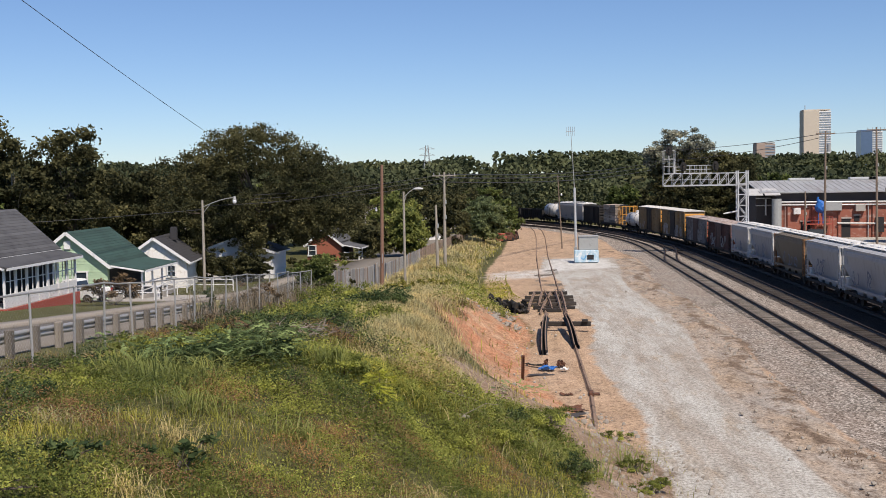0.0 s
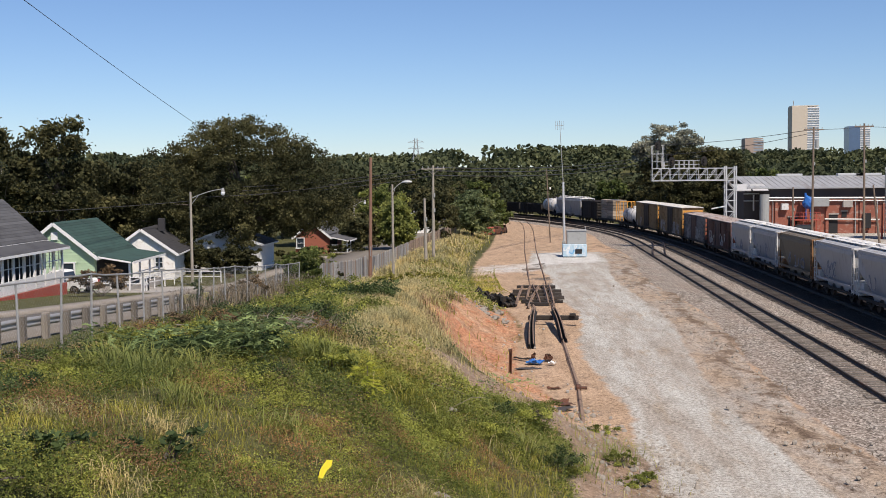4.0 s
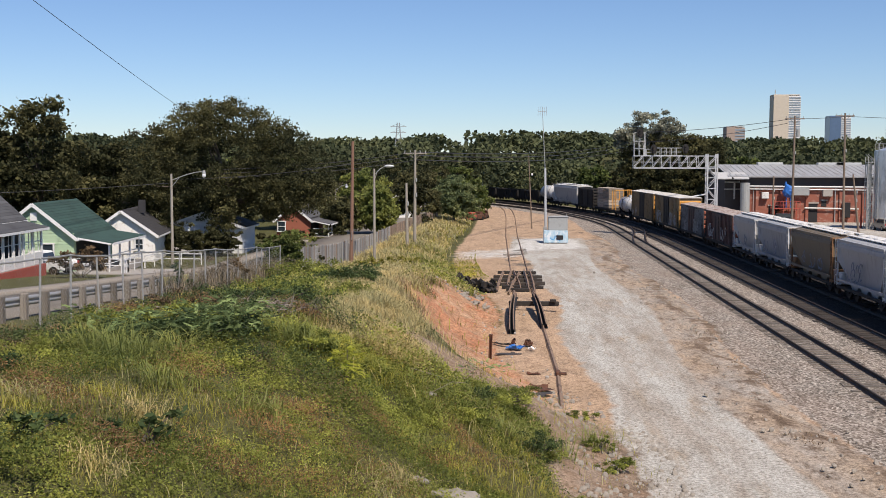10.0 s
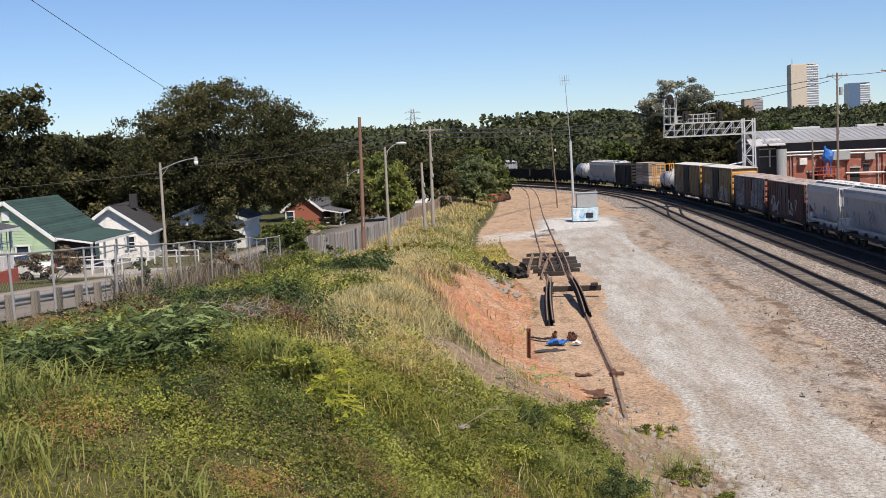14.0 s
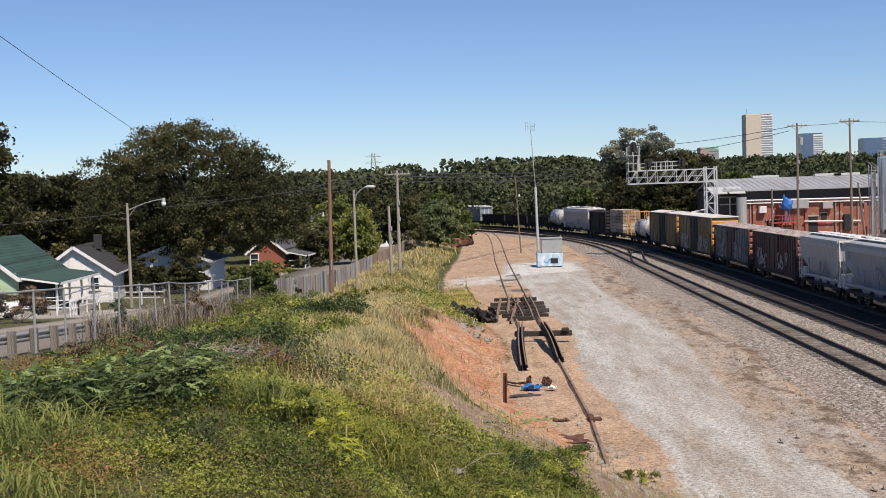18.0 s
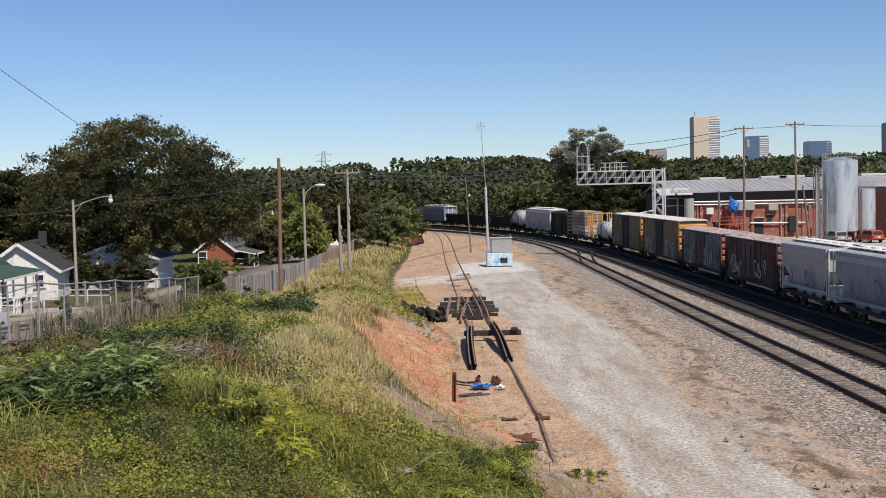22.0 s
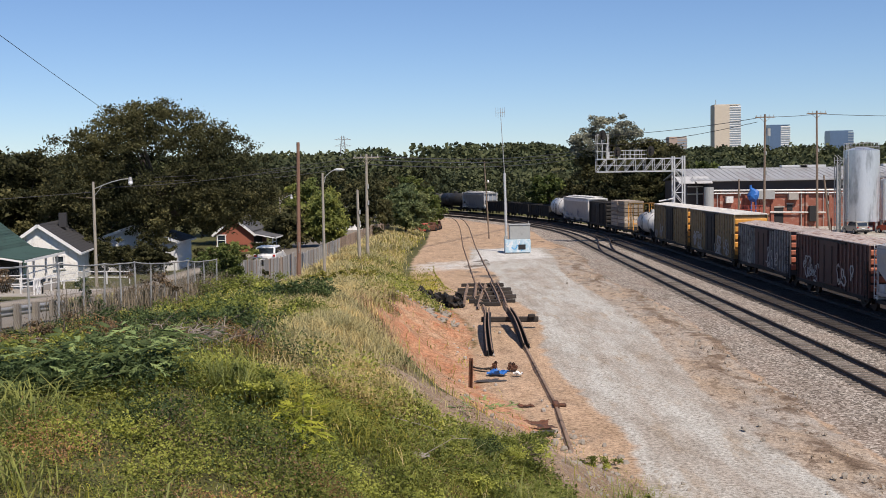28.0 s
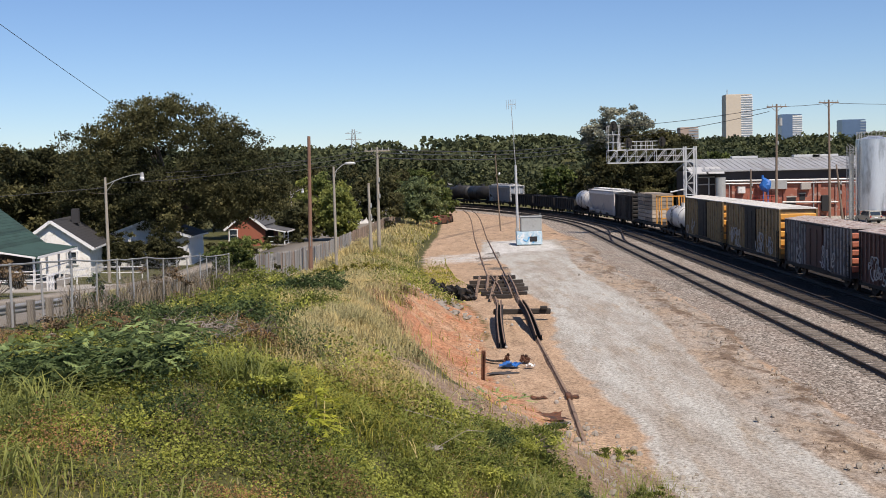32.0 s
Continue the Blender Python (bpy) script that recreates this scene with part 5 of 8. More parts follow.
def stub_rails():
    for pts, label in (([(4.05, 84, 0), (4.1, 72.5, -0.03), (4.05, 58, -0.08), (4.12, 44, -0.1), (3.85, 35.5, -0.13)], "rusty rail running on alone through the dirt"),
                       ([(2.6, 84, 0), (2.62, 73, -0.05), (2.68, 68, -0.12)], "rusty rail half buried in dirt")):
        p = []
        for a, b in zip(pts, pts[1:]):
            for i in range(6):
                p.append(np.array(a) + (np.array(b) - np.array(a)) * i / 6)
        p.append(np.array(pts[-1]))
        tagged(new("loose_rail", rail_mesh("loose_rail", p, 0.09, 0.19, RAIL_RUST)), label, "rail", "loose rails")
    bm = bmesh.new()
    box(bm, (0, 0, 0.1), (0.22, 0.75, 0.2), None, 0.03)
    box(bm, (0.25, 0.1, 0.06), (0.3, 0.3, 0.1), None, 0.02)
    ob = solo("rail_joint", bm, RUST, "rusty bolted joint on the loose rail", "rail joint")
    ob.matrix_basis = pose(4.12, 43.6, 0.0)


stub_rails()


def scrap_pile():
    rng = random.Random(11)
    bm = bmesh.new()
    box(bm, (0, 0, 0), (2.9, 0.24, 0.2), None, 0.015)
    tie = finish(bm, "old_tie", OLD_TIE)
    for k, (x, y, long) in enumerate(((3.1, 91.0, 1.15), (3.1, 87.4, 1.4), (3.0, 84.6, 1.45), (2.9, 81.8, 1.5), (3.4, 79.3, 1.1), (3.0, 77.6, 0.6))):
        ob = tagged(new("old_tie", tie), "dark creosoted tie under a scrapped turnout", "railway tie", "ties of the scrapped turnout")
        ob.matrix_basis = pose(x + rng.uniform(-0.1, 0.1), y, 0.14, 0, rng.uniform(-2, 2), rng.uniform(-3, 3)) @ Matrix.Diagonal((long, 1.25, 1.3, 1))
    for x0, y0, x1, y1 in ((1.89, 89.6, 1.29, 77.2), (2.57, 90.3, 2.15, 80.8), (2.79, 90.3, 3.16, 78.3), (3.28, 89.5, 2.18, 75.5), (3.71, 91.0, 3.77, 77.7), (4.19, 90.2, 4.15, 76.5)):
        pts = [np.array((x0 + (x1 - x0) * k / 6, y0 + (y1 - y0) * k / 6, 0.26 - 0.25 * max(0, k - 4) / 2)) for k in range(7)]
        tagged(new("rail_offcut", rail_mesh("rail_offcut", pts, 0.02, 0.2, RAIL_RUST)), "rusty rail of a scrapped turnout lying on ties", "rail", "rails of the scrapped turnout")
    bm = bmesh.new()
    for _ in range(110):
        s = rng.uniform(0.1, 0.3)
        x = rng.uniform(-1.9, 1.0)
        r = bmesh.ops.create_icosphere(bm, subdivisions=1, radius=s, matrix=Matrix.Translation((x + 0.2, 78.2 + rng.uniform(-1.0, 1.6) - x * 1.6, rng.uniform(0.05, 0.6) + float(land(x, 79)) * 0.6)))
        for v in r["verts"]:
            v.co += Vector((rng.uniform(-1, 1), rng.uniform(-1, 1), rng.uniform(-1, 1))) * s * 0.7
    for i, (x, y, m, lab) in enumerate(((-3.2, 177, RED_PAINT, "rusty red scrapped track machine"), (-1.9, 181, RUST, "rusty steel frame on the sand"), (-0.8, 186, RUST, "rusty steel frame on the sand"))):
        ob = thing("scrap_machine", pose(x, y, gz(x, y), 0, 0, 30 + 25 * i), lab, "scrap", "scrapped equipment")
        bm2 = bmesh.new()
        box(bm2, (0, 0, 0.55), (2.6, 1.3, 0.8), None, 0.08)
        box(bm2, (0.7, 0, 1.1), (0.9, 1.1, 0.5), None, 0.06)
        part("housing", bm2, m, ob)
        for k in (-0.9, 0.9):
            bm2 = bmesh.new()
            rod(bm2, (k, -0.75, 0.3), (k, 0.75, 0.3), 0.3, None, 12)
            part("roller", bm2, BLACK, ob)
        bm2 = bmesh.new()
        bar(bm2, (-1.2, 0, 0.9), (-2.4, 0.2, 0.25), 0.14)
        part("tow_bar", bm2, RUST, ob)
    tagged(solo("rubble_heap", bm, BLACK, "black heap of broken asphalt and tangled scrap", "rubble"), kind="stuff")
    bm = bmesh.new()
    for _ in range(70):
        s = rng.uniform(0.08, 0.25)
        x, y = rng.uniform(-3.4, -0.2), rng.uniform(72.5, 78)
        bmesh.ops.create_icosphere(bm, subdivisions=1, radius=s, matrix=Matrix.Translation((x, y, float(land(x, y)) + 0.05)) @ Matrix.Diagonal((1, 1.4, 0.5, 1)))
    tagged(solo("broken_concrete", bm, CONCRETE, "scattered broken pale concrete", "rubble"), kind="stuff")
    ob = thing("iron_post", pose(0.95, 47, 0.1, 3, 2, 0), "rusty upright iron post", "post")
    bm = bmesh.new()
    box(bm, (0, 0, 0.62), (0.17, 0.1, 1.35), None, 0.01)
    box(bm, (0.06, -0.09, 0.62), (0.04, 0.12, 1.33))
    part("flange", bm, RUST, ob)

    def crumple(name, mat, label, cat, at, size, seed, drop=0.0):
        r2 = random.Random(seed)
        b2 = bmesh.new()
        bmesh.ops.create_grid(b2, x_segments=12, y_segments=9, size=0.5)
        for v in b2.verts:
            v.co.x *= 1 + 0.25 * math.sin(5 * v.co.y + seed)
            v.co.z = 0.06 + 0.13 * abs(math.sin(4 * v.co.x + seed) * math.cos(5 * v.co.y + 2 * v.co.x)) + r2.uniform(-0.04, 0.04)
            v.co.x, v.co.y = v.co.x * (1 - 0.3 * abs(v.co.y)) + r2.uniform(-0.05, 0.05), v.co.y * (1 - 0.3 * abs(v.co.x)) + r2.uniform(-0.05, 0.05)
        bmesh.ops.solidify(b2, geom=b2.faces[:], thickness=0.02)
        ob2 = solo(name, b2, mat, label, cat, smooth=False)
        ob2.matrix_basis = pose(*at) @ Matrix.Diagonal((*size, 1))
        bb = ob2.data
        bb.transform(Matrix.Diagonal((*size, 1)))
        ob2.matrix_basis = pose(*at)
        return ob2

    crumple("blue_tarp", TARP, "crumpled bright blue plastic tarp", "tarp", (2.25, 50.6, 0.05, 0, 0, 10), (0.85, 0.7, 1.3), 2)
    crumple("rusty_sheet", RUST, "crumpled rusty sheet metal", "scrap metal", (2.75, 39.8, 0.08, 0, 0, 10), (1.8, 1.3, 0.8), 5)
    crumple("rusty_sheet", RUST, "crumpled rusty sheet metal", "scrap metal", (2.97, 43.7, 0.0, 0, 0, -30), (0.6, 0.4, 0.5), 7)
    crumple("rusty_sheet", RUST, "bent rusty plate standing in dirt", "scrap metal", (2.95, 51.9, 0.1, 40, 0, 15), (0.42, 0.45, 1.2), 9)
    crumple("rusty_sheet", RUST, "bent rusty plate standing in dirt", "scrap metal", (2.2, 52.2, 0.1, 45, 0, -15), (0.3, 0.45, 1.2), 4)
    crumple("grey_sheet", DARK_WALL, "flat grey tar paper sheet on dirt", "scrap", (1.85, 49.3, 0.0, 0, 0, 5), (1.2, 0.7, 0.3), 3)
    crumple("black_plank", BLACK, "charred plank lying in dirt", "scrap", (1.5, 51.8, 0.1, 0, 0, -35), (1.1, 0.3, 0.5), 6)
    crumple("grey_sheet", DARK_WALL, "torn black tar paper sheet on dirt", "scrap", (2.75, 38.6, 0.08, 0, 0, -4), (1.6, 0.8, 0.5), 12)
    crumple("white_bag", WHITE, "small white plastic bag", "litter", (3.13, 50.5, 0.03), (0.36, 0.3, 1.0), 8)
    crumple("black_mat", BLACK, "small black mat on dirt", "scrap", (1.25, 45.2, 0.05), (0.5, 0.4, 0.2), 10)
    bm = bmesh.new()
    for _ in range(40):
        y = rng.uniform(42, 70)
        x = toe(y) + rng.uniform(-0.6, 2.0)
        s = rng.uniform(0.03, 0.11)
        bmesh.ops.create_icosphere(bm, subdivisions=1, radius=s, matrix=Matrix.Translation((x, y, float(land(x, y)) + 0.05)))
    tagged(solo("litter_stones", bm, CONCRETE, "scattered pale stones and litter on dirt", "stones"), kind="stuff")


scrap_pile()


# ---------------------------------------------------------------- houses
def window_on(parent, x, y, z, w, h, axis, name="window"):
    """A framed window on a wall that faces -y (axis 'y') or +x (axis 'x')."""
    turn = pose(x, y, z, 0, 0, 0 if axis == "y" else 90)
    bm = bmesh.new()
    for a, b, c, d in ((0, h / 2, w + 0.2, 0.1), (0, -h / 2, w + 0.24, 0.12), (-w / 2, 0, 0.1, h), (w / 2, 0, 0.1, h), (0, 0, w, 0.05)):
        box(bm, (a, -0.05, b), (c, 0.12, d))
    win = part(name, bm, WHITE, parent)
    win.matrix_basis = turn
    bm = bmesh.new()
    box(bm, (0, 0.0, 0), (w, 0.04, h))
    part("pane", bm, glass(), win)
    return win


def gable_house(at, half, depth, eave, ridge, wall, roof, label, boards=True, over=0.35):
    """A house whose gable faces -y: walls, two roof slopes, rake boards."""
    ob = thing("house", at, label, "house", "houses along the street")
    bm = bmesh.new()
    prism(bm, [(-half, -0.5), (half, -0.5), (half, eave), (0, ridge - 0.12), (-half, eave)], 0, depth)
    body = part("wall", bm, wall, ob)
    k = (ridge - eave) / half
    if boards:
        bm = bmesh.new()
        prism(bm, [(-0.5, 0), (0.5, 0), (0.5, 0.19), (-0.5, 0.19)], -0.03, 0.0)
        z = 0.1
        bm.free()
        while z < ridge - 0.45:
            w = half if z < eave else (ridge - 0.14 - z - 0.2) / k
            bm = bmesh.new()
            a = [bm.verts.new(c) for c in ((-w, -0.03, z), (w, -0.03, z), (w, -0.012, z + 0.2), (-w, -0.012, z + 0.2), (-w, 0.0, z), (w, 0.0, z))]
            bm.faces.new((a[0], a[1], a[2], a[3]))
            bm.faces.new((a[4], a[5], a[1], a[0]))
            part("clapboard", bm, wall, body)
            z += 0.205
    slope_len = math.hypot(half + over, (half + over) * k)
    for sx in (-1, 1):
        bm = bmesh.new()
        e = half + over
        prism(bm, [(0, ridge), (sx * e, ridge - e * k), (sx * e, ridge - e * k - 0.1), (0, ridge - 0.12)], -over, depth + over)
        slope = part("roof_slope", bm, roof, ob)
        n = int(slope_len / 0.28)
        for i in range(n):
            u0, u1 = i / n, (i + 1) / n
            bm = bmesh.new()
            x0, x1 = sx * e * u0, sx * e * u1
            z0, z1 = ridge - abs(x0) * k + 0.012, ridge - abs(x1) * k + 0.03
            v = [bm.verts.new(c) for c in ((x0, -over, z0), (x1, -over, z1), (x1, depth + over, z1), (x0, depth + over, z0), (x1, -over, z1 - 0.03), (x1, depth + over, z1 - 0.03))]
            bm.faces.new((v[0], v[1], v[2], v[3]))
            bm.faces.new((v[1], v[4], v[5], v[2]))
            part("shingle_course", bm, roof, slope)
        bm = bmesh.new()
        bar(bm, (0, -over - 0.03, ridge - 0.1), (sx * e, -over - 0.03, ridge - e * k - 0.1), 0.05, 0.24)
        part("rake_board", bm, WHITE, ob)
        bm = bmesh.new()
        box(bm, (sx * e, depth / 2, ridge - e * k - 0.1), (0.1, depth + 2 * over, 0.14))
        part("gutter", bm, WHITE, ob)
    return ob


def porch(ob, x, y0, y1, out, z_in, z_out, floor, roof, posts=4, rail=True):
    """A lean-to porch on the +x side of a house."""
    bm = bmesh.new()
    prism(bm, [(x - 0.05, z_in), (x + out + 0.3, z_out), (x + out + 0.3, z_out - 0.1), (x - 0.05, z_in - 0.12)], y0 - 0.4, y1 + 0.3)
    part("porch_roof", bm, roof, ob)
    bm = bmesh.new()
    box(bm, (x + out + 0.3, (y0 + y1) / 2, z_out - 0.12), (0.06, y1 - y0 + 0.7, 0.16))
    box(bm, (x + out / 2, y0 - 0.42, (z_in + z_out) / 2 - 0.1), (out + 0.4, 0.05, 0.12), Matrix.Rotation(math.atan2(z_in - z_out, out), 4, "Y"))
    part("fascia", bm, WHITE, ob)
    bm = bmesh.new()
    box(bm, (x + out / 2, (y0 + y1) / 2, floor - 0.3), (out, y1 - y0, 0.6))
    part("porch_floor", bm, CONCRETE, ob)
    for i in range(posts):
        y = y0 + 0.1 + (y1 - y0 - 0.2) * i / (posts - 1)
        bm = bmesh.new()
        box(bm, (x + out - 0.12, y, (floor + z_out) / 2), (0.13, 0.13, z_out - floor), None, 0.01)
        part("porch_post", bm, WHITE, ob)
    if rail:
        for z in (0.35, 0.9):
            bm = bmesh.new()
            bar(bm, (x + out - 0.1, y0, floor + z), (x + out - 0.1, y1, floor + z), 0.06)
            bar(bm, (x + 0.3, y0, floor + z), (x + out - 0.1, y0, floor + z), 0.06)
            part("porch_rail", bm, WHITE, ob)
    # dark sheet over the wall paints the shade below the porch roof
    bm = bmesh.new()
    box(bm, (x + 0.02, (y0 + y1) / 2, floor + 1.1), (0.06, y1 - y0 - 0.3, 2.1))
    part("porch_shade", bm, DARK_INSIDE, ob)


def white_rail(pts, label, h=0.95, n=3):
    """A low white ramp railing from point to point."""
    ob = thing("ramp_railing", Matrix(), label, "railing", "white ramp railings")
    for a, b in zip(pts, pts[1:]):
        a, b = Vector(a), Vector(b)
        for z in (h, h * 0.5):
            bm = bmesh.new()
            bar(bm, a + Vector((0, 0, z)), b + Vector((0, 0, z)), 0.07)
            part("rail", bm, WHITE, ob)
        for i in range(n):
            p = a.lerp(b, i / (n - 1))
            bm = bmesh.new()
            bar(bm, p - Vector((0, 0, 0.1)), p + Vector((0, 0, h)), 0.08)
            part("post", bm, WHITE, ob)


def houses():
    base = 1.5
    g = gable_house(pose(-32.9, 74.5, base, 0, 0, 2), 2.95, 9.5, 2.85, 5.2, MINT, SHINGLE_GREEN, "small mint green clapboard house with dark green roof", True)
    porch(g, 2.95, 0.3, 8.6, 2.6, 2.75, 2.3, 0.35, SHINGLE_GREEN, 4)
    window_on(g, 1.0, -0.05, 1.55, 0.9, 1.3, "y")
    bm = bmesh.new()
    box(bm, (0, -0.06, 4.2), (0.5, 0.1, 0.6))
    part("gable_vent", bm, WHITE, g)
    w = gable_house(pose(-31.4, 90, 1.0, 0, 0, 8), 2.85, 8.5, 2.5, 4.5, STUCCO, SHINGLE_BLACK, "small white stained stucco house with charcoal roof", False)
    window_on(w, 1.5, -0.05, 1.5, 0.7, 1.0, "y")
    window_on(w, -1.3, -0.05, 1.5, 0.7, 1.0, "y")
    bm = bmesh.new()
    box(bm, (0.9, 5.5, 4.6), (0.6, 0.6, 1.2), None, 0.02)
    part("chimney", bm, SHINGLE_BLACK, w)
    r = gable_house(pose(-22.4, 125, 0.7, 0, 0, -2), 2.0, 8.0, 2.3, 3.9, BRICK_RED, SHINGLE_GREY, "red brick house with grey roof and white porch", False)
    porch(r, 2.0, 0.2, 5.0, 2.2, 2.2, 1.75, 0.25, SHINGLE_GREY, 3)
    window_on(r, -1.4, -0.05, 1.4, 0.9, 1.2, "y")
    h2 = gable_house(pose(-26.7, 100, 0.9, 0, 0, 0), 3.7, 6.0, 2.7, 4.0, WHITE, SHINGLE_BLACK, "white cottage half hidden under a big tree", False)
    window_on(h2, 0.4, -0.05, 1.4, 0.8, 1.1, "y")
    f = gable_house(pose(-14.2, 172, 0.6, 0, 0, 20), 2.6, 6.0, 2.4, 3.8, WHITE, SHINGLE_GREY, "distant white house behind roadside trees", False)
    window_on(f, 0.6, -0.05, 1.4, 0.8, 1.1, "y")
    # the grey-roofed house with its porch along the street
    gh = gable_house(pose(-34.4, 56.9, 2.3, 0, 0, 0), 2.8, 12.0, 3.75, 6.25, LAP_WHITE, SHINGLE_GREY, "white clapboard house with grey roof and red-based porch", True)
    porch(gh, 2.8, 0.4, 11.6, 1.75, 3.5, 3.0, 0.5, SHINGLE_GREY, 8, False)
    bm = bmesh.new()
    box(bm, (3.72, 6.0, 0.0), (1.9, 11.4, 0.95))
    part("porch_base", bm, RED_PAINT, gh, "red painted porch base")
    for i in range(7):
        y = 0.5 + i * 1.6
        bm = bmesh.new()
        box(bm, (4.46, y + 0.8, 0.92), (0.06, 1.46, 0.8))
        part("porch_panel", bm, LAP_WHITE, gh)
        bm = bmesh.new()
        for k in (0.0, 0.5, 1.0):
            bar(bm, (4.46, y + 0.1 + 1.4 * k, 1.3), (4.46, y + 0.1 + 1.4 * k, 2.9), 0.05)
        bar(bm, (4.46, y + 0.05, 2.1), (4.46, y + 1.55, 2.1), 0.05)
        part("porch_sash", bm, WHITE, gh)
    window_on(gh, -1.2, -0.05, 2.0, 0.9, 1.4, "y")
    window_on(gh, 1.3, -0.05, 2.0, 0.9, 1.4, "y")
    white_rail([(-29.8, 73.6, 1.75), (-25.6, 73.6, 1.7), (-25.4, 71.5, 1.75)], "low white ramp railing before the green house", 0.95, 4)
    white_rail([(-26.6, 75.6, 1.6), (-26.6, 83.5, 1.3)], "low white ramp railing before the green house", 0.9, 4)
    white_rail([(-28.6, 86.5, 1.2), (-23.5, 86.5, 1.15)], "low white railing before the stucco house", 0.85, 4)
    bm = bmesh.new()
    box(bm, (0, 0, 0), (9, 12, 0.1))
    yard = solo("driveway", bm, CONCRETE, "tan concrete drive before the green house", "driveway", kind="structure")
    yard.matrix_basis = pose(-26.4, 76.5, 1.46, -3.6, 0, 0)


houses()


def parked_pickup():
    ob = thing("pickup_truck", pose(-31.0, 71.2, 1.72, 0, 0, 78), "white pickup truck parked beside the green house", "truck", "vehicles")
    vehicle_body(ob, WHITE, 1.0, True)


def vehicle_body(ob, paint, k=1.0, pickup=False):
    """A car in parts: body, cabin, glass, four wheels, lights, bumpers. It faces +y."""
    L, W = 4.7 * k, 1.9 * k
    bm = bmesh.new()
    prof = [(-L / 2, 0.42), (-L / 2 + 0.08, 0.95), (-L / 2 + 0.2, 1.08), (L / 2 - 1.2, 1.08), (L / 2 - 0.25, 0.92), (L / 2, 0.7), (L / 2, 0.38)]
    prism(bm, prof, -W / 2, W / 2)
    bmesh.ops.transform(bm, matrix=pose(0, 0, 0, 0, 0, 90), verts=bm.verts[:])
    bmesh.ops.bevel(bm, geom=bm.edges[:], offset=0.05, segments=2, affect="EDGES")
    part("body", bm, paint, ob)
    y0, y1 = (-L / 2 + 0.15, L / 2 - 1.25) if not pickup else (-0.55, 1.35)
    bm = bmesh.new()
    prism(bm, [(y0, 1.05), (y0 + 0.25, 1.68), (y1 - 0.85, 1.72), (y1, 1.05)], -W / 2 + 0.1, W / 2 - 0.1)
    bmesh.ops.transform(bm, matrix=pose(0, 0, 0, 0, 0, 90), verts=bm.verts[:])
    bmesh.ops.bevel(bm, geom=bm.edges[:], offset=0.06, segments=2, affect="EDGES")
    cabin = part("cabin", bm, paint, ob)
    for sx in (-1, 1):
        bm = bmesh.new()
        x = sx * (W / 2 - 0.09)
        prism(bm, [(y0 + 0.32, 1.12), (y0 + 0.42, 1.58), (y1 - 0.95, 1.6), (y1 - 0.3, 1.12)], -0.012, 0.012)
        bmesh.ops.transform(bm, matrix=pose(x, 0, 0, 0, 0, 90), verts=bm.verts[:])
        part("side_window", bm, glass(), cabin)
    bm = bmesh.new()
    box(bm, (0, y0 + 0.1, 1.36), (W - 0.45, 0.03, 0.46), Matrix.Rotation(math.atan2(-0.25, 0.63), 4, "X"))
    part("rear_window", bm, glass(), cabin)
    bm = bmesh.new()
    box(bm, (0, y1 - 0.4, 1.38), (W - 0.45, 0.03, 0.75), Matrix.Rotation(math.radians(50), 4, "X"))
    part("windscreen", bm, glass(), cabin)
    for sx in (-1, 1):
        for y in (-L / 2 + 0.9, L / 2 - 0.95):
            bm = bmesh.new()
            rod(bm, (sx * (W / 2 - 0.22), y, 0.35), (sx * (W / 2 + 0.01), y, 0.35), 0.35, None, 18)
            wheel = part("tyre", bm, BLACK, ob)
            bm = bmesh.new()
            rod(bm, (sx * (W / 2), y, 0.35), (sx * (W / 2 + 0.02), y, 0.35), 0.22, None, 14)
            part("rim", bm, GALV, wheel)
        bm = bmesh.new()
        box(bm, (sx * (W / 2 - 0.15), -L / 2 - 0.0, 0.92), (0.22, 0.06, 0.2), None, 0.02)
        part("tail_light", bm, TAIL_RED, ob)
        bm = bmesh.new()
        box(bm, (sx * (W / 2 - 0.25), L / 2 - 0.02, 0.74), (0.35, 0.06, 0.14), None, 0.02)
        part("headlight", bm, LAMP_GLASS, ob)
        bm = bmesh.new()
        ball(bm, (sx * (W / 2 + 0.06), y1 - 0.55, 1.12), (0.11, 0.07, 0.08), 5)
        part("mirror", bm, paint, ob)
    for y in (-L / 2 - 0.03, L / 2 + 0.0):
        bm = bmesh.new()
        box(bm, (0, y, 0.48), (W - 0.1, 0.14, 0.2), None, 0.03)
        part("bumper", bm, BLACK, ob)
    bm = bmesh.new()
    box(bm, (0, -L / 2 - 0.02, 0.8), (0.45, 0.03, 0.14))
    part("number_plate", bm, WHITE, ob)


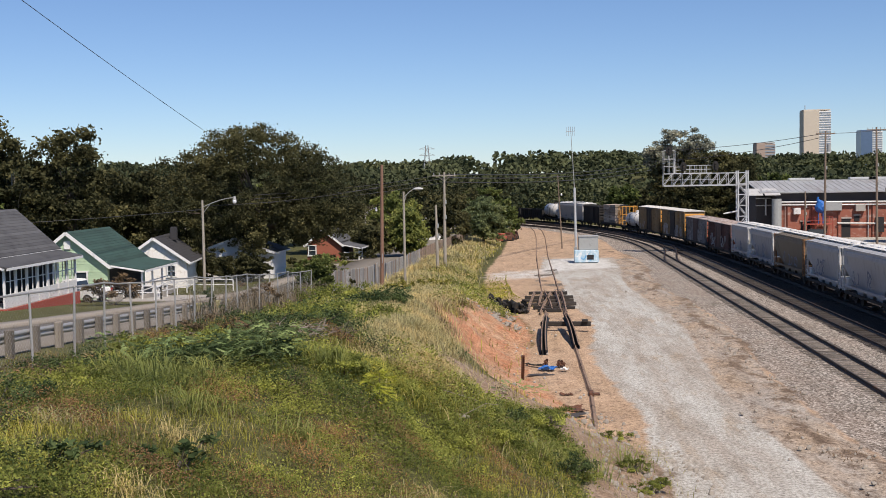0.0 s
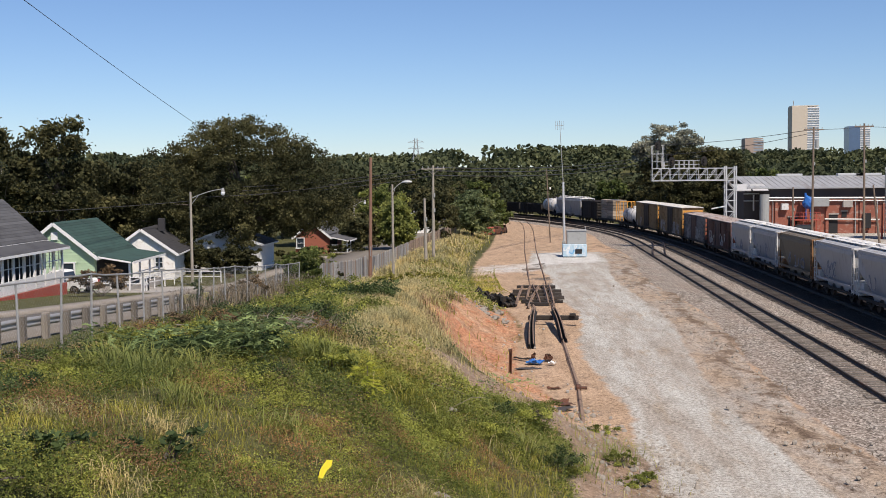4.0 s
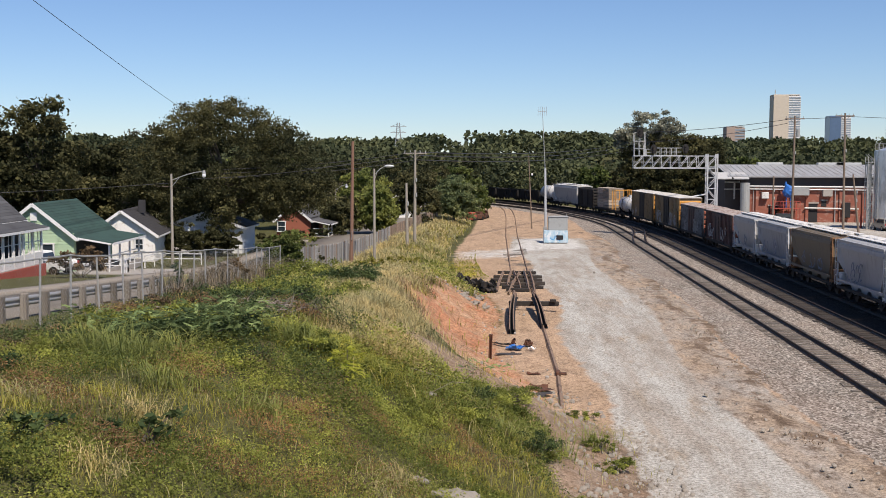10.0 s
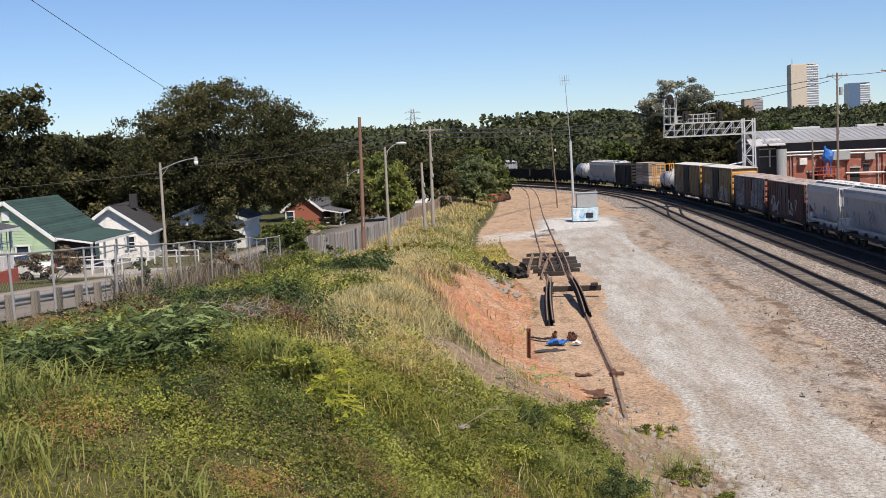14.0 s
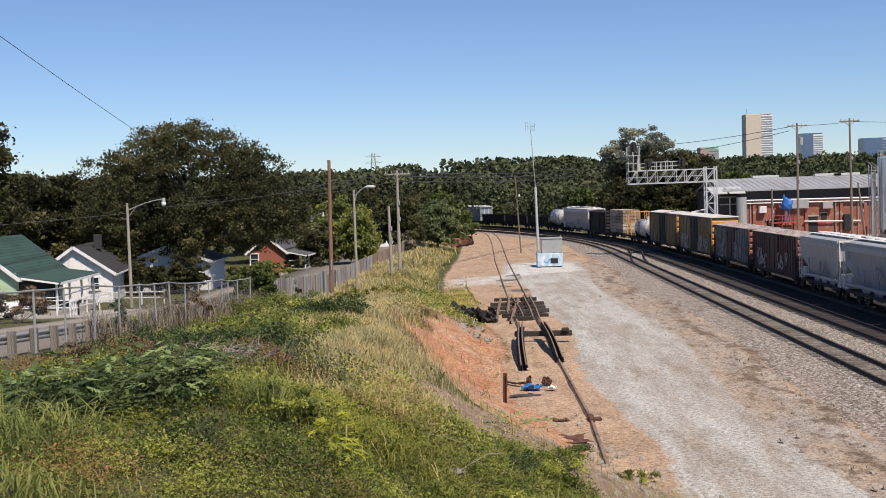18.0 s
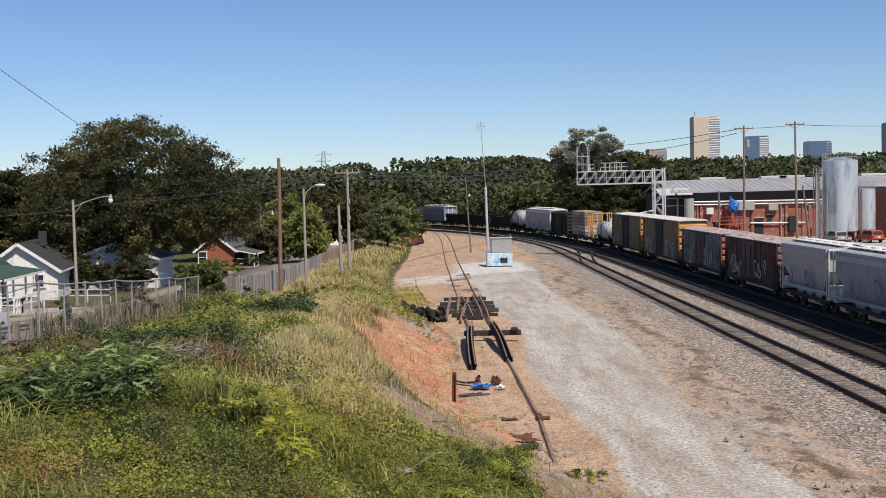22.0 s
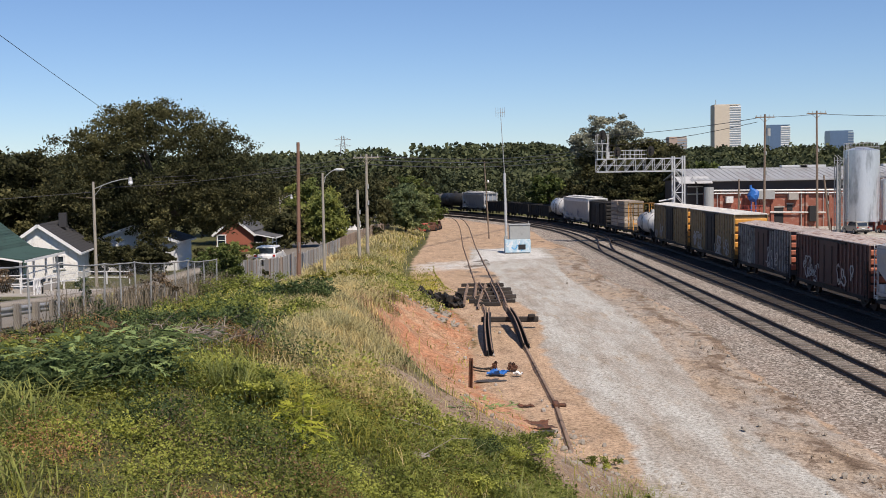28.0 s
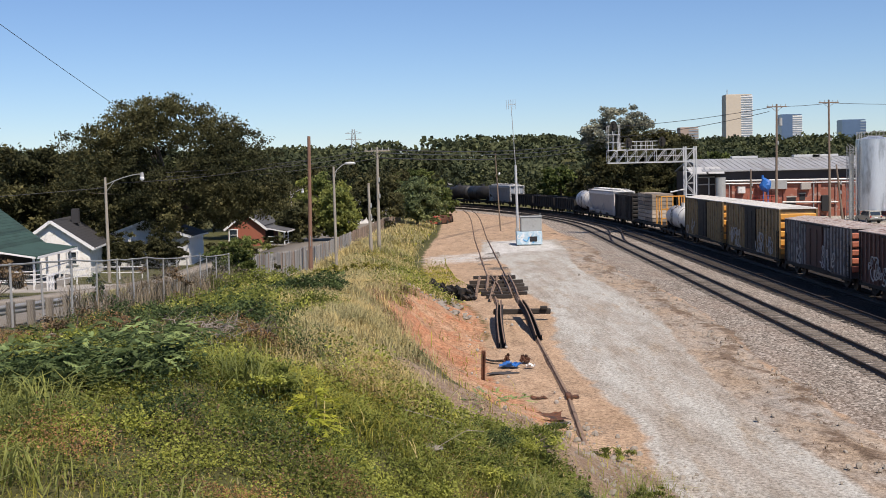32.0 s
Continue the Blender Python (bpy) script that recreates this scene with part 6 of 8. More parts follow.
TAIL_RED = surface("tail_light_red", (0.35, 0.02, 0.015), 0.3, 0, 2, 8, 0.05, 0)
CAR_PAINT_WHITE = surface("glossy_white_paint", (0.78, 0.78, 0.77), 0.25, 0, 0.5, 8, 0.03, 0)
parked_pickup()
SUV = thing("white_suv", pose(-17, 0, 5.5), "clean white sport utility car driving on the street", "car", "vehicles")
vehicle_body(SUV, CAR_PAINT_WHITE, 1.03)
for name, at, paint, lab in (("parked_car", pose(56.2, 157, 0, 0, 0, 6), surface("beige_car_paint", (0.34, 0.32, 0.27), 0.3, 0.2, 0.5, 8, 0.05, 0), "beige hatchback parked beside the silo"),
                             ("parked_car", pose(60.97, 157, 0, 0, 0, 10), surface("orange_red_car_paint", (0.45, 0.08, 0.035), 0.3, 0, 0.5, 8, 0.05, 0), "small orange-red car parked beside the silo"),
                             ("parked_car", pose(-30.4, 50.0, gz(-30.4, 50.0), 0, 0, 80), CAR_PAINT_WHITE, "white sedan parked before the grey-roofed house"),
                             ("parked_car", pose(45.0, 172, 0, 0, 0, 84), surface("dark_car_paint", (0.03, 0.033, 0.04), 0.25, 0, 0.5, 8, 0.05, 0), "dark sedan parked against the brick warehouse")):
    ob = thing(name, at, lab, "car", "vehicles")
    vehicle_body(ob, paint, 0.95)


# ---------------------------------------------------------------- warehouse, silos and the lot
def warehouse():
    ob = thing("warehouse", pose(0, 178, 0), "long rust-red brick warehouse with grey corrugated roof", "warehouse")
    bm = bmesh.new()
    box(bm, (72, 10, 2.7), (62, 20, 5.4))
    part("brick_wall", bm, BRICK_RUST, ob)
    bm = bmesh.new()
    box(bm, (72, 10.1, 6.35), (61.8, 19.6, 1.9))
    part("clerestory_wall", bm, DARK_WALL, ob)
    bm = bmesh.new()
    box(bm, (39.8, 12, 3.6), (2.6, 18, 7.2))
    part("end_bay", bm, DARK_WALL, ob)
    bm = bmesh.new()
    prism(bm, [(-0.5, 7.35), (11, 9.15), (22, 7.3), (22, 7.1), (11, 8.95), (-0.5, 7.15)], 38.4, 104)
    bmesh.ops.transform(bm, matrix=Matrix(((0, 1, 0, 0), (1, 0, 0, 0), (0, 0, 1, 0), (0, 0, 0, 1))), verts=bm.verts[:])
    bmesh.ops.recalc_face_normals(bm, faces=bm.faces[:])
    roof = part("roof", bm, TIN_ROOF, ob)
    bm = bmesh.new()
    box(bm, (0, 0, 0), (0.09, 11.5, 0.06))
    seam = finish(bm, "roof_seam", TIN_ROOF)
    for i in range(68):
        o = new("roof_seam", seam)
        o.parent = roof
        o.matrix_basis = pose(38.8 + i * 0.95, 5.2, 8.275, math.degrees(math.atan2(1.8, 11.5)), 0, 0)
    for x in (47.5, 57.5, 60.5, 74.0, 88.0):
        bm = bmesh.new()
        box(bm, (x, 11, 9.3), (4.2, 1.2, 0.42), None, 0.04)
        part("roof_vent", bm, SILVER, roof)
    for x in (37.6, 40.3):
        bm = bmesh.new()
        prism(bm, [(-1.2, 7.0), (2.4, 7.95), (2.4, 7.85), (-1.2, 6.86)], x - 1.2, x + 1.2)
        bmesh.ops.transform(bm, matrix=Matrix(((0, 1, 0, 0), (1, 0, 0, 0), (0, 0, 1, 0), (0, 0, 0, 1))), verts=bm.verts[:])
        bmesh.ops.recalc_face_normals(bm, faces=bm.faces[:])
        part("awning", bm, AWNING, ob)
    for z, r in ((5.75, 0.13), (5.3, 0.1), (2.3, 0.12)):
        bm = bmesh.new()
        rod(bm, (41 if z > 3 else 50.5, -0.35, z), (62 if z > 3 else 59, -0.35, z - 0.15), r, None, 8)
        part("pipe", bm, SILVER if z > 3 else CAR_WHITE, ob)
    bm = bmesh.new()
    rod(bm, (41.0, -0.6, 0), (41.0, -0.6, 6.3), 0.75, None, 14)
    part("duct", bm, GREY_STEEL, ob)
    for x, z, w, h, m in ((44.2, 4.3, 1.1, 1.0, CAR_WHITE), (54.0, 4.7, 1.5, 1.1, CONCRETE), (49.8, 5.0, 2.6, 1.4, GREY_STEEL), (57.0, 2.0, 1.2, 2.4, DARK_INSIDE)):
        bm = bmesh.new()
        box(bm, (x, -0.35, z), (w, 0.8, h), None, 0.04)
        part("wall_unit", bm, m, ob)
    for x, z, w, h in ((45.6, 1.3, 1.4, 2.6), (51.8, 1.5, 1.6, 3.0), (62.5, 3.4, 1.3, 1.2), (64.8, 3.4, 1.3, 1.2), (53.6, 3.0, 0.8, 0.9)):
        bm = bmesh.new()
        box(bm, (x, -0.03, z), (w, 0.1, h))
        bay = part("wall_opening", bm, DARK_INSIDE, ob)
        bm = bmesh.new()
        box(bm, (x, -0.1, z + h / 2 + 0.1), (w + 0.3, 0.16, 0.2))
        part("lintel", bm, CONCRETE, bay)
    for x, r, top in ((42.4, 0.06, 5.2), (48.9, 0.05, 5.3), (55.3, 0.09, 5.6), (58.7, 0.06, 5.4), (61.2, 0.1, 6.0)):
        bm = bmesh.new()
        rod(bm, (x, -0.22, 0), (x, -0.22, top), r, None, 8)
        part("downpipe", bm, RUST if r < 0.06 else GALV, ob)
    bm = bmesh.new()
    for z in (6.35, 5.2):
        rod(bm, (38.4, 2.85, z), (40.9, 2.85, z), 0.09, None, 8)
    rod(bm, (40.0, 2.8, 3.6), (40.0, 2.8, 6.2), 0.14, None, 8)
    part("pipe", bm, SILVER, ob)
    for x in (43.0, 46.8, 50.9, 56.2, 59.8):
        bm = bmesh.new()
        box(bm, (x, -0.12, 2.9), (0.45, 0.3, 5.8))
        part("pilaster", bm, BRICK_RUST, ob)
    bm = bmesh.new()
    box(bm, (47.2, -1.5, 2.25), (4.2, 2.4, 0.1))
    deck = part("loading_platform", bm, RED_PAINT, ob, "red steel loading platform")
    for x in (45.2, 46.6, 48.0, 49.2):
        for y in (-2.6, -0.4):
            bm = bmesh.new()
            bar(bm, (x, y, 0), (x, y, 3.4), 0.1)
            part("post", bm, RED_PAINT, deck)
    for z in (2.3, 2.85, 3.4):
        bm = bmesh.new()
        bar(bm, (45.2, -2.6, z), (49.2, -2.6, z), 0.08)
        part("rail", bm, RED_PAINT, deck)
    bm = bmesh.new()
    r = bmesh.ops.create_icosphere(bm, subdivisions=2, radius=1, matrix=Matrix.Translation((47.6, -1.4, 5.0)) @ Matrix.Diagonal((0.9, 0.7, 1.1, 1)))
    for v in r["verts"]:
        v.co += Vector((math.sin(7 * v.co.z), math.cos(5 * v.co.x), math.sin(6 * v.co.x))) * 0.12
    rod(bm, (47.3, -1.4, 2.3), (47.3, -1.4, 4.2), 0.08)
    rod(bm, (48.0, -1.4, 2.3), (48.0, -1.4, 4.2), 0.08)
    rod(bm, (47.2, -1.4, 5.9), (47.2, -1.4, 6.5), 0.22, 0.15, 8)
    part("covered_motor", bm, TARP, ob, "machine wrapped in blue tarp")
    # the lower flat-roofed wing
    wing = thing("brick_wing", pose(67.2, 166, 0), "flat-roofed red brick wing with open loading bay", "building")
    bm = bmesh.new()
    box(bm, (14, 6, 3.7), (28, 12, 7.4))
    part("wall", bm, BRICK_RUST, wing)
    bm = bmesh.new()
    box(bm, (14, 6, 7.5), (28.3, 12.3, 0.22))
    part("parapet", bm, CAR_WHITE, wing)
    bm = bmesh.new()
    box(bm, (4.9, -0.05, 1.7), (3.4, 0.2, 3.4))
    part("loading_door", bm, DARK_INSIDE, wing)
    bm = bmesh.new()
    box(bm, (7.2, -0.06, 6.2), (1.2, 0.12, 0.55))
    part("sign_plate", bm, CAR_WHITE, wing)


warehouse()


def silo(x, y, r, z0, z1, label, legs=True):
    ob = thing("silo", pose(x, y, 0), label, "silo", "silos beside the warehouse")
    n = max(3, int((z1 - z0) / 1.15))
    for i in range(n):
        a, b = z0 + (z1 - z0) * i / n, z0 + (z1 - z0) * (i + 1) / n
        bm = bmesh.new()
        rod(bm, (0, 0, a), (0, 0, b - 0.02), r, None, 36)
        bmesh.ops.delete(bm, geom=[f for f in bm.faces if abs(f.normal.z) > 0.9], context="FACES")
        part("ring", bm, SILO_STEEL, ob, "", True)
        bm = bmesh.new()
        rod(bm, (0, 0, b - 0.05), (0, 0, b + 0.01), r + 0.02, None, 36)
        part("seam_band", bm, SILO_STEEL, ob)
    bm = bmesh.new()
    rod(bm, (0, 0, z1), (0, 0, z1 + r * 0.18), r, r * 0.3, 36)
    part("lid", bm, SILO_STEEL, ob)
    bm = bmesh.new()
    for i in range(14):
        a = i * math.tau / 14
        p = Vector((r * 0.96 * math.cos(a), r * 0.96 * math.sin(a), z1))
        q = Vector((r * 0.96 * math.cos(a + math.tau / 14), r * 0.96 * math.sin(a + math.tau / 14), z1))
        bar(bm, p, p + Vector((0, 0, 1.0)), 0.04)
        for z in (0.5, 1.0):
            bar(bm, p + Vector((0, 0, z)), q + Vector((0, 0, z)), 0.035)
    part("top_rail", bm, GALV, ob)
    if legs:
        for i in range(8):
            a = i * math.tau / 8
            bm = bmesh.new()
            bar(bm, (r * 0.9 * math.cos(a), r * 0.9 * math.sin(a), 0), (r * 0.9 * math.cos(a), r * 0.9 * math.sin(a), z0 + 0.1), 0.22)
            part("leg", bm, GREY_STEEL, ob)
    bm = bmesh.new()
    for k in (-0.25, 0.25):
        bar(bm, (-r * 0.98 + 0.1, -r * 0.45 + k, 0.5), (-r * 0.98 + 0.1, -r * 0.45 + k, z1 + 1.0), 0.05)
    for i in range(int(z1 / 0.4)):
        bar(bm, (-r * 0.98 + 0.1, -r * 0.45 - 0.25, 0.6 + i * 0.4), (-r * 0.98 + 0.1, -r * 0.45 + 0.25, 0.6 + i * 0.4), 0.04)
    part("ladder", bm, GALV, ob)
    return ob


silo(58.2, 160.5, 2.4, 1.5, 11.3, "tall shiny corrugated steel silo on legs")
silo(62.4, 161.5, 1.1, 1.6, 7.2, "short steel tank beside the tall silo")


def stair_tower():
    ob = thing("ladder_tower", pose(55.1, 160.4, 0), "narrow galvanised caged ladder tower beside the silo", "ladder tower")
    for sx in (-0.45, 0.45):
        for sy in (-0.6, 0.6):
            bm = bmesh.new()
            bar(bm, (sx, sy, 0), (sx, sy, 10.4), 0.09)
            part("leg", bm, GALV, ob)
    for i in range(13):
        z = 0.6 + i * 0.78
        for p, q in [((-0.45, sy, z), (0.45, sy, z)) for sy in (-0.6, 0.6)] + [((-0.45 if i % 2 else 0.45, sy, z), (0.45 if i % 2 else -0.45, sy, z + 0.78)) for sy in (-0.6, 0.6)] + [((sx, -0.6, z), (sx, 0.6, z)) for sx in (-0.45, 0.45)]:
            bm = bmesh.new()
            bar(bm, p, q, 0.055)
            part("brace", bm, GREY_STEEL, ob)
    for z in (8.2, 9.6):
        bm = bmesh.new()
        box(bm, (0, 0, z), (1.0, 1.3, 0.08))
        part("platform", bm, GALV, ob)
    bm = bmesh.new()
    rod(bm, (0, 0.3, 0), (0, 0.3, 9.4), 0.3, None, 12)
    part("pipe", bm, GREY_STEEL, ob)


stair_tower()


def lot_clutter():
    bm = bmesh.new()
    prism(bm, [(-1.25, 0.15), (1.25, 0.15), (1.45, 1.75), (-1.45, 1.75)], -0.9, 0.9)
    ob = thing("dumpster", pose(67.4, 162.3, 0), "blue steel dumpster heaped with cardboard", "dumpster")
    part("bin", bm, surface("dumpster_blue", (0.03, 0.12, 0.30), 0.6, 0, 1, 10, 0.15, 0.2), ob)
    bm = bmesh.new()
    for i in range(5):
        box(bm, (-0.9 + i * 0.45, 0, 1.85 + 0.1 * (i % 2)), (0.5, 1.2, 0.3), Matrix.Rotation(0.3 * i, 4, "Z"), 0.02)
    part("cardboard", bm, LUMBER, ob)
    bm = bmesh.new()
    box(bm, (-0.4, -0.95, 0.8), (0.5, 0.05, 0.7))
    part("panel", bm, RED_PAINT, ob)
    for x, y in ((54.6, 162.2), (61.0, 163.2)):
        bm = bmesh.new()
        rod(bm, (0, 0, 0), (0, 0, 1.9), 0.16, None, 10)
        o = solo("bollard", bm, RED_PAINT, "red painted steel bollard", "bollard", "red bollards")
        o.matrix_basis = pose(x, y, 0)


lot_clutter()


# ---------------------------------------------------------------- far skyline and pylon
def tower(x0, x1, y, top, faces, label, storeys, split=0.5):
    """A far office tower with two visible fronts and window bands."""
    ob = thing("office_tower", pose(x0, y, 0), label, "office tower", "downtown skyline")
    w = x1 - x0
    bm = bmesh.new()
    box(bm, (w * split / 2, 15, top / 2), (w * split, 30, top))
    part("main_front", bm, faces[0], ob)
    bm = bmesh.new()
    box(bm, (w * (1 + split) / 2, 17, top / 2 - 0.5), (w * (1 - split), 30, top - 1))
    part("side_front", bm, faces[1], ob)
    bm = bmesh.new()
    box(bm, (w / 2, 16, top + 0.8), (w * 0.96, 26, 1.6))
    part("roof_cap", bm, faces[0], ob)
    for i in range(storeys):
        z = top - 4 - i * (top - 30) / storeys
        bm = bmesh.new()
        box(bm, (w * (1 + split) / 2, 1.8, z), (w * (1 - split) * 0.96, 0.6, (top - 30) / storeys * 0.5))
        part("window_band", bm, faces[2], ob)
    return ob


BEIGE = surface("beige_tower_stone", (0.55, 0.48, 0.385), 0.8, 0, 0.02, 0.3, 0.06, 0)
PALE = surface("pale_tower_stone", (0.78, 0.76, 0.72), 0.8, 0, 0.02, 0.3, 0.05, 0)
TINT = surface("tower_glass_dark", (0.26, 0.30, 0.34), 0.3, 0, 0.02, 0.3, 0.05, 0)
BLUE_GLASS = surface("tower_glass_blue", (0.11, 0.165, 0.26), 0.3, 0.2, 0.03, 0.2, 0.15, 0)
GREY_STONE = surface("grey_tower_stone", (0.40, 0.38, 0.35), 0.85, 0, 0.02, 0.3, 0.06, 0)
BROWN_STONE = surface("brown_tower_stone", (0.36, 0.28, 0.23), 0.85, 0, 0.02, 0.3, 0.06, 0)
tower(474, 520, 2000, 119, (BEIGE, PALE, TINT), "tall beige office tower with pale striped side", 22, 0.56)
tower(569, 605, 2000, 83, (BLUE_GLASS, PALE, TINT), "blue glass office tower with white banded side", 14, 0.52)
tower(673, 714, 2000, 71.5, (BLUE_GLASS, TINT, BLUE_GLASS), "low blue glass office block", 9, 0.75)
tower(376, 406, 1900, 62, (BROWN_STONE, BROWN_STONE, TINT), "brown brick apartment tower above the trees", 7, 0.45)
tower(812, 856, 2000, 101, (GREY_STONE, PALE, TINT), "grey-brown office tower with pale crown", 18, 0.3)
bm = bmesh.new()
rod(bm, (478, 2008, 119), (478, 2008, 129), 0.7, None, 6)
solo("roof_mast", bm, GREY_STEEL, "thin mast on the beige tower roof", "antenna")


def pylon():
    ob = thing("power_pylon", pose(-43, 520, 12), "distant lattice power pylon above the woods", "pylon")
    h = 14.5
    for sx in (-1, 1):
        for sy in (-1, 1):
            bm = bmesh.new()
            bar(bm, (sx * 2.4, sy * 2.4, -8), (sx * 0.5, sy * 0.5, h), 0.22)
            part("leg", bm, GALV, ob)
    for i in range(7):
        z0, z1 = -6 + i * 2.8, -6 + (i + 1) * 2.8
        w0, w1 = 2.4 - 1.9 * (z0 + 8) / (h + 8), 2.4 - 1.9 * (z1 + 8) / (h + 8)
        bm = bmesh.new()
        bar(bm, (-w0, -w0, z0), (w1, -w1, z1), 0.13)
        bar(bm, (w0, -w0, z0), (-w1, -w1, z1), 0.13)
        part("lacing", bm, GALV, ob)
    for z in (10.0, 12.8):
        bm = bmesh.new()
        bar(bm, (-3.6, 0, z), (3.6, 0, z), 0.22)
        bar(bm, (-3.6, 0, z), (0, 0, z + 1.1), 0.13)
        bar(bm, (3.6, 0, z), (0, 0, z + 1.1), 0.13)
        part("crossarm", bm, GALV, ob)


pylon()


# ---------------------------------------------------------------- trees
BARK = surface("tree_bark", (0.10, 0.08, 0.062), 0.95, 0, 1.0, 8, 0.25, 0.6, (0.17, 0.15, 0.13), 0.6, (5, 5, 0.6))
BARK_PALE = surface("pale_bark", (0.30, 0.28, 0.25), 0.95, 0, 1.0, 8, 0.25, 0.5)
LEAF_DARK = foliage("oak_leaves", (0.055, 0.056, 0.033), (0.118, 0.117, 0.060), (0.17, 0.155, 0.085), 0.32, 0.16)
LEAF_MID = foliage("green_leaves", (0.07, 0.095, 0.034), (0.155, 0.19, 0.066), (0.22, 0.22, 0.09), 0.32, 0.16)
LEAF_BRIGHT = foliage("fresh_leaves", (0.15, 0.175, 0.055), (0.28, 0.30, 0.10), (0.36, 0.35, 0.14), 0.4, 0.2, 0.6)
# greyed, low-contrast tones: the distance haze is painted into these leaves
LEAF_FAR = foliage("hazy_woodland_leaves", (0.050, 0.062, 0.038), (0.082, 0.095, 0.054), (0.108, 0.113, 0.068), 0.15, 0.022, 0.9)
LEAF_PALE = foliage("silver_leaves", (0.15, 0.165, 0.145), (0.30, 0.315, 0.29), (0.42, 0.42, 0.40), 0.3, 0.2)


LEAF_PALE_GREEN = foliage("pale_green_leaves", (0.10, 0.125, 0.06), (0.23, 0.265, 0.14), (0.33, 0.35, 0.21), 0.35, 0.2, 0.7)


def crown_points(lobes, n, rng, hollow=0.55, tuft=0.8):
    """Leaf places: leafy tufts set on the outer part of several rounded lobes."""
    w = np.array([l[3] * l[4] * l[5] for l in lobes]) ** 0.67
    k = rng.choice(len(lobes), max(8, n // 95), p=w / w.sum())
    d = rng.normal(size=(len(k), 3))
    d /= np.linalg.norm(d, axis=1)[:, None]
    r = rng.uniform(hollow, 1.06, len(k))[:, None]
    L = np.array(lobes)
    c = L[k, :3] + d * r * L[k, 3:6]
    j = rng.integers(0, len(c), n)
    s = np.clip(rng.normal(size=(n, 3)), -1.5, 1.5) * tuft * np.array([1, 1, 0.6])
    return c[j] + s * rng.uniform(0.35, 1.0, (n, 1)), c


def tree(x, y, lobes, n, leaf, size, label, seed, trunk=0.35, fork=3.0, tuft=0.8, limbs=10, bark=None, z0=None, slim=0.55):
    """A tree: tapered trunk, limbs to the tufts, and a crown of many leaves. Lobes are centres and radii about the foot."""
    rng = np.random.default_rng(seed)
    z0 = gz(x, y) if z0 is None else z0
    ob = thing("tree", pose(x, y, z0), label, "tree", "trees")
    pts, tufts = crown_points(lobes, n, rng, 0.5, tuft)
    me = leaf_mesh("crown", pts, size, leaf, rng, 0.35, slim)
    c = new("crown", me)
    c.parent = ob
    bm = bmesh.new()
    top = Vector(lobes[0][:3])
    kink = Vector((rng.normal() * 0.3, rng.normal() * 0.3, fork))
    rod(bm, (0, 0, -0.4), kink, trunk, trunk * 0.75, 10)
    rod(bm, kink, kink.lerp(top, 0.75), trunk * 0.75, trunk * 0.3, 8)
    part("trunk", bm, bark or BARK, ob)
    for i in range(limbs):
        t = Vector(tufts[rng.integers(0, len(tufts))])
        a = kink.lerp(top, rng.uniform(0.0, 0.6))
        m = a.lerp(t, 0.5) + Vector((0, 0, 0.12 * (t - a).length))
        bm = bmesh.new()
        rod(bm, a, m, trunk * 0.3, trunk * 0.18, 6)
        rod(bm, m, t, trunk * 0.18, 0.02, 6)
        part("limb", bm, bark or BARK, ob)
    return ob


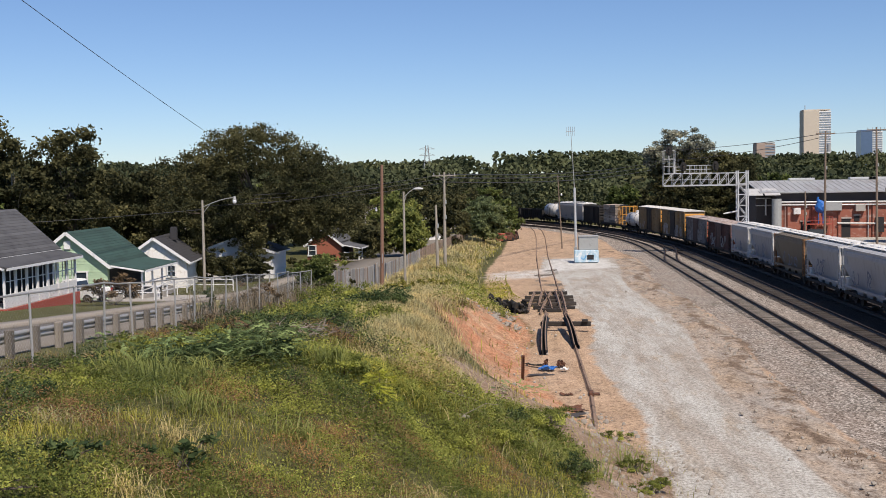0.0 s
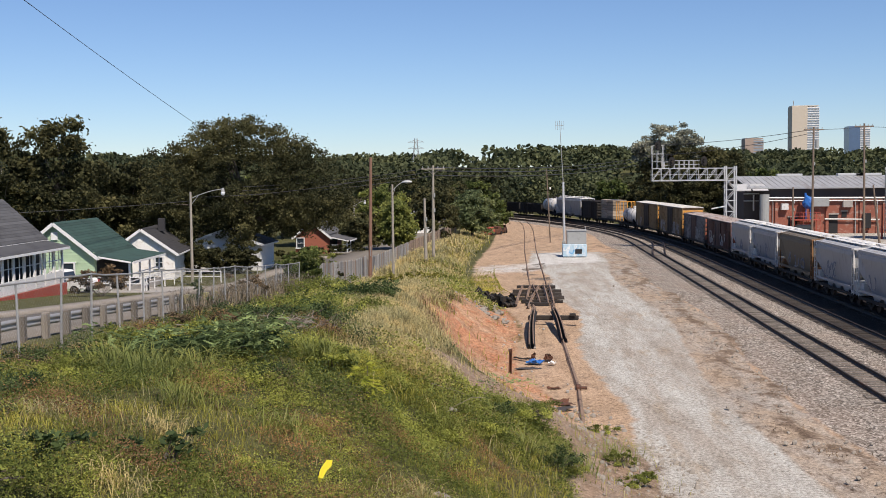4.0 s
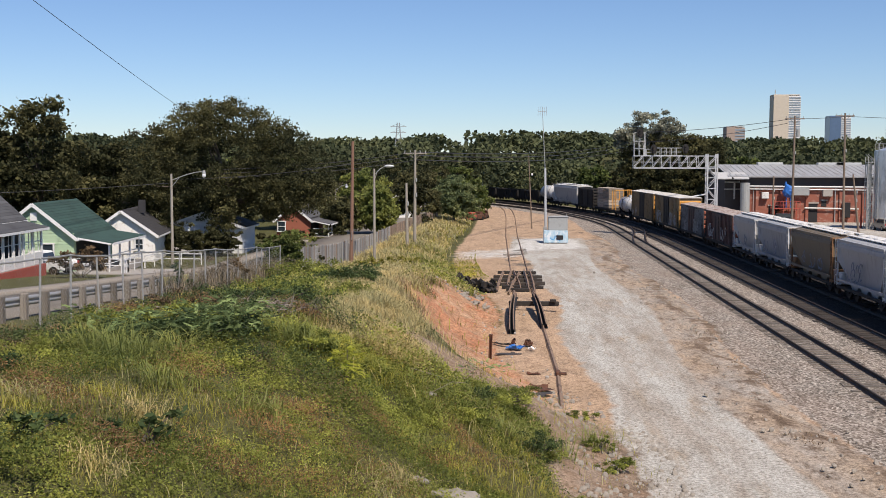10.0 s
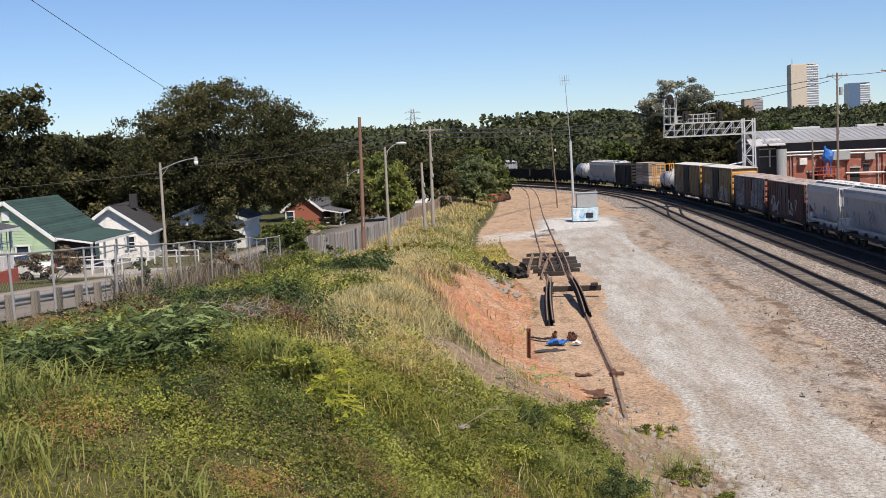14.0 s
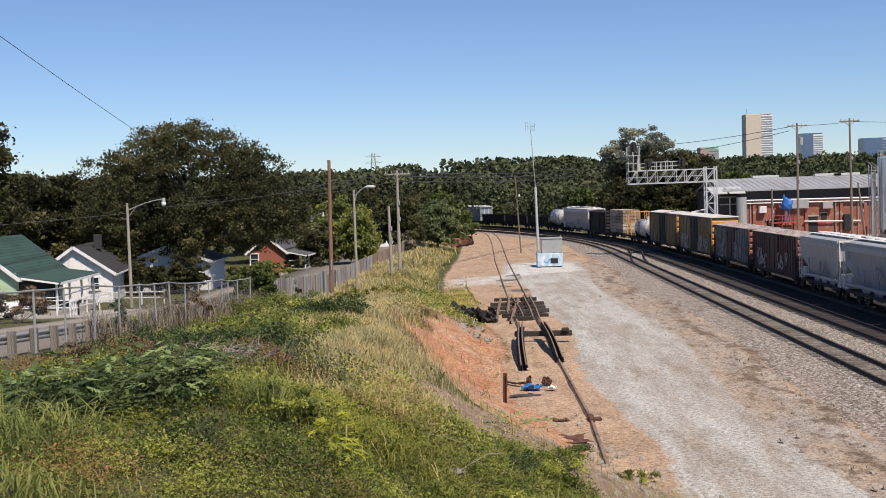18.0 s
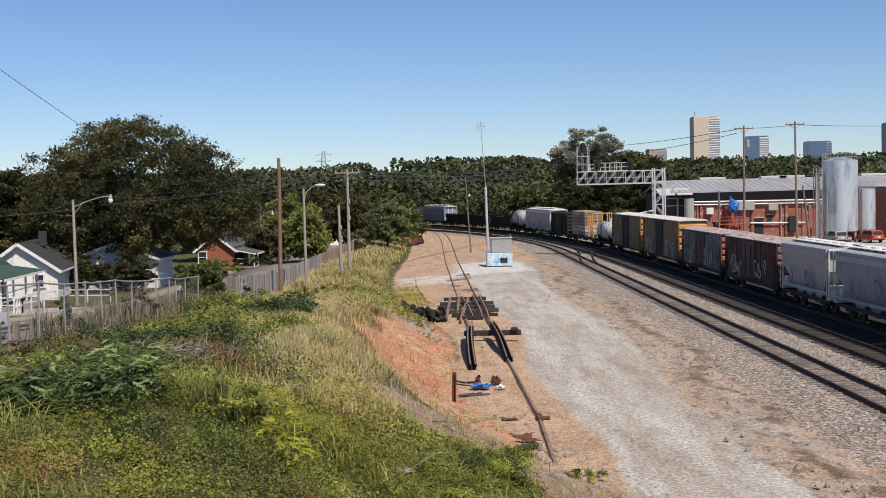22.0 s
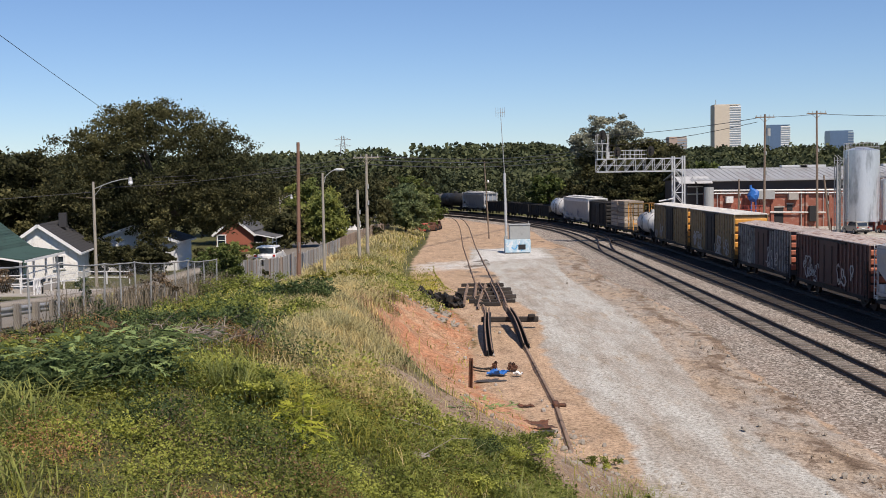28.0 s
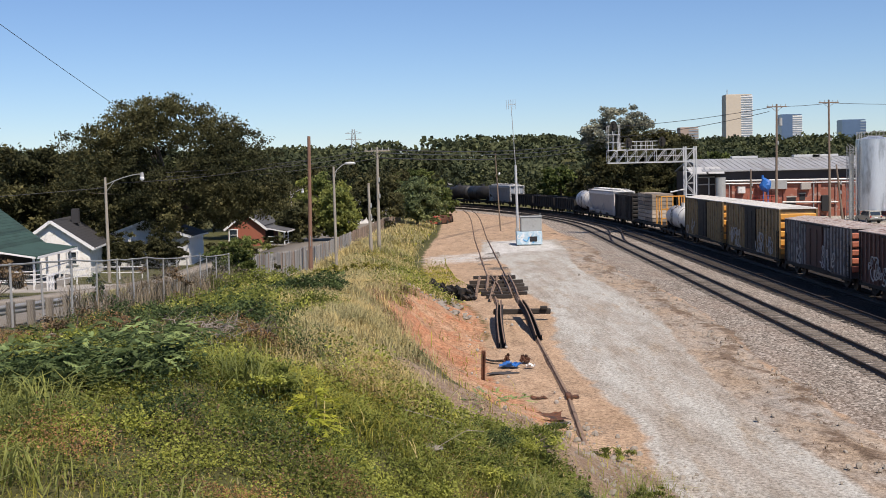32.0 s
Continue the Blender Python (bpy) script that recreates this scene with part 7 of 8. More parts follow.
def build_trees():
    # the great oak over the white cottage
    tree(-25.0, 103, [(0, 0, 9.5, 6.5, 6, 5.2), (-5.8, -1, 7.8, 4.2, 5, 4.8), (5.6, -1, 7.6, 4.4, 5, 4.6), (-0.8, 0, 12.6, 3.6, 4, 2.4), (-3.6, -1, 11.6, 3.3, 4, 2.5), (4.4, -1, 11.2, 2.6, 3, 1.9), (2.0, -3, 6.4, 6.0, 4, 2.7), (-5.0, -3, 6.2, 4, 3.5, 2.5), (7.6, -1, 6.4, 3.2, 4, 2.7), (-0.2, -3, 3.8, 2.3, 2.0, 2.4), (-5.6, -3, 2.6, 1.6, 1.6, 1.4)], 100000, LEAF_DARK, 0.125, "huge dark green oak spreading over a white cottage", 1, 0.55, 3.2, 0.6, 30)
    # tall trees behind the houses
    for i, (x, y, h, r) in enumerate([(-53, 92, 16.2, 5.5), (-47, 96, 15.4, 4.2), (-42, 99, 15.6, 4.0), (-61, 88, 16.5, 6), (-38.5, 108, 10.6, 4.5), (-49, 112, 11, 6), (-58, 104, 12, 6), (-36, 118, 9.5, 4.5), (-68, 96, 15, 6.5)]):
        g = np.random.default_rng(50 + i)
        lobes = [(g.normal() * 0.6, 0, h * 0.62, r, r, h * 0.26), (g.normal() * 1.6, -1, h * 0.84, r * 0.62, r * 0.6, h * 0.15), (r * 0.7, 0, h * 0.5, r * 0.7, r * 0.7, h * 0.2), (-r * 0.6, 0, h * 0.45, r * 0.8, r * 0.7, h * 0.24), (0, -r * 0.5, h * 0.3, r, r * 0.7, h * 0.2)]
        tree(x, y, lobes, 17000 if i < 5 else 8000, LEAF_DARK if i % 3 else LEAF_MID, 0.2, "tall dark broadleaf tree behind the houses", 20 + i, 0.3, h * 0.3, 0.7, 16, BARK_PALE if i % 2 else None)
    # roadside trees further down the street
    spots = [(-31, 122, 8.5, 4, LEAF_DARK), (-17.4, 131, 4.6, 2.0, LEAF_DARK), (-26, 140, 9.5, 5, LEAF_DARK), (-13.3, 131, 6.4, 1.9, LEAF_BRIGHT), (-18.5, 165, 8.0, 4.0, LEAF_BRIGHT), (-24, 178, 10, 5, LEAF_DARK), (-9.6, 150, 8.3, 2.8, LEAF_DARK), (-5.0, 162, 7.4, 3.0, LEAF_PALE_GREEN), (-3.6, 186, 7.2, 3.4, LEAF_MID), (-11.5, 196, 9.5, 4.5, LEAF_DARK), (-33, 160, 11, 6, LEAF_MID), (-40, 140, 11, 6, LEAF_DARK), (-8.5, 225, 9.0, 5, LEAF_MID), (-21, 215, 10.5, 6, LEAF_DARK)]
    for i, (x, y, h, r, leaf) in enumerate(spots):
        lobes = [(0, 0, h * 0.62, r, r, h * 0.32), (r * 0.4, -0.5, h * 0.36, r * 0.85, r * 0.8, h * 0.26), (-r * 0.4, 0, h * 0.42, r * 0.8, r * 0.8, h * 0.28)]
        tree(x, y, lobes, 9500, leaf, 0.23, "roadside broadleaf tree in summer leaf", 80 + i, 0.22, h * 0.25, 0.6, 7)
    # the tree by the signal bridge: pale crown over a dark mass
    tree(33.4, 206, [(0, 0, 9.5, 7.2, 6, 6.2), (6.0, 0, 8.0, 5.2, 5, 6.0), (-5.4, 0, 7.5, 4, 4, 5.6), (2.0, -2, 4.5, 7.5, 4, 4.2), (5, 0, 11.8, 3.6, 3.4, 2.8)], 42000, LEAF_DARK, 0.26, "broad dark tree behind the signal bridge", 7, 0.5, 3, 0.8, 12)
    tree(29.3, 205, [(0, 0, 16.2, 4.6, 3.4, 3.2), (-3.6, 0, 14.0, 3.4, 2.8, 2.6), (3.4, 0, 14.8, 3.2, 2.8, 2.8)], 12000, LEAF_PALE, 0.23, "pale silvery tree crown above darker foliage", 9, 0.3, 8, 0.6, 16, BARK_PALE)
    for i, (x, y, h, r) in enumerate([(41, 202, 9, 4.5), (28.5, 232, 9, 4.5), (48, 215, 11, 6), (24, 250, 9, 5)]):
        tree(x, y, [(0, 0, h * 0.6, r, r, h * 0.36), (r * 0.5, 0, h * 0.4, r * 0.8, r * 0.8, h * 0.3), (-r * 0.5, 0, h * 0.4, r * 0.8, r * 0.8, h * 0.3)], 6500, LEAF_DARK if i < 2 else LEAF_MID, 0.36, "leafy trackside tree beyond the tracks", 120 + i, 0.25, h * 0.3, 0.7, 6)


build_trees()


def woods():
    """Wooded hills across the whole background."""
    rng = np.random.default_rng(5)
    pts, sizes = [], []
    for band, (y0, y1, n, leaves, s) in enumerate(((225, 330, 190, 460, 0.52), (330, 470, 330, 300, 0.72), (470, 700, 420, 200, 1.05), (700, 1300, 420, 110, 1.7))):
        y = rng.uniform(y0, y1, n)
        x = rng.uniform(-0.62, 0.62, n) * y
        keep = (x < far_x(np.minimum(y, 330)) - 9) | (x > far_x(np.minimum(y, 330)) + 14)
        keep &= (y > 330) | (x < 0) | (x > 62) | (x < 62) & (y > 262)
        for a, b in zip(x[keep], y[keep]):
            h = rng.uniform(7.5, 10.5) * (1.0 if band < 3 else 1.3)
            r = rng.uniform(4.2, 7.4) * (1 if band < 2 else 1.4)
            base = hill(a, b)
            d = rng.normal(size=(leaves, 3))
            d /= np.linalg.norm(d, axis=1)[:, None]
            d *= rng.uniform(0.7, 1.05, (leaves, 1))
            lump = 1 + 0.25 * np.sin(3 * d[:, :1] * 2 + a) * np.cos(2.5 * d[:, 1:2] * 2 + b)
            pts.append(np.array([a, b, base + h * 0.55]) + np.sign(d) * np.abs(d) ** np.array([1, 1, 0.8]) * lump * np.array([r, r, h * 0.45]))
            sizes.append(np.full(leaves, s))
    pts, sizes = np.concatenate(pts), np.concatenate(sizes)
    ob = new("distant_woods", leaf_mesh("distant_woods", pts, sizes, LEAF_FAR, rng, 0.5, 0.75))
    tagged(ob, "dense green wooded hills along the horizon", "woods", kind="stuff")


def hill(x, y):
    return float(land(x, y)) - 2.4 * min(1.0, max(0.0, (y - 260) / 120)) + 2.0 * math.sin(x * 0.017 + 1) + 1.5 * math.sin(x * 0.041 + y * 0.01) + (max(0, y - 640) * 0.008) + 1.0 * min(1.0, max(0.0, (y - 330) / 100))


woods()


# ---------------------------------------------------------------- grass, weeds and brush on the bank
def blade_mesh(name, x, y, z, length, width, lean, mat, rng):
    """Bent blades of two quads each."""
    n = len(x)
    a = rng.uniform(0, math.tau, n)
    d = np.stack([np.cos(a), np.sin(a), np.zeros(n)], 1)
    s = np.stack([-np.sin(a), np.cos(a), np.zeros(n)], 1) * (width * rng.uniform(0.6, 1.3, n))[:, None]
    p = np.stack([x, y, z - 0.03], 1)
    h = (length * rng.uniform(0.45, 1.3, n))[:, None]
    k = (lean * rng.uniform(0.3, 1.4, n))[:, None]
    up = np.array([[0, 0, 1.0]])
    m = p + up * h * 0.6 + d * h * k * 0.35
    t = p + up * h * (1 - 0.35 * k) + d * h * k
    v = np.stack([p - s, p + s, m + s * 0.8, m - s * 0.8, t + s * 0.15, t - s * 0.15], 1).reshape(-1, 3)
    i = np.arange(n)[:, None] * 6
    f = np.concatenate([i + np.array([[0, 1, 2, 3]]), i + np.array([[3, 2, 4, 5]])])
    return mesh_np(name, v, f, mat)


GRASS_GREEN = foliage("green_grass", (0.23, 0.235, 0.05), (0.42, 0.395, 0.095), (0.54, 0.47, 0.19), 0.42, 0.35, 0.8)
GRASS_TALL = foliage("tall_green_grass", (0.16, 0.19, 0.06), (0.30, 0.32, 0.115), (0.40, 0.40, 0.18), 0.4, 0.3, 0.6)
GRASS_DRY = foliage("dry_straw_grass", (0.38, 0.31, 0.165), (0.61, 0.52, 0.305), (0.71, 0.63, 0.41), 0.4, 0.4, 0.4)
WEED_GREEN = foliage("leafy_weeds", (0.185, 0.215, 0.056), (0.315, 0.345, 0.097), (0.41, 0.41, 0.145), 0.42, 0.33)
WEED_DARK = foliage("dark_weed_leaves", (0.048, 0.072, 0.034), (0.10, 0.14, 0.062), (0.18, 0.22, 0.11), 0.3, 0.5, 0.8)
WEED_BROWN = foliage("withered_weeds", (0.10, 0.07, 0.05), (0.22, 0.155, 0.105), (0.34, 0.25, 0.17), 0.15, 0.5, 0.8)
DEAD_STALK = foliage("dead_grey_stalks", (0.12, 0.10, 0.082), (0.23, 0.19, 0.155), (0.34, 0.29, 0.24), 0.1, 0.5, 0.6)
WEED_RUST = foliage("reddish_withered_weeds", (0.20, 0.10, 0.055), (0.36, 0.20, 0.11), (0.48, 0.31, 0.18), 0.2, 0.6, 0.8)
GRASS_PINK = foliage("faded_seed_grass", (0.30, 0.20, 0.14), (0.46, 0.33, 0.235), (0.56, 0.44, 0.33), 0.3, 0.4, 0.5)
WEED_YELLOW = foliage("yellow_weeds", (0.20, 0.19, 0.045), (0.34, 0.31, 0.085), (0.40, 0.34, 0.11), 0.35, 0.6, 0.7)
SAPLING_LEAF = foliage("sapling_leaves", (0.24, 0.27, 0.04), (0.45, 0.46, 0.075), (0.58, 0.56, 0.14), 0.5, 0.8, 0.5)
PALE_LEAF = foliage("pale_big_leaves", (0.13, 0.20, 0.075), (0.26, 0.34, 0.15), (0.40, 0.46, 0.25), 0.35, 0.8, 0.6)


def patchy(x, y, f, seed):
    return 0.5 + 0.25 * np.sin(f * x + seed + 1.3 * np.sin(f * 0.7 * y)) + 0.25 * np.sin(f * 0.8 * y - seed * 2 + 1.7 * np.sin(f * 0.6 * x))


def scatter(rng, n, y0, y1, left, right):
    """Random places between two lines that follow the bank."""
    y = rng.uniform(y0, y1, n)
    a, b = left(y), right(y)
    x = a + (b - a) * rng.uniform(0, 1, n)
    return x, y


def dry_zone(x, y):
    """The sun-dried strip between the green bank top and the clay."""
    mid = np.where(y < 50, np.interp(y, [20, 28, 34, 40, 50], [-1.8, -2.4, -3.0, -3.8, -5.2]), toe(y) - 7.0)
    return smooth((y - 25) / 6) * np.exp(-(((x - mid) / 1.8) ** 2))


def bare(x, y):
    """How bare the ground is: the clay slope and the toe of the bank."""
    t = toe(y)
    clay = smooth((x - t + 5.6 + ragged(y)) / 2.2) * smooth((y - 33) / 5) * smooth((76 - y) / 6)
    nose = smooth((x + 3.0 + 0.12 * (y - 28) + ragged(y)) / 2.4) * smooth((y - 24.8) / 3.0) * smooth((60 - y) / 8) * 0.97
    nose = np.maximum(nose * (1 - leafy_nose(x, y)), 0.97 * bare_flank(x, y))
    return np.maximum(np.maximum(clay, nose), smooth((x - t + 1.2) / 1.2))


def grasses():
    rng = np.random.default_rng(12)
    left, right = (lambda y: np.full_like(y, -13.4)), (lambda y: toe(y) + 0.3)
    x, y, ln, wd = [], [], [], []
    for n, y0, y1, h, w in ((46000, 4, 21, 0.26, 0.006), (76000, 21, 40, 0.34, 0.008), (42000, 40, 70, 0.5, 0.016), (26000, 70, 125, 0.55, 0.026), (8000, 125, 190, 0.6, 0.04)):
        a, b = scatter(rng, n, y0, y1, left if y1 < 100 else (lambda q: fence_x(q) + 0.2), right)
        keep = (rng.uniform(0, 1, n) > np.maximum(bare(a, b), 0.95 * smooth((-10.4 - a) / 0.9)) * 0.985) & (rng.uniform(0, 1, n) < 0.6 + 0.6 * patchy(a, b, 0.8, 2.0))
        x.append(a[keep]), y.append(b[keep]), ln.append(np.full(keep.sum(), h)), wd.append(np.full(keep.sum(), w))
    x, y, ln, wd = (np.concatenate(v) for v in (x, y, ln, wd))
    straw = dry_zone(x, y) * 2.4 + smooth((y - 62) / 14) * 0.5 + 0.16 * patchy(x, y, 0.5, 5)
    dry = rng.uniform(0, 1, len(x)) < straw
    z = rough_land(x, y)
    ln = ln * (0.6 + 0.8 * patchy(x, y, 0.55, 7)) * np.where(dry, 1.35, 1.0)
    for name, m, mat, lab in (("green_grass", ~dry, GRASS_GREEN, "unmown green grass covering the bank"), ("dry_grass", dry, GRASS_DRY, "straw-coloured dry grass along the bank top")):
        ob = new(name, blade_mesh(name, x[m], y[m], z[m], ln[m], wd[m], 0.9, mat, rng))
        tagged(ob, lab, "grass", kind="stuff")


grasses()


def straw_strip():
    """Tall pale straw between the green bank and the bare clay."""
    rng = np.random.default_rng(17)
    n = 70000
    y = 25 + 46 * rng.uniform(0, 1, n) ** 1.2
    mid = np.interp(y, [20, 28, 34, 40, 50, 70], [-2.0, -2.6, -3.2, -3.8, -5.0, -6.4])
    x = mid + rng.normal(size=n) * np.interp(y, [20, 30, 50, 70], [0.6, 0.8, 1.1, 1.5]) - 0.6 * ragged(y)
    keep = (rng.uniform(0, 1, n) < 0.25 + 0.95 * patchy(x, y, 1.3, 4.0)) & (rng.uniform(0, 1, n) > 0.9 * bare(x, y))
    x, y = x[keep], y[keep]
    ob = new("straw_grass", blade_mesh("straw_grass", x, y, rough_land(x, y), 0.42 + 0.004 * y, 0.0045 + 0.00022 * y, 0.7, GRASS_DRY, rng))
    tagged(ob, "tall pale straw grass beside the bare clay", "grass", kind="stuff")


straw_strip()


def weed_mounds():
    """Low leafy weeds that cover the bank in lumps."""
    for name, mat, n, per, y0, y1, r, h, s, seed, lab in (
        ("leafy_weeds", WEED_GREEN, 3300, 95, 4, 27, 0.34, 0.32, 0.032, 31, "low green leafy weeds among the grass"),
        ("leafy_weeds", WEED_GREEN, 1150, 90, 27, 46, 0.42, 0.36, 0.050, 36, "green leafy weeds on the middle of the bank"),
        ("dark_weeds", WEED_DARK, 600, 170, 10, 70, 0.55, 0.5, 0.05, 32, "dark green weed clumps on the bank"),
        ("leafy_weeds", WEED_GREEN, 420, 70, 40, 115, 0.8, 0.5, 0.085, 33, "green leafy weeds on the far bank"),
        ("withered_weeds", WEED_BROWN, 760, 90, 9, 75, 0.45, 0.34, 0.026, 34, "brown withered weeds and dead stalks"),
        ("yellow_weeds", WEED_YELLOW, 46, 90, 62, 112, 0.6, 0.45, 0.07, 35, "yellow flowering weeds along the slope"),
    ):
        rng = np.random.default_rng(seed)
        x, y = scatter(rng, n * 3, y0, y1, lambda q: np.full_like(q, -13.0), lambda q: toe(q) - 0.2)
        if name == "dark_weeds":
            keep = (x < -0.5 - 0.09 * y) & (x > -10.8) & (patchy(x, y, 0.8, 1.0) > 0.45)
        elif name == "withered_weeds":
            keep = (patchy(x, y, 0.7, 9.0) > 0.62 - 0.35 * np.exp(-(((y - 29) / 4) ** 2) - ((x + 7) / 4) ** 2)) & (bare(x, y) < 0.97)
        elif name == "yellow_weeds":
            keep = x < toe(y) - 2.5
        else:
            keep = (patchy(x, y, 0.6, 3.0) > 0.2) & (bare(x, y) < 0.6) & (x > -10.8) & (rng.uniform(0, 1, len(x)) > 1.3 * dry_zone(x, y))
        if name != "withered_weeds":
            keep &= bare(x, y) < 0.75
        x, y = x[keep][:n], y[keep][:n]
        rr = r * rng.uniform(0.5, 1.6, len(x)) * (0.55 + 0.9 * patchy(x, y, 1.1, seed * 0.3))
        c = np.repeat(np.stack([x, y, rough_land(x, y)], 1), per, 0)
        d = rng.normal(size=(len(c), 3))
        d /= np.linalg.norm(d, axis=1)[:, None]
        d[:, 2] = np.abs(d[:, 2])
        q = c + d * rng.uniform(0.3, 1.0, (len(c), 1)) * np.stack([np.repeat(rr, per), np.repeat(rr, per), np.repeat(rr / r * h, per)], 1)
        far = np.clip(q[:, 1] / 20, 0.75, 1.4) if name == "leafy_weeds" and y0 < 10 else (np.clip(q[:, 1] / 34, 0.4, 2.0) if name == "dark_weeds" else 1.0)
        ob = new(name, leaf_mesh(name, q, s * far, mat, rng, 0.9, 0.6))
        tagged(ob, lab, "weeds", kind="stuff")


weed_mounds()


def fine_carpet():
    """Tiny leaves of creeping weeds in drifting patches close to the eye."""
    for name, mat, n, seed, cut, s, lab in (("creeping_weeds", WEED_DARK, 40000, 61, 0.6, 0.018, "dark creeping weeds matted over the bank"), ("creeping_weeds", WEED_YELLOW, 7000, 62, 0.62, 0.013, "yellow-green creeping weeds matted over the bank"), ("creeping_weeds", WEED_BROWN, 26000, 63, 0.68, 0.015, "brown withered creeping weeds matted over the bank")):
        rng = np.random.default_rng(seed)
        x, y = scatter(rng, n * 3, 9, 40, lambda q: np.full_like(q, -12.5), lambda q: toe(q) - 0.3)
        keep = (patchy(x, y, 0.9, seed * 0.7) + 0.3 * patchy(x, y, 3.1, seed) > cut + 0.15) & (bare(x, y) < 0.9)
        x, y = x[keep][:n], y[keep][:n]
        z = rough_land(x, y) + rng.uniform(0.02, 0.3, len(x)) * (0.4 + patchy(x, y, 2.3, seed * 1.9))
        ob = new(name, leaf_mesh(name, np.stack([x, y, z], 1), s * np.clip(y / 15, 0.8, 2.2), mat, rng, 0.8, 0.6))
        tagged(ob, lab, "weeds", kind="stuff")
    for i, (cx, cy, r) in enumerate(((-1.6, 16.9, 0.4), (-3.1, 11.9, 0.4), (-3.3, 9.7, 0.45), (-2.2, 10.8, 0.55), (-8.1, 12.6, 0.7), (-4.8, 8.0, 0.4), (-1.4, 13.4, 0.6), (-0.2, 17.4, 0.5), (0.6, 19.6, 0.45), (-6.4, 9.6, 0.5), (-2.9, 14.6, 0.4), (-5.4, 14.6, 0.5), (-8.3, 28.6, 0.6), (-5.0, 26.6, 0.45), (-9.6, 31.0, 0.6), (-7.0, 33.2, 0.55), (-10.6, 26.4, 0.5), (-10.8, 46.0, 0.5))):
        rng = np.random.default_rng(200 + i)
        n = 1700
        x, y = cx + rng.normal(size=n) * r, cy + rng.normal(size=n) * r * 0.7
        z = rough_land(x, y) + rng.uniform(0.2, 0.55, n) * (0.5 + patchy(x, y, 1.9, i))
        ob = new("withered_patch", leaf_mesh("withered_patch", np.stack([x, y, z], 1), 0.02, WEED_RUST, rng, 0.8, 0.4))
        tagged(ob, "patch of reddish brown withered weeds in the grass", "weeds", kind="stuff")
    rng = np.random.default_rng(66)
    n = 5200
    y = rng.uniform(44, 66, n)
    x = toe(y) - 4.9 - 0.9 * ragged(y) + rng.normal(size=n) * 0.55
    keep = patchy(x, y, 1.6, 2.5) > 0.42
    x, y = x[keep], y[keep]
    ob = new("seed_grass", blade_mesh("seed_grass", x, y, rough_land(x, y), np.full(len(x), 0.5), np.full(len(x), 0.014), 0.7, GRASS_PINK, rng))
    tagged(ob, "faded pinkish brown grass above the bare clay", "grass", kind="stuff")
    rng = np.random.default_rng(64)
    n = 5200
    x, y = rng.normal(-1.7, 1.3, n), rng.normal(92, 7, n)
    x = np.minimum(x, toe(y) + 2.6)
    ob = new("toe_grass", blade_mesh("toe_grass", x, y, land(x, y), np.full(n, 0.17), np.full(n, 0.03), 1.0, GRASS_GREEN, rng))
    tagged(ob, "low green grass spreading over the sandy toe", "grass", kind="stuff")


fine_carpet()


def shrub(x, y, r, h, n, leaf, size, label, seed, stems=7, slim=0.5, name="shrub"):
    rng = np.random.default_rng(seed)
    z = float(rough_land(x, y))
    ob = thing(name, pose(x, y, z), label, "shrub", "shrubs on the bank")
    lob = np.array([(0, 0, h * 0.55, r, r, h * 0.5), (r * 0.5, 0.2, h * 0.4, r * 0.7, r * 0.7, h * 0.45), (-r * 0.55, -0.1, h * 0.42, r * 0.7, r * 0.7, h * 0.4)])
    p, _ = crown_points([tuple(q) for q in lob], n, rng, 0.3, 0.14 * r)
    p[:, 2] = np.maximum(p[:, 2], 0.03)
    c = new("foliage", leaf_mesh("foliage", p, size, leaf, rng, 0.8, slim))
    c.parent = ob
    for i in range(stems):
        bm = bmesh.new()
        t = Vector(p[rng.integers(0, n)])
        rod(bm, (rng.normal() * 0.1, rng.normal() * 0.1, -0.05), t * 0.55, 0.02, 0.014, 5)
        rod(bm, t * 0.55, t, 0.014, 0.006, 5)
        part("stem", bm, BARK, ob)
    return ob


def frond(ob, base, a, ln, rng, mat, wide):
    """A feathered leaf: leaflets in pairs along one drooping spine."""
    d = Vector((math.cos(a), math.sin(a), rng.uniform(-0.1, 0.7))).normalized()
    side = Vector((-math.sin(a), math.cos(a), rng.uniform(-0.5, 0.5)))
    bm = bmesh.new()
    spine = [bm.verts.new(base + d * ln * k / 5 - Vector((0, 0, 0.35 * ln * (k / 5) ** 2))) for k in range(6)]
    for k in range(1, 6):
        q, q0 = spine[k], spine[k - 1]
        for s in (-1, 1):
            t = q.co + side * s * wide * rng.uniform(0.8, 1.2) + d * wide * 0.8 - Vector((0, 0, rng.uniform(0, 0.04)))
            m = q.co.lerp(t, 0.5) + d * wide * 0.3
            bm.faces.new((q0, q, bm.verts.new(m), bm.verts.new(t)) if s > 0 else (q, q0, bm.verts.new(t), bm.verts.new(m)))
    bm.faces.new((spine[4], spine[5], bm.verts.new(spine[5].co + d * 0.12)))
    part("frond", bm, mat, ob)


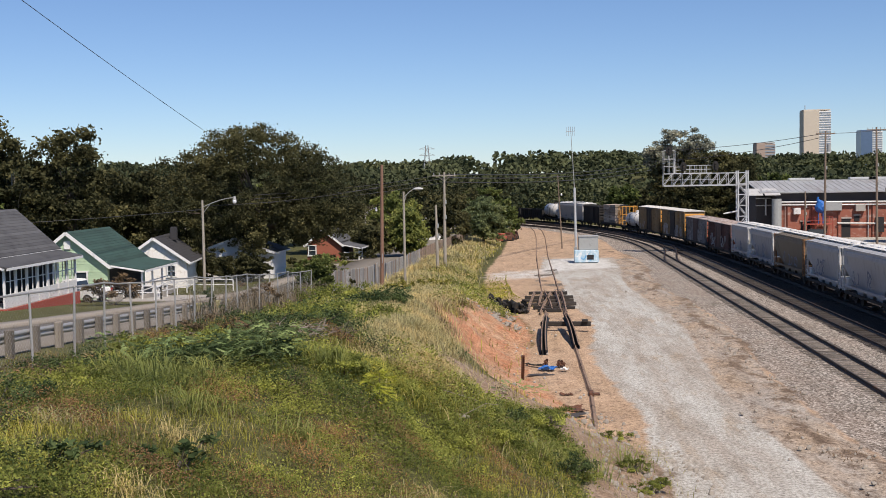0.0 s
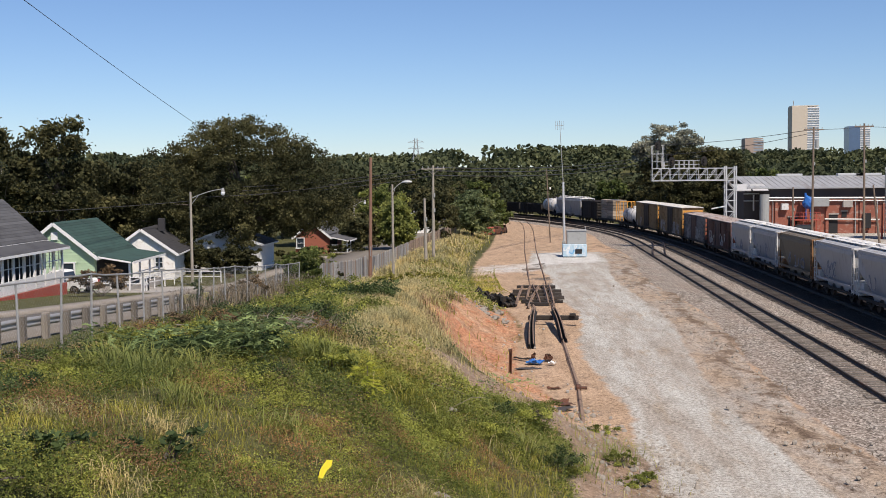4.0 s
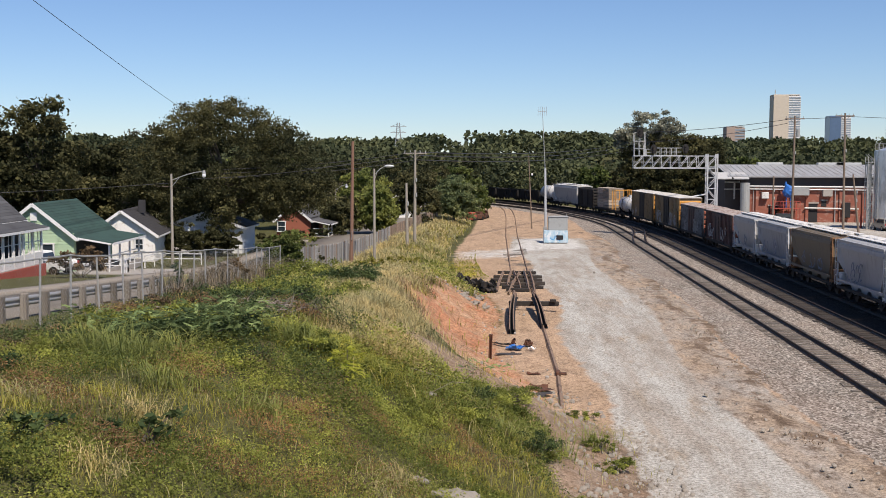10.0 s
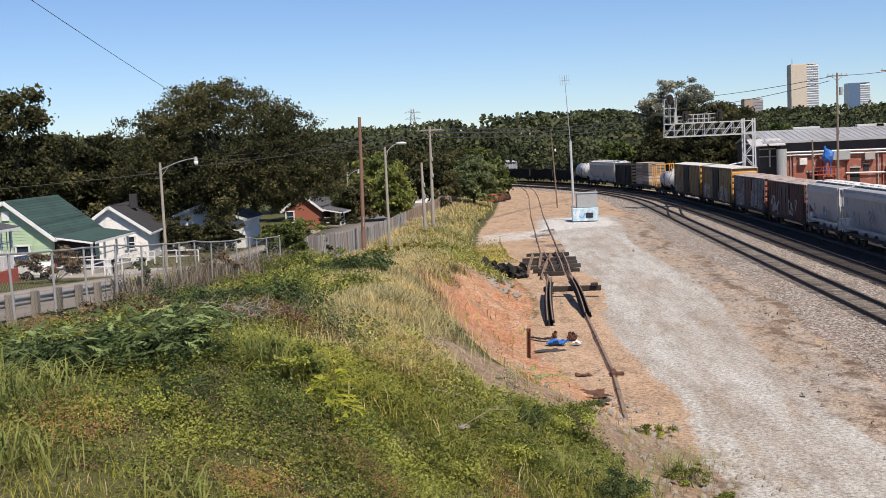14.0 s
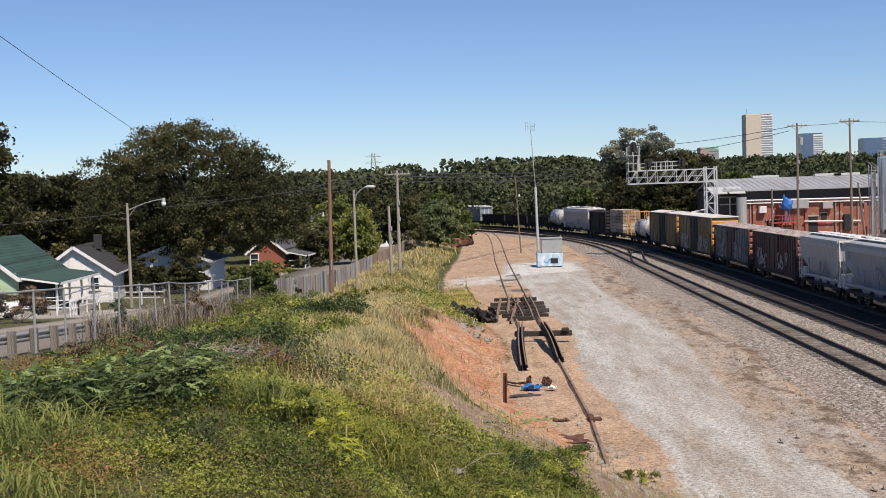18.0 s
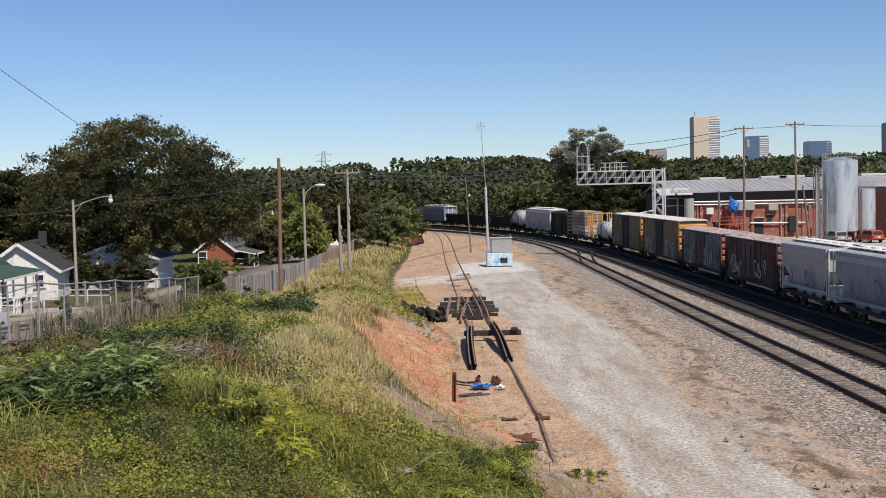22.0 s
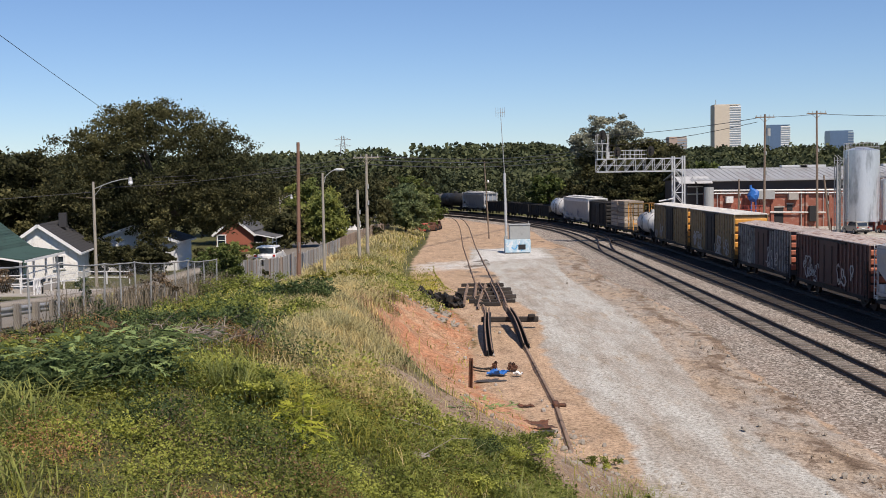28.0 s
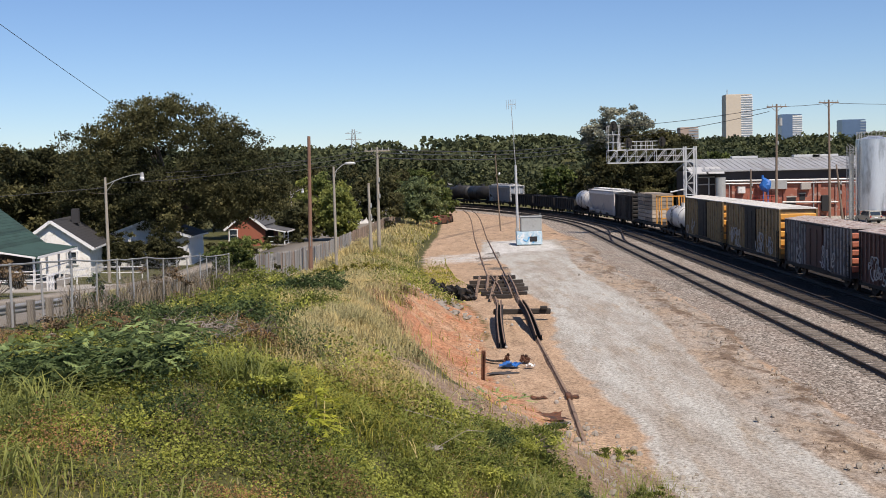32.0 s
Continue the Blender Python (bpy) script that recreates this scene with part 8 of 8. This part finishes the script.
def bank_shrubs():
    shrub(-6.5, 20.0, 1.7, 0.62, 6000, WEED_DARK, 0.06, "sprawling dark green broadleaf shrub on the bank", 1, 14)
    shrub(-8.9, 21.2, 1.8, 0.62, 6000, WEED_DARK, 0.06, "sprawling dark green broadleaf shrub on the bank", 2, 12)
    for i, (x, y, r, h, leaf) in enumerate(((-7.8, 7.2, 1.4, 0.45, WEED_DARK), (-9.0, 9.8, 1.5, 0.5, WEED_DARK), (-6.6, 5.4, 1.3, 0.4, WEED_GREEN), (-9.8, 13.4, 1.2, 0.6, WEED_DARK), (-8.6, 12.0, 1.3, 0.22, WEED_BROWN), (-8.2, 29.6, 1.2, 0.6, WEED_BROWN), (-5.0, 26.9, 0.8, 0.5, WEED_BROWN), (-6.8, 28.6, 1.2, 0.4, WEED_BROWN), (-9.6, 16.6, 1.3, 0.6, WEED_GREEN), (-10.4, 18.8, 1.2, 0.5, WEED_DARK), (0.2, 22.6, 0.9, 0.4, WEED_GREEN))):
        shrub(x, y, r, h, 3400, leaf, 0.034, "low tangled bramble on the near bank" if leaf != WEED_BROWN else "withered brown bramble on the near bank", 60 + i, 12)
    for i, (x, y, r, h, leaf, size) in enumerate(((-7.0, 22.8, 1.2, 0.7, WEED_GREEN, 0.05), (-3.9, 21.4, 0.8, 0.6, WEED_GREEN, 0.045), (-9.8, 23.6, 1.2, 0.7, WEED_GREEN, 0.05), (-6.9, 25.2, 1.3, 0.6, WEED_DARK, 0.045), (-9.2, 26.4, 1.3, 0.7, WEED_GREEN, 0.05), (-9.6, 28.6, 1.1, 0.8, WEED_BROWN, 0.04), (-6.3, 30.6, 1.3, 0.7, WEED_DARK, 0.05), (-7.6, 26.8, 0.8, 0.7, WEED_BROWN, 0.035), (-0.1, 24.4, 0.8, 0.5, WEED_GREEN, 0.03), (0.5, 26.4, 0.9, 0.5, WEED_DARK, 0.03))):
        shrub(x, y, r, h, 2200, leaf, size, "withered brown bramble in the weeds" if leaf == WEED_BROWN else "leafy green bramble in the weeds", 160 + i, 9)
    shrub(-9.0, 33.0, 2.0, 0.7, 9000, WEED_DARK, 0.045, "tangled dark bramble below the fence", 3, 14)
    shrub(-6.0, 38.0, 2.2, 1.0, 7000, WEED_GREEN, 0.05, "leafy green bramble on the bank", 4, 10)
    shrub(-8.6, 45.0, 2.4, 0.8, 8000, WEED_GREEN, 0.055, "leafy green bramble below the fence", 5, 12)
    shrub(-6.2, 50.5, 1.6, 1.15, 6500, WEED_DARK, 0.065, "rounded dark green bush in the grass", 6, 10)
    shrub(-10.4, 60.0, 2.4, 1.4, 6500, WEED_GREEN, 0.07, "leafy green bramble below the fence", 7, 10)
    shrub(-13.4, 71.0, 1.2, 2.7, 4200, LEAF_MID, 0.11, "tall vine-covered bush at the fence end", 8, 10)
    shrub(-14.3, 74.0, 1.5, 3.5, 5200, LEAF_MID, 0.12, "leafy green bush at the street edge", 19, 8)
    shrub(-12.9, 78.2, 0.9, 2.4, 2600, LEAF_DARK, 0.11, "dark vine growing over the plank fence", 9, 6)
    shrub(-15.0, 84.0, 1.8, 3.3, 3200, LEAF_BRIGHT, 0.13, "bright green bush behind the plank fence", 10, 8)
    shrub(-25.8, 64.5, 1.6, 2.2, 3000, WEED_BROWN, 0.10, "dry brown-green shrub before the grey-roofed porch", 11, 14)
    for i, (x, y, r, h) in enumerate(((-31.0, 97.5, 1.3, 2.8), (-29.6, 97.2, 1.4, 3.2), (-28.2, 97.0, 1.4, 3.1), (-26.6, 96.6, 1.9, 3.0), (-24.9, 96.8, 1.5, 3.2), (-23.4, 96.6, 1.0, 2.9), (-32.0, 98.5, 1.0, 1.4))):
        shrub(x, y, r, h, 5000, LEAF_DARK, 0.12, "dark overgrown bush before the white cottage", 140 + i, 6)
    shrub(-12.6, 40.5, 0.8, 1.6, 1400, WEED_DARK, 0.06, "withered vine climbing on the fence", 12, 12)
    shrub(-13.2, 52.0, 1.3, 1.8, 1800, WEED_BROWN, 0.07, "withered vine climbing on the fence", 13, 14)
    shrub(-6.4, 82.5, 1.5, 1.1, 1700, WEED_YELLOW, 0.09, "yellow flowering weed clump on the slope", 14, 6)
    shrub(-8.2, 77.0, 1.4, 1.2, 1500, WEED_YELLOW, 0.09, "yellow flowering weed clump on the slope", 15, 6)
    for i, (x, y, r, h) in enumerate(((4.6, 34.2, 0.6, 0.45), (4.6, 28.4, 0.55, 0.5), (5.0, 26.4, 0.65, 0.4), (5.4, 27.6, 0.35, 0.3), (3.6, 20.6, 0.6, 0.4))):
        shrub(x, y, r, h, 1500, WEED_GREEN, 0.032, "small green weed on the gravelly bank edge", 170 + i, 5)
    shrub(1.8, 29.2, 0.9, 0.5, 3000, WEED_GREEN, 0.034, "low green bush on the bank crest", 181, 8)
    shrub(2.3, 23.9, 0.8, 0.6, 3000, WEED_DARK, 0.032, "low dark green bush on the bank crest", 182, 8)
    shrub(-4.8, 9.4, 0.8, 0.6, 240, WEED_DARK, 0.085, "sparse dark broad-leaved weed in the grass", 183, 10)
    shrub(-6.2, 7.6, 0.7, 0.5, 200, WEED_DARK, 0.08, "sparse dark broad-leaved weed in the grass", 184, 9)
    shrub(1.3, 27.6, 1.2, 0.6, 5200, WEED_GREEN, 0.034, "low green bush on the bank crest", 18, 8)
    for i, (x, y) in enumerate([(-21.5, 119), (-19.0, 122), (-17.5, 128), (-24, 117)]):
        shrub(x, y, 1.2, 1.3, 1400, LEAF_DARK, 0.14, "clipped round hedge bush before the brick house", 40 + i, 4)
    # a sapling with long paired leaflets
    rng = np.random.default_rng(77)
    x, y = -2.6, 19.2
    ob = thing("sapling", pose(x, y, float(rough_land(x, y))), "yellow-green sapling with long feathered leaves", "sapling", "shrubs on the bank")
    bm = bmesh.new()
    rod(bm, (0, 0, -0.05), (0.05, 0, 1.1), 0.014, 0.006, 6)
    part("stem", bm, BARK, ob)
    for i in range(84):
        a, z = rng.uniform(0, math.tau), rng.uniform(0.15, 1.15)
        r = rng.uniform(0.04, 0.3) * (1.25 - 0.55 * z)
        frond(ob, Vector((r * math.cos(a), r * math.sin(a), z)), a + rng.normal() * 0.6, rng.uniform(0.2, 0.34), rng, SAPLING_LEAF, 0.065)
    # feathered fronds that stand out of the dark shrub
    rng = np.random.default_rng(78)
    for cx, cy, n in ((-6.8, 20.6, 60), (-5.5, 20.2, 60), (-8.6, 21.6, 60), (-5.4, 18.8, 40), (-7.6, 18.9, 50), (-9.6, 20.2, 40), (-6.2, 22.6, 40), (0.75, 29.6, 26)):
        ob = thing("frond_plant", pose(cx, cy, float(rough_land(cx, cy))), "plant with pale green feathered fronds above the shrub", "plant", "feathered plants")
        for i in range(n):
            a, r = rng.uniform(0, math.tau), rng.uniform(0, 1.1)
            frond(ob, Vector((r * math.cos(a), r * math.sin(a), rng.uniform(0.45, 1.0) * (1 if cx < 0 else 0.5))), a + rng.normal() * 0.5, rng.uniform(0.22, 0.46), rng, PALE_LEAF if i % 3 == 0 or cx > 0 else WEED_DARK, 0.06)
    # tall grass tufts
    for i, (cx, cy, n, h) in enumerate([(-6.9, 15.9, 420, 0.95), (-7.6, 16.8, 420, 1.0), (-6.3, 16.6, 300, 0.85), (-4.3, 21.6, 300, 0.9), (-3.7, 22.2, 260, 0.7), (3.2, 26.4, 160, 0.8), (1.9, 24.6, 240, 0.6), (-5.6, 13.4, 260, 0.6), (-8.6, 17.6, 380, 0.9), (-0.6, 23.4, 220, 0.6), (-10.6, 24.0, 300, 0.8), (0.6, 26.0, 200, 0.7), (-0.2, 21.0, 220, 0.5), (4.65, 29.0, 200, 0.8), (1.4, 23.6, 180, 0.8), (-0.6, 18.6, 200, 0.6), (-3.4, 12.8, 180, 0.5)]):
        rng = np.random.default_rng(90 + i)
        n = int(n * 0.5)
        px, py = cx + rng.normal(size=n) * 0.3, cy + rng.normal(size=n) * 0.3
        ob = new("grass_tuft", blade_mesh("grass_tuft", px, py, rough_land(px, py), np.full(n, h * 1.1), np.full(n, 0.012), 1.25, GRASS_TALL, rng))
        tagged(ob, "tall arching green grass tuft", "grass", "tall grass tufts")
    for i, (cx, cy, h) in enumerate(((-5.1, 10.6, 0.5), (-1.2, 12.9, 0.55), (-4.8, 7.2, 0.5), (-0.8, 14.6, 0.5), (-7.2, 10.4, 0.45))):
        rng = np.random.default_rng(120 + i)
        px, py = cx + rng.normal(size=150) * 0.25, cy + rng.normal(size=150) * 0.25
        ob = new("grass_tuft", blade_mesh("grass_tuft", px, py, rough_land(px, py), np.full(150, h), np.full(150, 0.007), 1.1, GRASS_DRY, rng))
        tagged(ob, "dry pale grass tuft among the weeds", "grass", "tall grass tufts")


bank_shrubs()


TWIG = surface("dead_twig", (0.29, 0.25, 0.21), 0.95, 0, 1.0, 8, 0.25, 0.3)
PALE_STONE = surface("pale_stone", (0.25, 0.225, 0.19), 0.9, 0, 2.0, 14, 0.4, 0.3)
BANK_STONE = surface("bank_stone", (0.27, 0.24, 0.20), 0.9, 0, 2.0, 12, 0.4, 0.3)


def dead_brush():
    rng = random.Random(21)
    for cx, cy, n, spread, mat, lab in ((-5.9, 25.9, 44, 0.75, TWIG, "heap of dead pale branches"), (-5.1, 26.8, 44, 0.75, BARK, "heap of dead brown branches"), (-8.0, 30.0, 44, 1.3, BARK, "heap of dead brown branches")):
        ob = thing("brush_pile", pose(cx, cy, float(rough_land(cx, cy))), lab, "brush pile", "brush piles")
        for _ in range(n):
            bm = bmesh.new()
            a = Vector((rng.uniform(-1, 1) * spread, rng.uniform(-1, 1) * spread * 0.8, rng.uniform(0.15, 0.5)))
            g = rng.uniform(0, math.tau)
            b = a + Vector((math.cos(g), math.sin(g), rng.uniform(-0.2, 0.5))) * rng.uniform(0.3, 0.8)
            m = a.lerp(b, 0.5) + Vector((rng.uniform(-0.1, 0.1), rng.uniform(-0.1, 0.1), rng.uniform(0, 0.15)))
            r = rng.uniform(0.007, 0.016)
            rod(bm, a, m, r, r * 0.8, 5)
            rod(bm, m, b, r * 0.8, r * 0.4, 5)
            rod(bm, m, m + (b - a).orthogonal().normalized() * 0.3, r * 0.6, r * 0.3, 4)
            part("branch", bm, mat, ob)
    for pts, r in (([(-0.9, 21.6, 0), (-0.55, 22.0, 0.55), (0.0, 22.3, 1.0), (0.35, 22.4, 1.1)], 0.007), ([(-1.3, 24.5, 0.25), (-0.5, 24.8, 0.35), (0.2, 25.0, 0.3)], 0.009), ([(0.5, 24.2, 0.15), (1.2, 24.6, 0.2), (1.7, 24.7, 0.15)], 0.012), ([(-10.8, 27.2, 0.2), (-9.9, 27.5, 0.5), (-9.2, 27.4, 0.45)], 0.014)):
        bm = bmesh.new()
        q = [Vector((a, b, float(rough_land(a, b)) + c)) for a, b, c in pts]
        for a, b in zip(q, q[1:]):
            rod(bm, a, b, r, r * 0.8, 6)
        solo("dead_branch", bm, TWIG, "pale dead branch arching out of the grass", "branch", "dead branches")
    # boulders in the grass and broken concrete at the head of the clay slope
    for x, y, r, flat in ((0.3, 15.7, 0.42, 0.5), (-0.45, 15.2, 0.16, 0.7), (-0.1, 15.0, 0.12, 0.7), (2.9, 24.9, 0.17, 0.7), (-0.7, 22.9, 0.18, 0.5)):
        bm = bmesh.new()
        bmesh.ops.create_icosphere(bm, subdivisions=3, radius=r)
        for v in bm.verts:
            k = 1 + 0.16 * math.sin(9 * v.co.x / r + 2 * y) * math.sin(3.1 * v.co.y / r + x) + 0.10 * math.sin(4.3 * v.co.z / r + 2.2 * v.co.x / r) + rng.uniform(-0.03, 0.03)
            v.co = Vector((v.co.x * k * 1.25, v.co.y * k * 0.8, v.co.z * k * flat))
        solo("rock", bm, PALE_STONE, "weathered pale grey rock lying in the grass", "rock", "rocks on the bank").matrix_world = pose(x, y, float(rough_land(x, y)) + 0.08 + 0.15 * r, 0, 0, 40 * x)
    bm = bmesh.new()
    for _ in range(90):
        y = rng.uniform(66, 74)
        x = float(toe(y)) - abs(rng.gauss(0, 1.7)) - 0.2
        w = rng.choice([0.07, 0.09, 0.12, 0.16, 0.24])
        m = Matrix.Translation((x, y, float(rough_land(x, y)) + 0.1)) @ pose(0, 0, 0, rng.uniform(-35, 35), rng.uniform(-35, 35), rng.uniform(0, 90)) @ Matrix.Diagonal((w * 1.6, w, w * 0.55, 1))
        bmesh.ops.create_icosphere(bm, subdivisions=1, radius=0.9, matrix=m)
    tagged(solo("concrete_rubble", bm, PALE_STONE, "broken pale concrete rubble at the head of the clay slope", "rubble"), kind="stuff")
    # stems of dead weeds along the fence
    rng2 = np.random.default_rng(3)
    n = 3000
    y = 68 - 32 * rng2.uniform(0, 1, n) ** 1.4
    x = fence_x(y) + rng2.normal(size=n) * 0.5 + 0.1 - 0.4 * smooth((y - 40) / 10)
    ob = new("dead_weed_stems", blade_mesh("dead_weed_stems", x, y, land(x, y), 0.9 + 0.8 * patchy(x, y, 0.9, 2.0), np.full(n, 0.012), 0.45, DEAD_STALK, rng2))
    tagged(ob, "dead brown weed stalks along the fence", "weeds", kind="stuff")
    # stones on the gravelly nose of the bank
    bm = bmesh.new()
    for _ in range(420):
        y = rng.uniform(18, 40)
        x = float(toe(y)) - rng.uniform(-0.6, 3.2) + 0.4
        s = rng.choice([0.04, 0.05, 0.06, 0.08, 0.12])
        bmesh.ops.create_icosphere(bm, subdivisions=1, radius=s, matrix=Matrix.Translation((x, y, float(rough_land(x, y)) + 0.01)) @ pose(0, 0, 0, rng.uniform(0, 90), rng.uniform(0, 90), 0) @ Matrix.Diagonal((1, 1.3, 0.7, 1)))
    tagged(solo("bank_stones", bm, BANK_STONE, "loose stones on the gravelly bank edge", "stones"), kind="stuff")


dead_brush()


def verge_clods():
    """Clods, stones and dry weeds on the low ridge between the gravel and the ballast."""
    rng = np.random.default_rng(71)
    bm = bmesh.new()
    for _ in range(280):
        y = 18 + 90 * rng.uniform() ** 1.4
        x = float(near_x(y)) - 5.1 + 0.6 * math.sin(y * 0.11) + 0.7 * math.sin(0.33 * y + 1.2 * math.sin(0.13 * y)) + rng.normal() * 0.8
        s = rng.uniform(0.03, 0.09)
        m = Matrix.Translation((x, y, 0.05 + 0.4 * s)) @ pose(0, 0, 0, rng.uniform(0, 90), rng.uniform(0, 90), 0) @ Matrix.Diagonal((1.2, 1.5, 0.7, 1))
        bmesh.ops.create_icosphere(bm, subdivisions=1, radius=s, matrix=m)
    tagged(solo("verge_clods", bm, BANK_STONE, "loose clods and stones along the gravel edge", "stones"), kind="stuff")
    n = 1500
    y = 20 + 85 * rng.uniform(0, 1, n) ** 1.4
    clump = np.sin(0.9 * y + 2 * np.sin(0.37 * y)) > 0.35
    y = y[clump]
    x = near_x(y) - 5.1 + 0.6 * np.sin(y * 0.11) + 0.7 * np.sin(0.33 * y + 1.2 * np.sin(0.13 * y)) + rng.normal(size=len(y)) * 0.5
    ob = new("verge_weeds", blade_mesh("verge_weeds", x, y, np.full(len(y), 0.1), np.full(len(y), 0.13), np.full(len(y), 0.016), 1.6, WEED_BROWN, rng))
    tagged(ob, "dry brown weeds along the gravel edge", "weeds", kind="stuff")


verge_clods()


def butterfly():
    ob = thing("butterfly", pose(-3, -6, 6.0), "small bright yellow butterfly in flight", "butterfly")
    yellow = surface("butterfly_yellow", (0.75, 0.62, 0.03), 0.7, 0, 30, 200, 0.1, 0)
    bm = bmesh.new()
    rod(bm, (0, -0.012, 0), (0, 0.014, 0), 0.002, 0.0015, 6)
    part("torso", bm, BLACK, ob)
    for sx in (-1, 1):
        bm = bmesh.new()
        prism(bm, [(0, 0), (sx * 0.012, 0.03), (sx * 0.03, 0.028), (sx * 0.033, 0.012), (sx * 0.022, -0.004), (sx * 0.018, -0.022), (sx * 0.006, -0.02)], -0.0004, 0.0004)
        w = part("wing", bm, yellow, ob)
        w.matrix_basis = pose(0, 0, 0, -90, 0, 0) @ pose(0, 0, 0, 0, 0, sx * 38)
    return ob


BUTTERFLY = butterfly()


# ---------------------------------------------------------------- all that moves
def motions():
    for car, at in TRAIN:
        walk(car, [(t, car_pose(at + train_at(t))) for t in np.arange(0, 32.1, 2.0)])
    drive = []
    for t, y in ((0, -34), (18.0, -33), (20.0, 16), (21.0, 29.5), (22.0, 41.5), (22.5, 47.5), (23.0, 53.5), (23.5, 59.5), (24.0, 65.5), (24.5, 71.5), (26.5, 90), (28, 105.5), (29, 118), (30, 128.5), (31, 135.5), (32, 141)):
        x = float(road_x(y)) + 1.0
        a = math.atan2(float(road_x(y)) - float(road_x(y + 1)), 1.0)
        pitch = math.atan2(gz(x, y + 1) - gz(x, y - 1), 2.0)
        drive.append((t, pose(x, y, gz(x, y) + 0.04, math.degrees(pitch), 0, math.degrees(a))))
    walk(SUV, drive)
    flight = [(0, pose(-6.0, -4.0, 7.4, 0, 0, -80)), (3.5, pose(-2.03, -6.78, 9.32, 20, 10, -70)), (3.8, pose(-0.41, -6.99, 9.45, 35, 15, -60)), (3.9, pose(0.14, -7.04, 9.38, 60, 10, -70)), (4.0, pose(0.69, -7.02, 9.27, 60, -35, -60)), (4.1, pose(1.10, -6.59, 9.27, 40, 20, -60)), (4.2, pose(1.58, -5.75, 9.37, 55, 5, -70)), (4.3, pose(2.14, -5.11, 9.46, 10, 50, -80)), (4.4, pose(2.93, -4.65, 9.52, 20, 0, -80)), (5.0, pose(7, -3.8, 9.0, 20, 0, -80)), (6.5, pose(16, -1, 6.5, 0, 0, -80)), (32, pose(19, -3, 4.0, 0, 0, -80))]
    walk(BUTTERFLY, flight)


motions()
